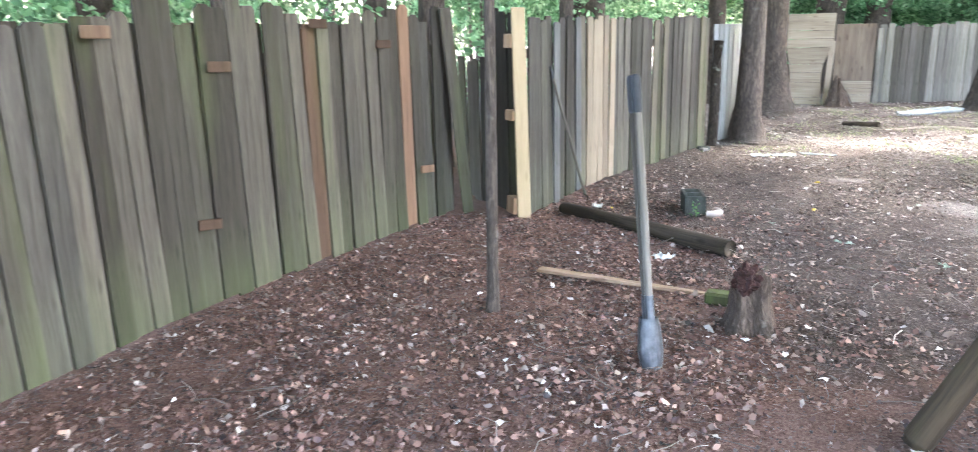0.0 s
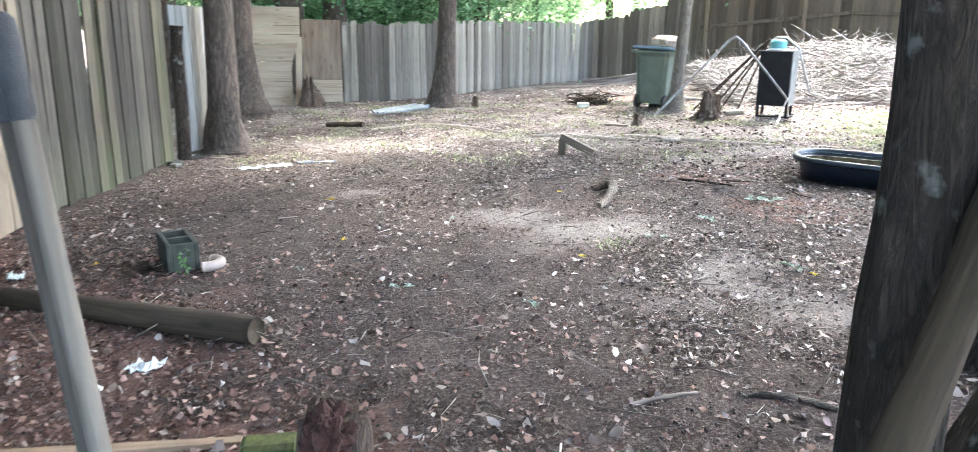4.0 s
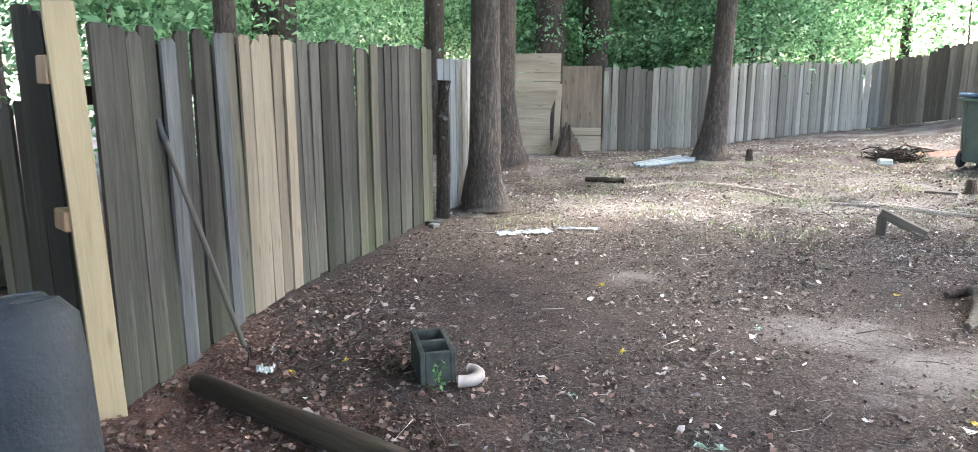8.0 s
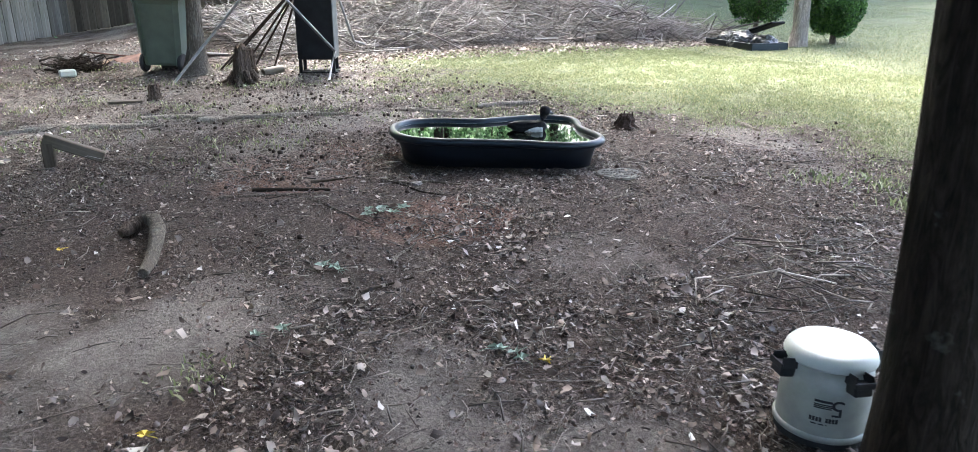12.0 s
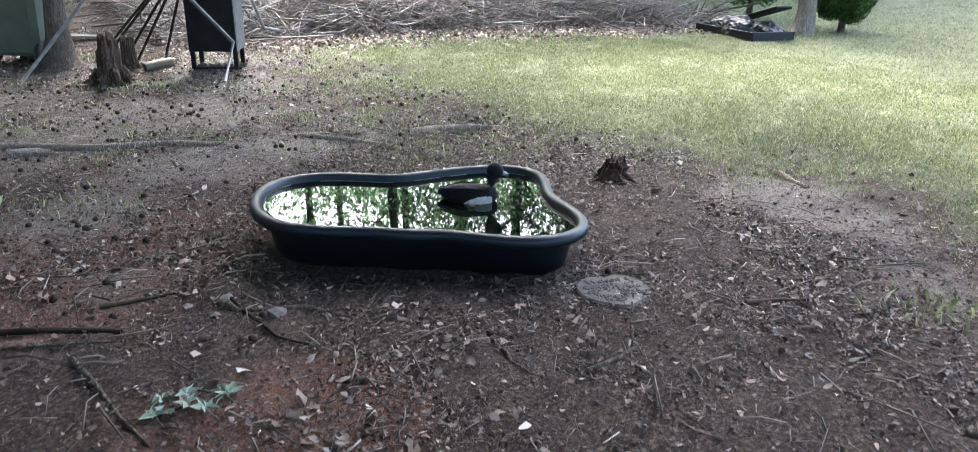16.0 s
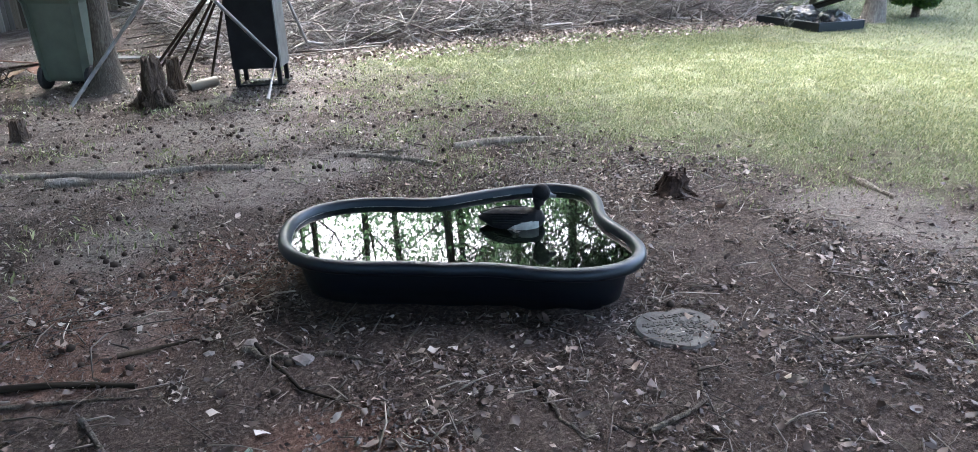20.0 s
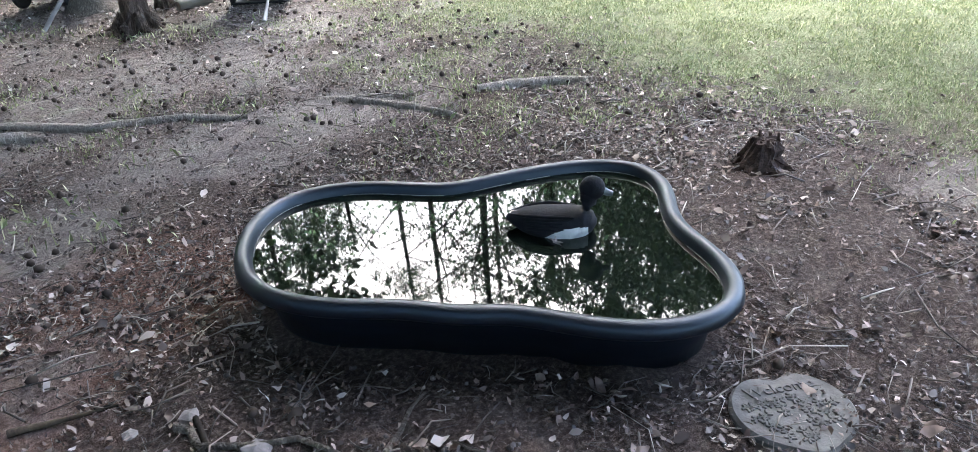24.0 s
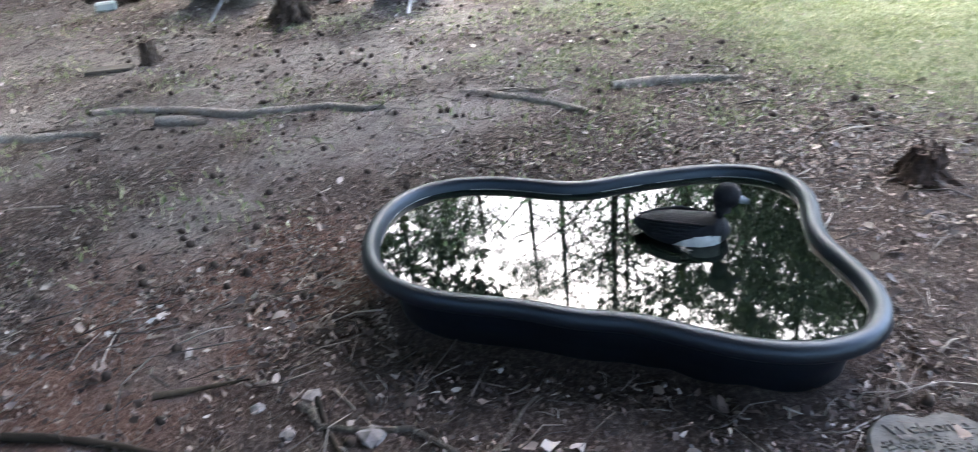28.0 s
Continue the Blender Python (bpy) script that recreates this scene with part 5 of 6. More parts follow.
# ---------- post-hole digger ----------
def digger():
    foot, top = Vector((0.872, 1.631, gh(0.866, 1.631) - 0.04)), Vector((0.655, 1.74, 1.57))
    q = (top - foot).to_track_quat("Z", "Y").to_matrix().to_4x4()
    root = thing("post_hole_digger", Matrix.Translation(foot) @ q, "post-hole digger standing with grey wooden handles and black grips", "tool")
    L = (top - foot).length
    for s in (-1, 1):
        h = part("handle", tube([(0, 0.012 * s, 0.3), (0, 0.02 * s, 0.8), (0, 0.022 * s, L - 0.02)], [0.021, 0.021, 0.019], 14), M_TOOLWOOD, root, smooth_faces=True)
        bm = tube([(0, 0.022 * s, L - 0.19), (0, 0.022 * s, L - 0.178), (0, 0.022 * s, L - 0.05), (0, 0.022 * s, L - 0.012), (0, 0.022 * s, L)], [0.02, 0.0245, 0.0245, 0.023, 0.013], 16)
        part("grip", bm, M_FOAM, root, "black foam grip", True)
        bm = bmesh.new()
        rows = []
        for z in (0.0, 0.12, 0.24, 0.3):
            w = 0.075 * (1 - 0.35 * max(0, z - 0.2) / 0.1) * (0.75 + 0.25 * min(1, z / 0.1))
            rows.append([(bm.verts.new((w * math.sin(t), s * (0.062 * math.cos(t) - 0.02 + 0.012), z)), bm.verts.new(((w - 0.003) * math.sin(t), s * (0.059 * math.cos(t) - 0.02 + 0.012), z)))
                         for t in [-1.35 + 2.7 * i / 10 for i in range(11)]])
        for a, b in zip(rows, rows[1:]):
            for i in range(10):
                for k_ in (0, 1):
                    bm.faces.new((a[i][k_], a[i + 1][k_], b[i + 1][k_], b[i][k_]))
        part("blade", bm, M_STEEL, root, "steel clamshell blade")
        part("collar", tube([(0, 0.014 * s, 0.27), (0, 0.014 * s, 0.42)], [0.026, 0.024], 12), M_STEEL, root)


digger()

# heavy pole leaning on the dark trunk
a, b = Vector((2.11, 1.575, gh(2.11, 1.575))), Vector((2.735, 2.072, 1.525))
q = (b - a).to_track_quat("Z", "Y")
L = (b - a).length
bm = tube([(0, 0, 0), (0, 0, 0.03), (0.006, 0, L * 0.4), (0, 0.006, L * 0.75), (0, 0, L - 0.05), (0, 0, L - 0.015), (0, 0, L)], [0.055, 0.062, 0.058, 0.052, 0.047, 0.042, 0.022], 14, jitter=0.1)
ob = mesh_ob("leaning_pole", bm, M_MOSSPOLE, True)
ob.matrix_world = Matrix.Translation(a) @ q.to_matrix().to_4x4()
tagged(ob, "mossy wooden pole leaning against a dark trunk", "pole")

# garden fork leaning on the fence
gf = thing("garden_fork", Matrix.Translation((-1.75, 4.84, gh(-1.75, 4.84))) @ (Vector((-2.07, 4.63, 1.4)) - Vector((-1.75, 4.84, 0))).to_track_quat("Z", "Y").to_matrix().to_4x4(),
           "thin dark cultivator with curved tines leaning on the fence", "tool")
part("shaft", tube([(0, 0, 0.1), (0, 0, 1.4)], [0.016, 0.016], 10), M_BOARD_B, gf)
part("grip", tube([(0, 0, 1.36), (0, 0, 1.49)], [0.02, 0.018], 10), M_RUBBER, gf, "black rubber grip")
for s in (-1, 0, 1):
    part("tine", tube([(0, 0, 0.12), (0.04 * s, 0.02, 0.07), (0.075 * s, 0.0, 0.02), (0.07 * s, -0.03, -0.015)], [0.006, 0.006, 0.005, 0.003], 6), M_RUSTROD, gf)

# concrete block
cb = thing("concrete_block", at(-0.62, 4.98, 0.0, 0, 0, 124), "mossy hollow concrete block on the ground", "block")
for y in (-0.082, 0.082):
    part("side_wall", box(0.39, 0.03, 0.19, (0, y, 0.095), 0.004), M_CONCRETE, cb)
for x in (-0.18, 0.0, 0.18):
    part("web", box(0.03, 0.133, 0.19, (x, 0, 0.095), 0.003), M_CONCRETE, cb)
bm = tube([(0.09 * math.cos(a), 0.09 * math.sin(a), 0.03) for a in [radians(-70 + 19 * i) for i in range(10)]], [0.032, 0.033, 0.033, 0.034, 0.034, 0.034, 0.034, 0.033, 0.033, 0.03], 14)
elbow = mesh_ob("pipe_elbow", bm, M_PVC, True)
elbow.matrix_world = at(-0.42, 4.93, 0.0, 0, 0, -10)
tagged(elbow, "curved white pipe elbow lying beside the block", "pipe")
ivy = mesh_ob("ivy_sprig", tube([(0, 0, 0), (0.01, -0.02, 0.06), (-0.01, -0.02, 0.13), (0.02, -0.015, 0.17)], [0.003, 0.003, 0.002, 0.001], 6), M_TWIG)
ivy.matrix_world = at(-0.47, 4.76)
tagged(ivy, "small green sprig growing against the block", "plant")
part("leaves", bmesh.new(), M_LEAF_DARK, ivy).data = leaf_cloud("leaves", np.array([(0.03 * math.sin(2.4 * i), -0.03 + 0.02 * math.cos(1.7 * i), 0.02 + 0.011 * i) for i in range(15)]), 0.04, 0.5, M_LEAF_DARK)


def scrap(name, x, y, w, l, rz, mat_, label, seed, h=0.03, category="scrap"):
    """A crumpled sheet lying on the ground."""
    r = random.Random(seed)
    bm = bmesh.new()
    bmesh.ops.create_grid(bm, x_segments=10, y_segments=6, size=0.5)
    for v in bm.verts:
        e = 1 - 0.25 * r.random()
        v.co = Vector((v.co.x * l * e, v.co.y * w * (0.6 + 0.4 * r.random()), 0.006 + abs(r.gauss(0, h))))
    ob = mesh_ob(name, bm, mat_)
    so = ob.modifiers.new("thick", "SOLIDIFY")
    so.thickness = 0.004
    ob.matrix_world = at(x, y, 0.004, 0, 0, rz)
    return tagged(ob, label, category)


scrap("plastic_scrap", -1.32, 8.72, 0.2, 0.62, 35, M_TARP, "pale grey torn plastic sheet on the ground", 1, 0.012)
scrap("plastic_scrap", -0.82, 9.02, 0.12, 0.5, 14, M_TARP, "narrow strip of torn plastic on the ground", 21, 0.01)
for i, (a, b) in enumerate((((-1.2, 14.45), (-0.45, 15.75)), ((-1.12, 14.38), (-0.32, 15.6)), ((-1.28, 14.7), (-0.6, 15.85)), ((-1.02, 14.42), (-0.3, 15.3)))):
    log("plastic_pipe", a, b, 0.032, 0.032, M_TARP, "pale blue-grey plastic pipe lying by the fence", 12, 0.0, 0.0, "pipe")["group"] = "pipes by the back fence"
scrap("paper_scrap", -0.08, 3.45, 0.1, 0.17, 10, M_WHITE, "white crumpled paper on leaf litter", 3, 0.02)
scrap("paper_scrap", -1.55, 4.72, 0.07, 0.1, 30, M_WHITE, "white scrap by the pole end", 5, 0.02)
for x, y, l, w, rx, ry, rz, m_, lab in ((4.1, 16.7, 1.0, 0.42, 6, -9, 12, M_CARDBOARD, "rotting reddish board sheet lying near the cart"), (3.7, 17.2, 0.85, 0.35, -8, 7, -24, M_CARDBOARD, "rotting reddish board sheet lying near the cart"),
                                        (4.6, 17.0, 0.9, 0.16, 3, 4, 32, M_PLANK, "pale broken plank lying in the debris"), (3.35, 16.3, 0.6, 0.12, 4, -6, 60, M_PLANK, "pale broken plank lying in the debris"),
                                        (3.0, 16.9, 0.75, 0.14, -3, 9, -40, M_BOARD_B, "grey broken plank lying in the debris"), (4.9, 16.1, 0.7, 0.2, 5, 5, -12, M_BOARD_PALE, "pale grey board scrap lying in the debris")):
    bm = box(l, w, 0.018, (0, 0, 0), 0.004)
    for v in bm.verts:
        v.co.x += 0.05 * l * noise.noise((v.co.y * 9, x, 0))
        v.co.z += 0.03 * noise.noise((v.co.x * 3, v.co.y * 5, x))
    ob = mesh_ob("board_scrap", bm, m_)
    ob.matrix_world = at(x, y, 0.05, rx, ry, rz)
    tagged(ob, lab, "lumber", "boards in the debris")
wc = mesh_ob("white_container", box(0.22, 0.12, 0.1, (0, 0, 0.05), 0.02), M_WHITE)
wc.matrix_world = at(2.75, 15.2)
tagged(wc, "small white plastic container on the ground", "container")
v, f = sticks(260, lambda r, n_: np.stack([2.95 + 0.2 * r.normal(size=n_), 15.75 + 0.2 * r.normal(size=n_), gz(2.95, 15.75) + 0.02 + 0.16 * r.random(n_) ** 2], 1), 47, 0.1, 0.45, 0.004, 0.018, 0.35)
tagged(new("debris_mound", raw("debris_mound", v, f, M_BARK_DARK)), "dark heap of rotten roots and bark", "debris", kind="stuff")


# ---------- waste cart ----------
def cart():
    root = thing("waste_cart", at(4.05, 14.72, 0, 0, 2, -34), "green wheeled waste cart with a blue-grey lid", "waste cart")
    bm = bmesh.new()
    rows = []
    for z, w, d in ((0.10, 0.52, 0.56), (0.14, 0.56, 0.6), (0.95, 0.64, 0.74), (1.02, 0.69, 0.80), (1.06, 0.69, 0.80)):
        c = 0.06
        ring = []
        for sx, sy in ((-1, -1), (1, -1), (1, 1), (-1, 1)):
            for k_ in (0, 1):
                fx, fy = (1, 0) if (k_ == 0) == (sx * sy > 0) else (0, 1)
                ring.append(bm.verts.new((sx * (w / 2 - c * fx), sy * (d / 2 - c * fy), z)))
        rows.append(ring)
    for a, b in zip(rows, rows[1:]):
        for i in range(8):
            bm.faces.new((a[i], a[(i + 1) % 8], b[(i + 1) % 8], b[i]))
    bm.faces.new(rows[0][::-1])
    bm.faces.new(rows[-1])
    bmesh.ops.recalc_face_normals(bm, faces=bm.faces[:])
    part("body", bm, M_CART, root)
    part("lid", box(0.72, 0.84, 0.055, (0, 0.0, 1.09), 0.02, Matrix.Rotation(radians(-3), 3, "X")), M_CARTLID, root, "blue-grey lid")
    part("rim_band", box(0.74, 0.85, 0.05, (0, 0, 1.035), 0.012), M_CART, root)
    part("handle", tube([(-0.24, 0.42, 1.05), (-0.22, 0.5, 1.07), (0.22, 0.5, 1.07), (0.24, 0.42, 1.05)], [0.018] * 4, 8), M_CART, root)
    for s in (-1, 1):
        bm = lathe([(0.05, -0.03), (0.125, -0.03), (0.14, -0.015), (0.14, 0.015), (0.125, 0.03), (0.05, 0.03)], 20)
        bmesh.ops.rotate(bm, cent=(0, 0, 0), matrix=Matrix.Rotation(radians(90), 3, "Y"), verts=bm.verts)
        bmesh.ops.translate(bm, vec=(0.27 * s, -0.2, 0.14), verts=bm.verts)
        part("wheel", bm, M_RUBBER, root, "black wheel")
    part("foot", box(0.4, 0.1, 0.1, (0, 0.2, 0.05), 0.01), M_RUBBER, root)


cart()
bk = thing("laundry_basket", at(4.2, 14.62, 1.13, 0, 5, -30), "tan plastic basket upside down on the cart lid", "basket")
part("shell", lathe([(0.3, 0.0), (0.31, 0.015), (0.3, 0.05), (0.28, 0.11), (0.22, 0.165), (0.12, 0.185), (0.03, 0.19)], 28), M_TAN, bk)
for i in range(14):
    t = 2 * math.pi * i / 14
    part("rib", box(0.012, 0.02, 0.12, (0.292 * math.cos(t), 0.292 * math.sin(t), 0.07), 0.003, Matrix.Rotation(t, 3, "Z")), M_TAN, bk)


# ---------- smoker cabinet and pipe frame ----------
sm = thing("smoker_cabinet", at(5.72, 13.08, 0, 0, 0, -30), "black steel smoker cabinet on short legs", "smoker")
part("front_panel", box(0.5, 0.03, 0.86, (0, -0.2, 0.62), 0.006), M_BOXBLACK, sm)
part("body", box(0.52, 0.4, 0.86, (0, 0.018, 0.62), 0.012), M_BOXGREY, sm, "grey sheet-steel sides")
part("top_plate", box(0.56, 0.47, 0.02, (0, 0, 1.06), 0.004), M_BOXGREY, sm)
for sx in (-1, 1):
    for sy in (-1, 1):
        part("leg", box(0.045, 0.045, 0.24, (0.225 * sx, 0.17 * sy, 0.1), 0.004), M_BOXBLACK, sm)
part("ground_plate", box(0.5, 0.4, 0.018, (0.03, 0, 0.012), 0.004), M_BOXBLACK, sm)
tb = thing("teal_tub", at(5.68, 13.05, 1.07, 0, 0, 15), "teal plastic tub standing on the smoker", "tub")
part("tub", lathe([(0.1, 0.0), (0.12, 0.03), (0.125, 0.13), (0.1, 0.16), (0.03, 0.17)], 20), M_TEAL, tb)
part("white_rim", lathe([(0.13, -0.002), (0.15, 0.0), (0.15, 0.02), (0.13, 0.025)], 20), M_WHITE, tb)


def pipe(name, pts, r0, mat_, label, group, category):
    o = Vector(pts[0]) + Vector((0.08, 0.3, 0.0))
    bm = tube([Vector(p_) - Vector(pts[0]) for p_ in pts], [r0] * len(pts), 10)
    ob = mesh_ob(name, bm, mat_, True)
    ob.location = o
    return tagged(ob, label, category, group)


pipe("scrap_pipework", [gp(3.75, 13.15), gp(4.3, 12.85, 0.68), gp(4.78, 12.6, 1.27), gp(4.86, 12.55, 1.31), gp(4.94, 12.49, 1.24), gp(5.6, 12.08, 0.36), gp(5.42, 11.9, 0.0)], 0.019, M_PIPE,
     "bent galvanised pipe frame standing among debris", "pipe frames", "pipe frame")
pipe("scrap_pipework", [gp(5.3, 13.3, 0.9), gp(5.45, 13.2, 1.14), gp(5.64, 12.95, 1.27), gp(5.74, 12.8, 1.27), gp(5.88, 12.6, 1.1), gp(6.15, 12.7, 0.4), gp(6.4, 12.9, 0.32)], 0.017, M_PIPE,
     "bent galvanised pipe frame leaning round the smoker", "pipe frames", "pipe frame")
for a, b in (((4.75, 14.35), (5.31, 12.7)), ((4.9, 14.0), (5.34, 12.68)), ((5.0, 13.8), (5.36, 12.7)), ((5.3, 13.75), (5.4, 12.74)), ((4.6, 14.1), (5.28, 12.66))):
    pipe("iron_rod", [gp(*a, -0.01), gp(*b, 1.12), gp(b[0] + 0.13 * (b[0] - a[0]), b[1] + 0.13 * (b[1] - a[1]), 1.26)], 0.015, M_RUSTROD, "rusty iron rod leaning with others on the smoker", "leaning iron rods", "rod")


# ---------- bucket ----------
def bucket():
    root = thing("feeder_bucket", at(3.802, 3.91, 0, 0, 0, 0) @ Matrix.Diagonal((0.93, 0.93, 0.82, 1)), "upturned white plastic bucket feeder with black side ports", "bucket")
    part("foot_tray", lathe([(0.125, 0.0), (0.15, 0.004), (0.15, 0.03), (0.142, 0.034)], 36), M_RUBBER, root, "dark base under the bucket")
    part("rim", lathe([(0.146, 0.03), (0.154, 0.034), (0.155, 0.05), (0.149, 0.056)], 40), M_BUCKET, root, "", True)
    part("body", lathe([(0.146, 0.05), (0.147, 0.06), (0.143, 0.2), (0.138, 0.318)], 40), M_BUCKET, root, smooth_faces=True)
    part("bottom", lathe([(0.139, 0.314), (0.146, 0.318), (0.147, 0.326), (0.141, 0.346), (0.128, 0.362), (0.108, 0.369), (0.103, 0.366), (0.04, 0.366), (0.002, 0.366)], 48), M_WHITE, root, "domed white upturned bottom", True)
    for i in range(4):
        a = radians(-118 + 90 * i + 4)
        port = part("feed_port", box(0.07, 0.088, 0.055, (0.0, 0, 0), 0.008), M_RUBBER, root, "black plastic feeding port")
        port.matrix_basis = Matrix.Translation((0.163 * math.cos(a), 0.163 * math.sin(a), 0.275)) @ Euler((0, radians(-8), a)).to_matrix().to_4x4() @ Matrix.Diagonal((0.75, 0.72, 0.8, 1))
        for sy in (-1, 1):
            part("wing", box(0.075, 0.006, 0.05, (0.004, 0.042 * sy, 0.045), 0.002, Matrix.Rotation(0.22 * sy, 3, "X")), M_RUBBER, port)
        part("lip", box(0.008, 0.1, 0.03, (0.042, 0, 0.028), 0.002), M_RUBBER, port)
    toward = math.atan2(2.6 - 3.93, 1.7 - 3.77)

    def bars(z, h, t0, t1, n_):
        bm = bmesh.new()
        for i in range(n_):
            t = t0 + (t1 - t0) * (i + 0.5) / n_
            w = abs(t1 - t0) * 0.143 / n_
            box(w * 1.02, 0.002, h, (0.1445 * math.cos(t), 0.1445 * math.sin(t), z), 0.0, Matrix.Rotation(t + math.pi / 2, 3, "Z"), bm)
        part("print_line", bm, M_INK, root, "black printed line")
    for z, h in ((0.2, 0.009), (0.187, 0.004), (0.18, 0.004), (0.173, 0.004)):
        bars(z, h, toward - 0.22, toward + 0.16, 8)
    for i in range(9):
        if i != 4:
            bars(0.125, 0.018, toward - 0.28 + 0.068 * i, toward - 0.28 + 0.068 * i + 0.055, 2)
    bars(0.106, 0.005, toward - 0.27, toward + 0.1, 8)
    cu = bpy.data.curves.new("digit", "FONT")
    cu.body, cu.size, cu.extrude = "5", 0.095, 0.0006
    cu.materials.append(M_INK)
    tx = new("printed_digit", cu)
    tx.parent = root
    t = toward + 0.28
    # upside down, as the bucket is
    tx.matrix_basis = Matrix.Translation((0.1455 * math.cos(t + 0.16), 0.1455 * math.sin(t + 0.16), 0.208)) @ Euler((radians(90), 0, t + math.pi / 2)).to_matrix().to_4x4() @ Euler((0, 0, math.pi)).to_matrix().to_4x4()


bucket()

# ---------- black tray with bags, clipped shrubs ----------
tr = thing("plastic_tray", at(12.9, 11.5, 0, 0, 0, -105) @ Matrix.Diagonal((0.86, 0.8, 0.6, 1)), "black plastic tray holding shiny bags on the lawn", "tray")
part("base", box(1.5, 0.9, 0.03, (0, 0, 0.02), 0.008), M_BLACKPLASTIC, tr)
for y in (-0.44, 0.44):
    part("side", box(1.54, 0.03, 0.2, (0, y, 0.1), 0.008), M_BLACKPLASTIC, tr)
for x in (-0.75, 0.75):
    part("side", box(0.03, 0.88, 0.2, (x, 0, 0.1), 0.008), M_BLACKPLASTIC, tr)
ob = part("lid", box(1.05, 0.35, 0.06, (0, 0, 0), 0.015), M_BOXBLACK, tr, "dark lid propped at a slant")
ob.matrix_basis = pose(0.3, 0.12, 0.56, 0, -22, 0)
for i, (x, y, s) in enumerate(((-0.45, -0.05, 0.22), (0.05, -0.15, 0.26), (0.45, 0.1, 0.22))):
    bm = bmesh.new()
    bmesh.ops.create_icosphere(bm, subdivisions=4, radius=1.0)
    for v in bm.verts:
        v.co *= 1 + 0.22 * noise.noise(v.co * 2.3 + Vector((i * 5, 0, 0))) + 0.12 * noise.noise(v.co * 7 + Vector((i * 5, 0, 0)))
        v.co = Vector((v.co.x * s, v.co.y * s, max(v.co.z, -0.5) * s * 0.75))
    ob = mesh_ob("refuse_bag", bm, M_BAG)
    s *= 0.85
    w = tr.matrix_world @ Vector((x, y, 0.05 + s * 0.38))
    ob.location = w
    tagged(ob, "crumpled shiny grey-black bag in the tray", "bag", "bags in the tray")


def shrub(x, y, r0, zc, seed, label):
    root = thing("clipped_shrub", at(x, y), label, "shrub", "round clipped shrubs")
    part("stem", tube([(0, 0, -0.05), (0.04, 0.02, zc * 0.5), (0, 0, zc)], [0.07, 0.05, 0.04], 8), M_BARK_GREY, root)
    r = np.random.default_rng(seed)
    p = r.normal(size=(12000, 3))
    p /= np.linalg.norm(p, axis=1, keepdims=True)
    lump = 1 + 0.09 * np.sin(4 * p[:, :1] + seed) * np.sin(5 * p[:, 1:2]) * 2
    p = p * r0 * lump * (0.72 + 0.3 * r.random((12000, 1)) ** 0.6) + [0, 0, zc]
    c = new("foliage", leaf_cloud("foliage", p, 0.052, 0.7, M_LEAF_DARK))
    c.parent = root


shrub(15.0, 12.95, 0.64, 0.92, 3, "large round clipped dark green shrub")
shrub(14.75, 11.05, 0.47, 0.64, 4, "smaller round clipped dark green shrub")
ct = thing("tree", at(13.95, 11.2), "smooth pale multi-stemmed tree beside the shrubs", "tree")
part("trunk", tube([(0, 0, -0.1), (0.02, 0, 0.3), (0.16, 0.1, 1.1), (0.45, 0.25, 2.6), (0.6, 0.3, 4.5)], [0.19, 0.14, 0.11, 0.09, 0.04], 12, jitter=0.1), M_ROOT, ct, smooth_faces=True)
part("trunk", tube([(0.03, 0, 0.0), (-0.02, 0.05, 0.5), (-0.05, 0.1, 1.4), (-0.2, 0.3, 3.6)], [0.1, 0.085, 0.07, 0.03], 12, jitter=0.1), M_ROOT, ct, smooth_faces=True)
c = new("crown", SAPS[1])
c.parent = ct
c.matrix_basis = pose(0.3, 0.2, 2.6) @ Matrix.Diagonal((0.8, 0.8, 0.7, 1))


# ---------- brush pile ----------
def pile_centre(r, n_):
    x = 5.6 + 8.6 * r.random(n_)
    f = r.random(n_)
    y = 15.2 - 0.33 * (x - 6) + 4.6 * f + r.normal(size=n_) * 0.3
    hh = (0.45 + 0.5 * smooth(6.5, 9.5, x)) * np.sin(np.clip(f, 0.02, 1) * np.pi) ** 0.6 * (0.75 + 0.25 * np.sin(x * 1.7)) * np.clip((14.4 - x) / 2.5, 0.25, 1)
    z = gz(x, y) + 0.03 + hh * r.random(n_) ** 0.7
    return np.stack([x, y, z], 1)


v, f = sticks(15000, pile_centre, 21, 0.25, 1.7, 0.0025, 0.013)
tagged(new("brush_pile", raw("brush_pile", v, f, M_BRUSH)), "tangled pile of grey dead branches along the fence", "brush pile", kind="stuff")
for i in range(16):
    c_ = pile_centre(np.random.default_rng(100 + i), 1)[0]
    a = rng.uniform(0, 6.28)
    L = rng.uniform(1.0, 2.2)
    d = Vector((math.cos(a), math.sin(a) * 0.6, rng.uniform(-0.15, 0.35)))
    p0 = Vector(c_) + Vector((0, 0, 0.1))
    ob = mesh_ob("dead_limb", tube([-d * L / 2, Vector((0.02, 0.03, 0.05)), d * L / 2], [0.035, 0.028, 0.012], 8, jitter=0.15), M_BARK_GREY if i % 2 else M_HANDLE)
    ob.location = p0
    tagged(ob, "bare grey limb lying on the brush pile", "branch", "limbs on the brush pile")


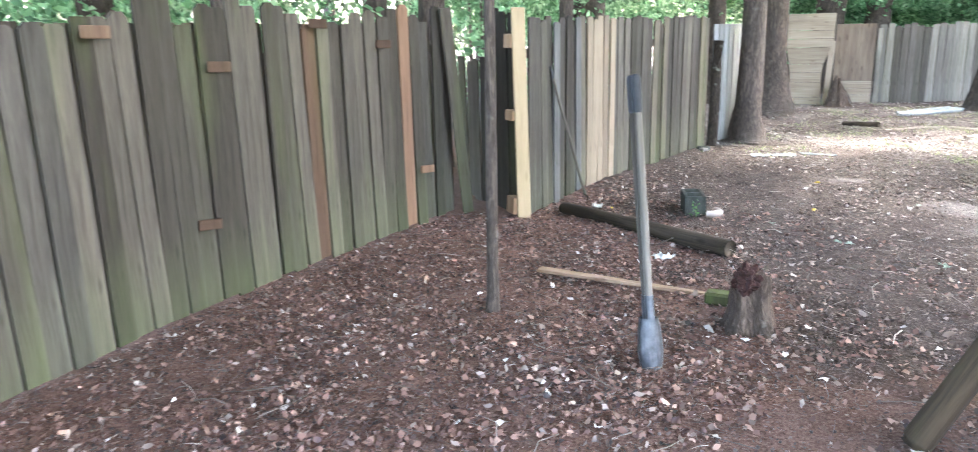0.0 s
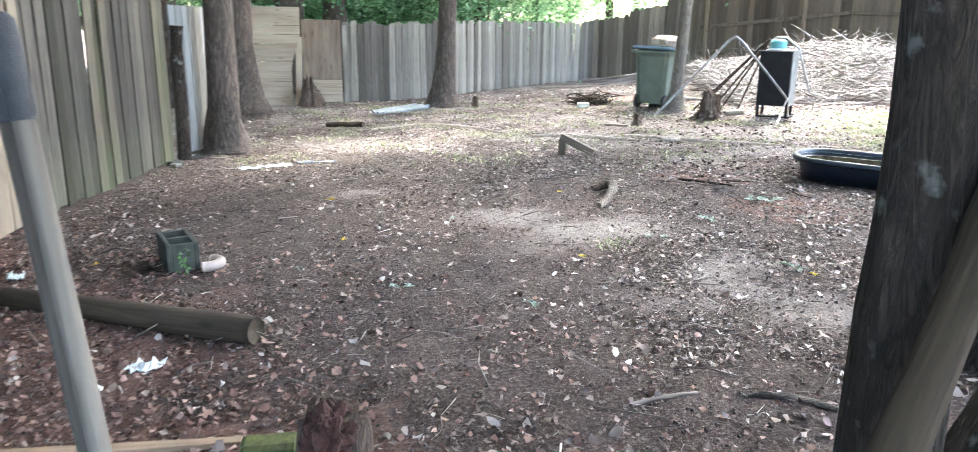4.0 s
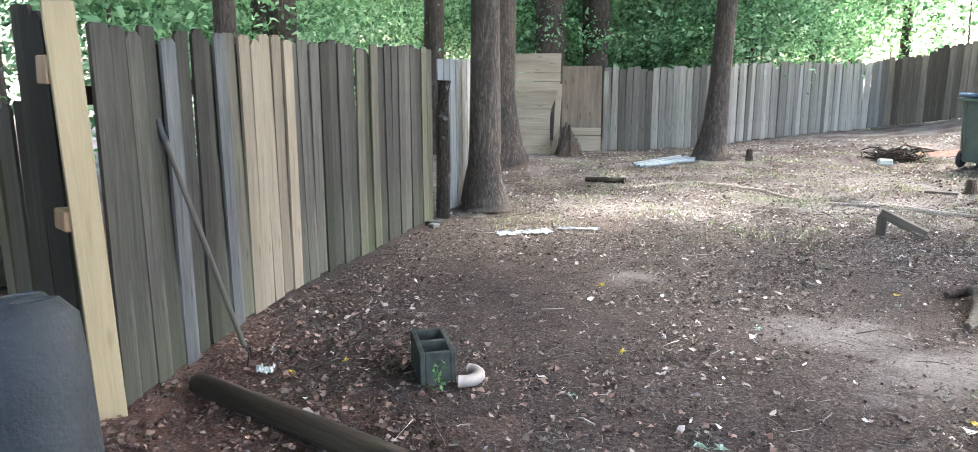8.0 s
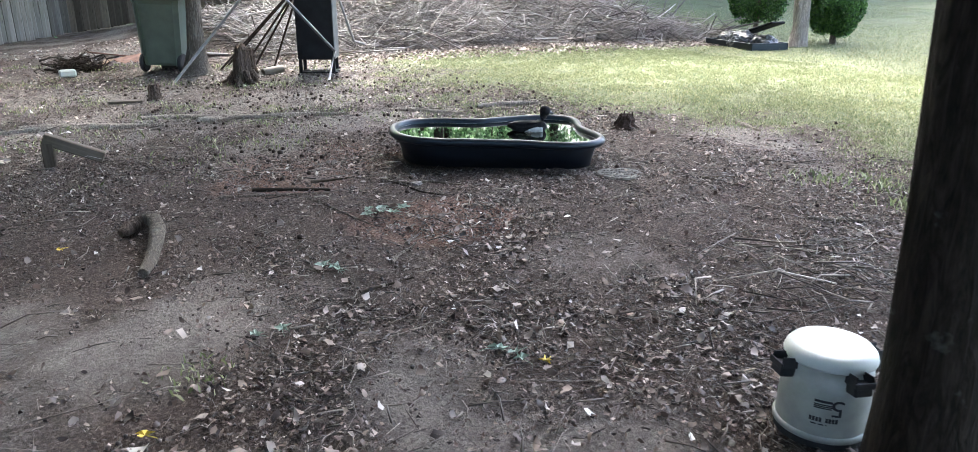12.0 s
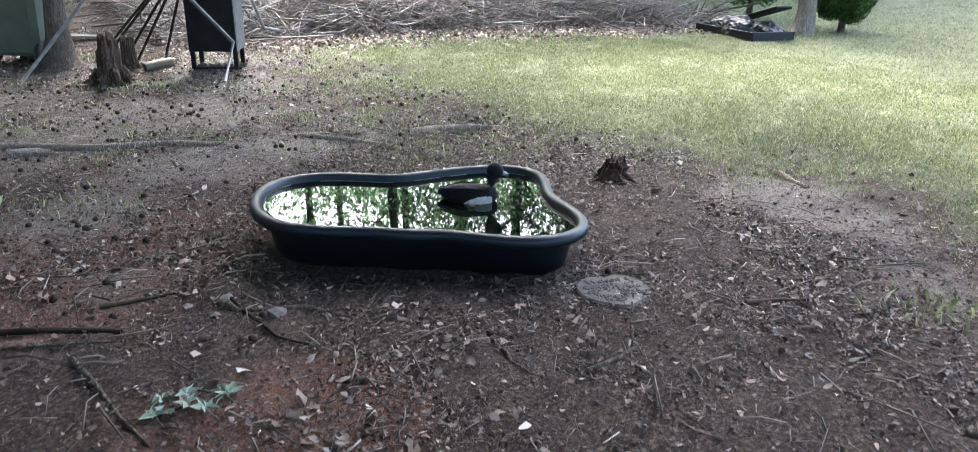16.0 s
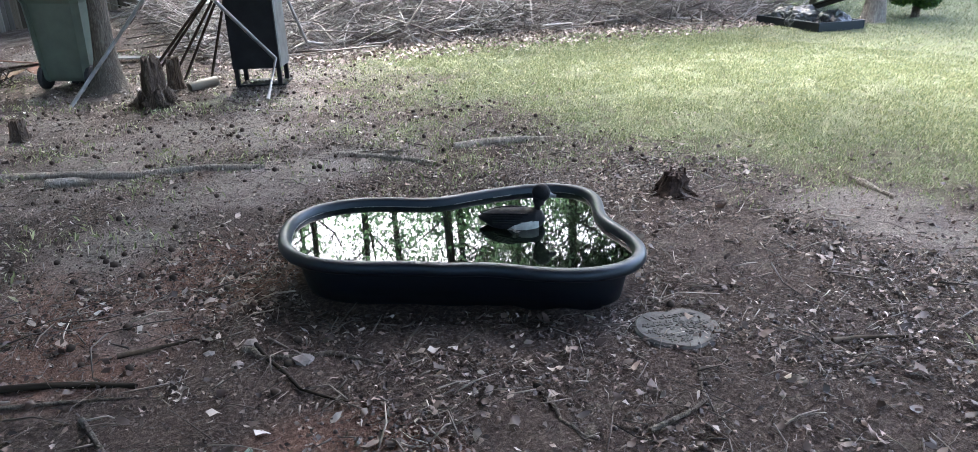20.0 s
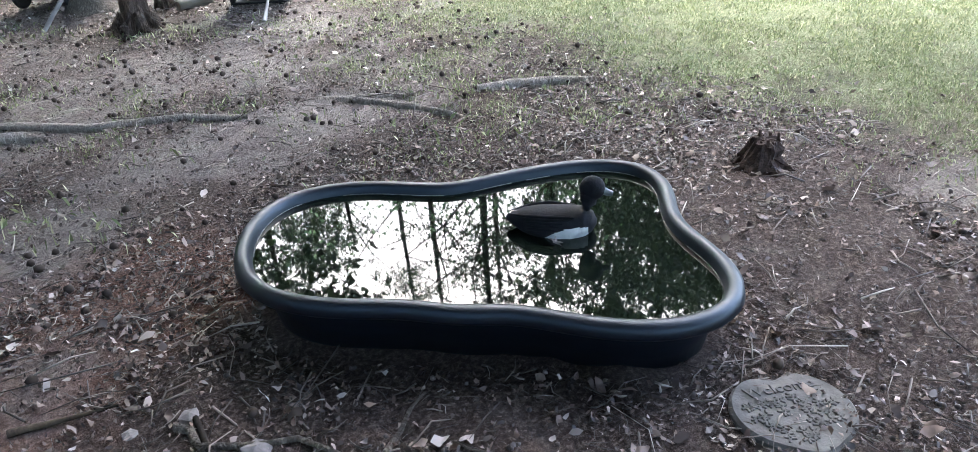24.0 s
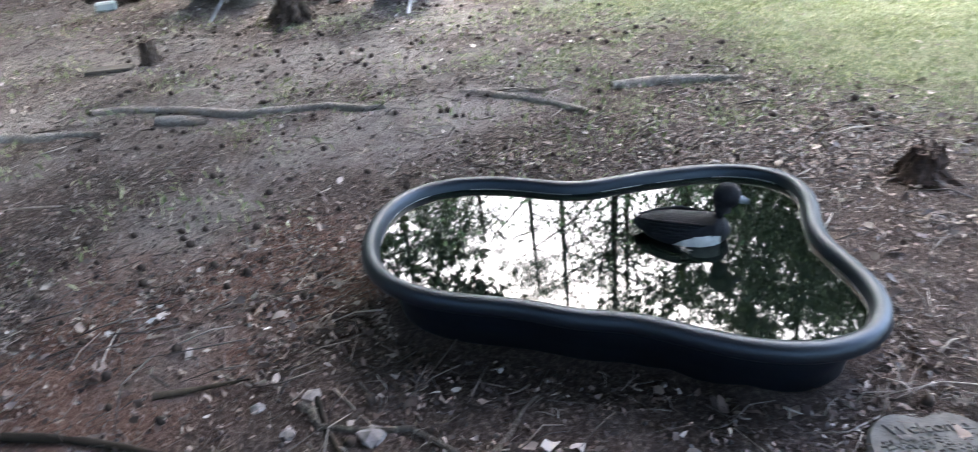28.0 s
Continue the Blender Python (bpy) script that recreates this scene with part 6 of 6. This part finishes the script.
# ---------- litter, twigs, grass ----------
def scatter(n_, x0, x1, y0, y1, keep=None, seed=1):
    r = np.random.default_rng(seed)
    x, y = x0 + (x1 - x0) * r.random(n_), y0 + (y1 - y0) * r.random(n_)
    ok = np.ones(n_, bool)
    dx, dy = x - PC[0], y - PC[1]
    th = np.arctan2(dy, dx)
    pr = 0.657 + sum(c * np.cos(i * th) + s * np.sin(i * th) for i, (c, s) in enumerate(HARM))
    ok &= np.hypot(dx, dy) > pr - 0.05
    # stay inside the fences
    ok &= x > np.interp(y, [-4, -1.3, 0.4, 2.2, 3.75, 4.1, 5.4, 9.2, 16, 30], [-0.5, -1.25, -1.9, -2.38, -2.6, -1.95, -2.22, -2.5, -4.2, -4.2])
    ok &= y < np.interp(x, [-4, -2.3, -0.4, 1.3, 3.6, 10, 16, 40], [16.8, 16.8, 18.0, 20.4, 23.3, 20.8, 18.4, 17])
    if keep is not None:
        ok &= r.random(n_) < keep(x, y)
    x, y = x[ok], y[ok]
    return np.stack([x, y, gz(x, y)], 1)


def patchy(x, y, s, ph):
    return 0.5 + 0.5 * np.sin(x * s + ph) * np.sin(y * s * 1.1 + ph * 2) + 0.25 * np.sin(x * s * 2.7 + y * s * 2.1 + ph)


def litter_keep(x, y):
    near = np.where(y < 5, 1.0, np.where(y < 9, 0.75, 0.4))
    return np.clip(near * (0.25 + 1.2 * smooth(0.35, 0.7, fbm(x, y, 1.5, 53))) * (1 - 0.88 * worn(x, y)) * (1 - 0.95 * turfy(x, y)), 0.01, 1)


def lay(p, lo=0.004, hi=0.02):
    p = p.copy()
    p[:, 2] += lo + (hi - lo) * nrg.random(len(p))
    return p


LITTER = (
    ("leaf_litter", "brown fallen leaves strewn over the soil", 52000, (-2.7, 8, -6.5, 20), litter_keep, 31, (0.003, 0.016), 0.034, 1.4, M_LITTER, 0.5),
    ("fine_litter", "small bark and leaf crumbs on the soil", 190000, (-2.7, 7.2, -6, 13), lambda x, y: np.clip(litter_keep(x, y) + 0.08, 0, 1), 36, (0.002, 0.012), 0.019, 1.3, M_LITTER, 0.4),
    ("pale_leaves", "pale dry leaves scattered on top of the litter", 7000, (-2.6, 4.6, -3, 8.5), lambda x, y: np.clip(litter_keep(x, y) * 0.6 + 0.07, 0, 1), 32, (0.006, 0.02), 0.046, 1.3, M_PALE, 0.42),
    ("pale_leaves", "half-pale leaves scattered on top of the litter", 4200, (-2.6, 4.2, -3, 6.5), lambda x, y: litter_keep(x, y) * 0.8, 61, (0.005, 0.02), 0.036, 1.4, M_BANK, 0.42),
    ("pale_leaves", "brown dry leaves banked along the brush pile", 24000, (5.6, 13.5, 11.8, 16.5), lambda x, y: np.clip(1.2 - np.abs(y - 15.0 + 0.33 * (x - 6)) / 1.3, 0, 1), 62, (0.008, 0.04), 0.05, 1.2, M_BANK, 0.55),
    ("pale_leaves", "curled leaves lying round the pond", 800, (2.4, 7.2, 3.2, 8.6), lambda x, y: np.clip(litter_keep(x, y) * 0.8 + 0.05, 0, 1), 75, (0.004, 0.02), 0.048, 1.3, M_BANK, 0.38),
    ("pale_leaves", "small pale leaf fragments round the pond", 8500, (2.2, 7.2, 3.4, 10.5), lambda x, y: np.clip(litter_keep(x, y) + 0.08, 0, 1), 78, (0.004, 0.016), 0.024, 1.7, M_BANK, 0.4),
    ("fine_litter", "fine dark mulch round the pond", 80000, (2.2, 7.2, 3.4, 10.5), lambda x, y: np.clip(litter_keep(x, y) * 1.2 + 0.05, 0, 1), 76, (0.002, 0.014), 0.016, 1.8, M_LITTER, 0.4),
    ("pale_leaves", "pale dry leaves strewn over the far yard", 12000, (-3.5, 6.2, 9.5, 20), lambda x, y: np.clip(0.1 + 0.9 * smooth(0.35, 0.7, fbm(x, y, 0.9, 61)), 0, 1) * np.where((x > 2.6) & (y < 13), 0.3, 1), 77, (0.006, 0.024), 0.042, 1.4, M_PALE, 0.45),
    ("fine_litter", "shredded straw trodden into the worn soil", 60000, (-2.4, 6.8, 7.6, 14.5), lambda x, y: smooth(0.3, 0.62, fbm(x, y, 1.8, 101)) * (1 - 0.9 * turfy(x, y)) * (1 - 0.5 * worn(x, y)), 79, (0.003, 0.012), 0.026, 1.5, M_SHRED, 0.28),
)
for name, label, count, area, keep, seed, lift, size, vary, mat_, asp in LITTER:
    tagged(new(name, leaf_cloud(name, lay(scatter(count, *area, keep, seed), *lift), size, vary, mat_, True, asp)), label, "leaf litter", kind="stuff")
v, f = sticks(5000, lambda r, n_: lay(scatter(n_ * 2, -2.6, 7.2, -3, 16, lambda x, y: 1 - 0.9 * turfy(x, y), 33)[:n_], 0.006, 0.02), 34, 0.04, 0.4, 0.0012, 0.005, 0.06)
tagged(new("twigs", raw("twigs", v, f, M_TWIG)), "thin dry twigs scattered on the ground", "twigs", kind="stuff")
v, f = sticks(14000, lambda r, n_: lay(scatter(n_ * 3, -2.6, 7.2, -3, 13, lambda x, y: (1 - 0.9 * turfy(x, y)) * (1 - 0.6 * worn(x, y)), 43)[:n_], 0.004, 0.014), 44, 0.04, 0.14, 0.0006, 0.0014, 0.08)
tagged(new("pine_straw", raw("pine_straw", v, f, M_TWIG)), "brown needles and straw on the soil", "pine straw", kind="stuff")
v, f = sticks(170, lambda r, n_: lay(np.stack([4.95 + 0.33 * r.normal(size=n_), 4.62 + 0.22 * r.normal(size=n_), gz(4.95, 4.62) + np.zeros(n_)], 1), 0.005, 0.07), 46, 0.12, 0.6, 0.0015, 0.006, 0.16)
tagged(new("twigs", raw("twigs", v, f, M_TWIG)), "tangle of dry twigs heaped near the bucket", "twigs", kind="stuff")


# red-brown bits under the near fence
def red_keep(x, y):
    return np.clip((5.6 - y - 0.6 * x) / 2.5, 0, 1) * (0.25 + 0.9 * smooth(0.35, 0.65, fbm(x, y, 1.6, 71)))


tagged(new("red_litter", leaf_cloud("red_litter", lay(scatter(95000, -2.7, 6.5, -6.5, 6.5, red_keep, 71), 0.004, 0.02), 0.034, 1.3, M_REDLITTER, True)),
       "red-brown shredded leaves and bark under the fence", "leaf litter", kind="stuff")
v, f = sticks(6000, lambda r, n_: lay(scatter(n_ * 4, 2.4, 7.2, 3.6, 10.5, litter_keep, 73)[:n_], 0.004, 0.016), 74, 0.03, 0.22, 0.001, 0.0045, 0.1)
tagged(new("twigs", raw("twigs", v, f, M_TWIG)), "thin dry twigs and bark slivers round the pond", "twigs", kind="stuff")


# prickly seed balls
def balls(pts, r0, material, name):
    base = [(0, 0, 1), (0, 0, -1)] + [(math.cos(i * 1.2566), math.sin(i * 1.2566), 0.45) for i in range(5)] + [(math.cos(i * 1.2566 + .63), math.sin(i * 1.2566 + .63), -0.45) for i in range(5)]
    tri = [(0, 2 + i, 2 + (i + 1) % 5) for i in range(5)] + [(1, 7 + (i + 1) % 5, 7 + i) for i in range(5)]
    tri += [(2 + i, 7 + i, 2 + (i + 1) % 5) for i in range(5)] + [(7 + i, 7 + (i + 1) % 5, 2 + (i + 1) % 5) for i in range(5)]
    b = np.array(base)
    n_ = len(pts)
    sz = r0 * (0.75 + 0.5 * nrg.random((n_, 1, 1)))
    v_ = (pts[:, None, :] + b[None] * sz * (0.8 + 0.4 * nrg.random((n_, 12, 1)))).reshape(-1, 3)
    f_ = (np.arange(n_)[:, None, None] * 12 + np.array(tri)[None]).reshape(-1, 3)
    return raw(name, v_, f_, material)


bp = scatter(360, 3.0, 7.0, 6.5, 13.5, lambda x, y: 0.25 + 0.75 * smooth(7.5, 9.5, y), 35)
bp[:, 2] += 0.014
tagged(new("seed_balls", balls(bp, 0.016, M_RUSTROD, "seed_balls")), "dark prickly seed balls lying on bare soil", "seed balls", kind="stuff")


cp = scatter(22000, -2.4, 7.0, -1, 12, lambda x, y: smooth(0.3, 0.7, fbm(x, y, 2.2, 91)) * (1 - 0.9 * worn(x, y)), 81)
cp[:, 2] += 0.002
tagged(new("soil_crumbs", balls(cp, 0.0075, M_CRUMB, "soil_crumbs")), "small dark crumbs of soil", "soil", kind="stuff")

# sticks, pale stones and fallen leaves lying round the pond
for i, (pts, r0) in enumerate((
        (((3.53, 7.66), (3.82, 7.61)), 0.012), (((3.95, 7.41), (4.0, 7.29), (4.22, 7.19), (4.35, 6.97)), 0.014), (((4.39, 6.99), (4.59, 7.15)), 0.01),
        (((4.0, 7.43), (4.04, 7.02), (4.15, 6.84)), 0.01), (((4.72, 6.53), (4.65, 6.32), (4.69, 6.18)), 0.009), (((4.84, 6.12), (5.08, 6.12), (5.22, 6.28)), 0.01),
        (((5.72, 6.12), (5.99, 5.96)), 0.012), (((3.38, 7.28), (3.48, 6.59)), 0.011), (((3.32, 6.0), (3.57, 6.19)), 0.012), (((3.04, 5.78), (3.33, 5.77)), 0.009),
        (((5.08, 5.03), (5.3, 4.87)), 0.01), (((5.53, 5.16), (5.93, 4.84)), 0.011), (((5.07, 4.8), (5.54, 4.71)), 0.008), (((3.52, 6.2), (3.66, 6.31)), 0.012),
        (((2.9, 7.65), (3.53, 7.31)), 0.011))):
    o = Vector(gp(*pts[0], r0 * 0.8))
    fine_pts = []
    for p_, q_ in zip(pts, pts[1:]):
        for f_ in (0.0, 0.35, 0.7):
            fine_pts.append((p_[0] + (q_[0] - p_[0]) * f_ + rng.uniform(-0.012, 0.012), p_[1] + (q_[1] - p_[1]) * f_ + rng.uniform(-0.012, 0.012)))
    fine_pts.append(pts[-1])
    n_ = len(fine_pts)
    ob = mesh_ob("stick", tube([Vector(gp(*p_, r0 * 0.8)) - o for p_ in fine_pts], [r0 * (1 - 0.6 * j / (n_ - 1)) for j in range(n_)], 7, jitter=0.25), M_BARK_GREY if i % 3 else M_LOG, True)
    ob.location = o
    tagged(ob, "bent dry stick lying on the soil", "stick", "sticks round the pond")
for i, (x, y) in enumerate(((3.83, 7.46), (3.99, 7.44), (4.12, 7.2), (3.9, 7.31))):
    bm = bmesh.new()
    bmesh.ops.create_icosphere(bm, subdivisions=1, radius=0.026 + 0.009 * (i % 3))
    for v in bm.verts:
        v.co *= 1 + 0.35 * noise.noise(v.co * 25 + Vector((i, 0, 0)))
        v.co.z *= 0.5
    ob = mesh_ob("stone", bm, M_ROCK)
    ob.matrix_world = at(x, y, 0.006, 0, 0, 40 * i)
    tagged(ob, "small pale stone half sunk in the soil", "stone", "pale stones near the pond")


def lobed_leaf(x, y, s, mat_, label, seed, dz=0.012):
    """A single lobed leaf, cupped, with a short stalk."""
    r = random.Random(seed)
    bm = bmesh.new()
    c0 = bm.verts.new((0, 0, 0.008))
    ring = []
    for i in range(15):
        t = 2 * math.pi * i / 15
        rr = s * (1.0 if i % 3 == 0 else 0.5) * r.uniform(0.8, 1.1) * (0.55 if i in (7, 8) else 1)
        ring.append(bm.verts.new((rr * math.cos(t), rr * 0.8 * math.sin(t), 0.012 + r.uniform(-0.006, 0.016))))
    for i in range(15):
        bm.faces.new((c0, ring[i], ring[(i + 1) % 15]))
    tube([(0, 0, 0.008), (-s * 0.9, 0.1 * s, 0.01), (-s * 1.5, 0.0, 0.006)], [0.0016, 0.0014, 0.001], 5, bm=bm)
    ob = mesh_ob("fallen_leaf", bm, mat_)
    ob.matrix_world = at(x, y, dz - 0.01, 0, 0, r.uniform(0, 360))
    tagged(ob, label, "leaf", "single fallen leaves")
    return ob


for i, (x, y, n_) in enumerate(((3.02, 6.1, 3), (3.31, 4.87, 3), (3.71, 6.74, 5), (3.57, 6.75, 4), (2.55, 5.6, 2), (1.7, 4.3, 2), (0.9, 4.6, 2), (0.25, 4.9, 1), (1.1, 6.2, 1))):
    for j in range(n_):
        lobed_leaf(x + rng.uniform(-0.07, 0.07), y + rng.uniform(-0.07, 0.07), rng.uniform(0.035, 0.06), M_GREENLEAF, "fallen grey-green leaf on the soil", i * 9 + j, 0.012 + 0.004 * j)
for i, (x, y) in enumerate(((4.76, 6.65), (3.68, 7.24), (5.54, 6.62), (3.2, 5.95), (2.75, 5.1), (2.3, 4.6), (1.3, 5.2), (0.3, 6.3), (0.6, 5.4), (-0.3, 6.0), (1.9, 6.3), (3.9, 6.2), (4.3, 5.6), (3.6, 5.4),
                            (0.2, 4.4), (1.5, 3.6), (2.2, 3.9), (-0.6, 3.3), (0.4, 3.1), (2.9, 5.6), (4.9, 5.9), (2.6, 8.0), (1.4, 7.4), (3.1, 8.6), (0.1, 7.6), (4.5, 9.2))):
    lobed_leaf(x, y, rng.uniform(0.03, 0.05), M_DRYLEAF, "pale dry lobed leaf on the soil", 200 + i)
fl_ = lobed_leaf(5.19, 7.36, 0.032, M_DRYLEAF, "pale leaf floating on the pond", 300)
fl_.location.z = WATER_Z - 0.006
for i, (x, y) in enumerate(((-1.2, 5.0), (0.32, 5.6), (2.0, 5.1), (-0.1, 6.9), (1.95, 7.25), (3.35, 4.75), (-1.4, 4.75))):
    lobed_leaf(x, y, 0.035, M_YELLOWLEAF, "bright yellow fallen leaf", 400 + i)


def grass(n_, x0, x1, y0, y1, keep, h, seed, name, label):
    p = scatter(n_, x0, x1, y0, y1, keep, seed)
    m = len(p)
    a = nrg.random(m) * 2 * np.pi
    w = 0.0035 + 0.003 * nrg.random((m, 1))
    side = np.stack([np.cos(a), np.sin(a), np.zeros(m)], 1) * w * (h / 0.04) ** 0.5
    lean_ = np.stack([nrg.normal(size=m), nrg.normal(size=m), np.zeros(m)], 1) * h * 0.5
    hh = h * (0.5 + nrg.random((m, 1)))
    v_ = np.stack([p - side, p + side, p + lean_ * 0.35 + [0, 0, 1] * hh * 0.7 + side * 0.7, p + lean_ + [0, 0, 1] * hh], 1).reshape(-1, 3)
    i0 = np.arange(m)[:, None] * 4
    tagged(new(name, raw(name, v_, np.concatenate([i0 + [[0, 1, 2]], i0 + [[0, 2, 3]]], 0), M_GRASS)), label, "grass", kind="stuff")


def lawn_keep(x, y):
    return turfy(x, y) * (0.22 + 0.78 * smooth(0.36, 0.62, 0.6 * fbm(x, y, 2.4, 83) + 0.4 * fbm(x, y, 11.0, 84))) * (y < 15.3 - 0.33 * (x - 6))


grass(420000, 5.4, 11.5, 2.5, 15.2, lawn_keep, 0.018, 51, "lawn_grass", "short yellow-green lawn grass")
grass(130000, 11.5, 24.0, 0.0, 17.0, lambda x, y: np.ones_like(x) * (y < np.where(x < 14.2, 13.6, 17)), 0.02, 52, "lawn_grass", "short yellow-green lawn grass")
grass(30000, -2.4, 6.8, 8.5, 17.0, lambda x, y: np.clip(patchy(x, y, 2.6, 1.9) - 0.4, 0, 1), 0.036, 53, "weeds", "sparse low weeds in the worn yard")
grass(1000, 5.9, 6.7, 4.6, 6.0, lambda x, y: sum(np.exp(-((x - a) ** 2 + (y - b) ** 2) / 0.02) for a, b in ((6.31, 5.62), (6.43, 5.25), (6.19, 4.91))), 0.05, 55, "weeds", "grass clump at the lawn's worn edge")
grass(800, 1.95, 2.6, 5.1, 5.7, lambda x, y: np.exp(-((x - 2.22) ** 2 + (y - 5.38) ** 2) / 0.012), 0.026, 56, "weeds", "green weed tuft on bare sandy soil")
grass(26000, 2.6, 6.6, 8.2, 12.6, lambda x, y: smooth(0.56, 0.74, fbm(x, y, 1.5, 111)), 0.02, 57, "weeds", "low green weeds matted on the worn soil")
grass(26000, 4.0, 8.2, 8.1, 12.4, lambda x, y: smooth(0.6, 0.7, fbm(x, y, 7.5, 121)) * smooth(0.42, 0.58, fbm(x, y, 1.2, 122)) * smooth(-1.6, -0.2, x - np.interp(y, LAWN_Y, LAWN_X)), 0.026, 58, "weeds", "small grass tufts thinning out at the lawn's edge")
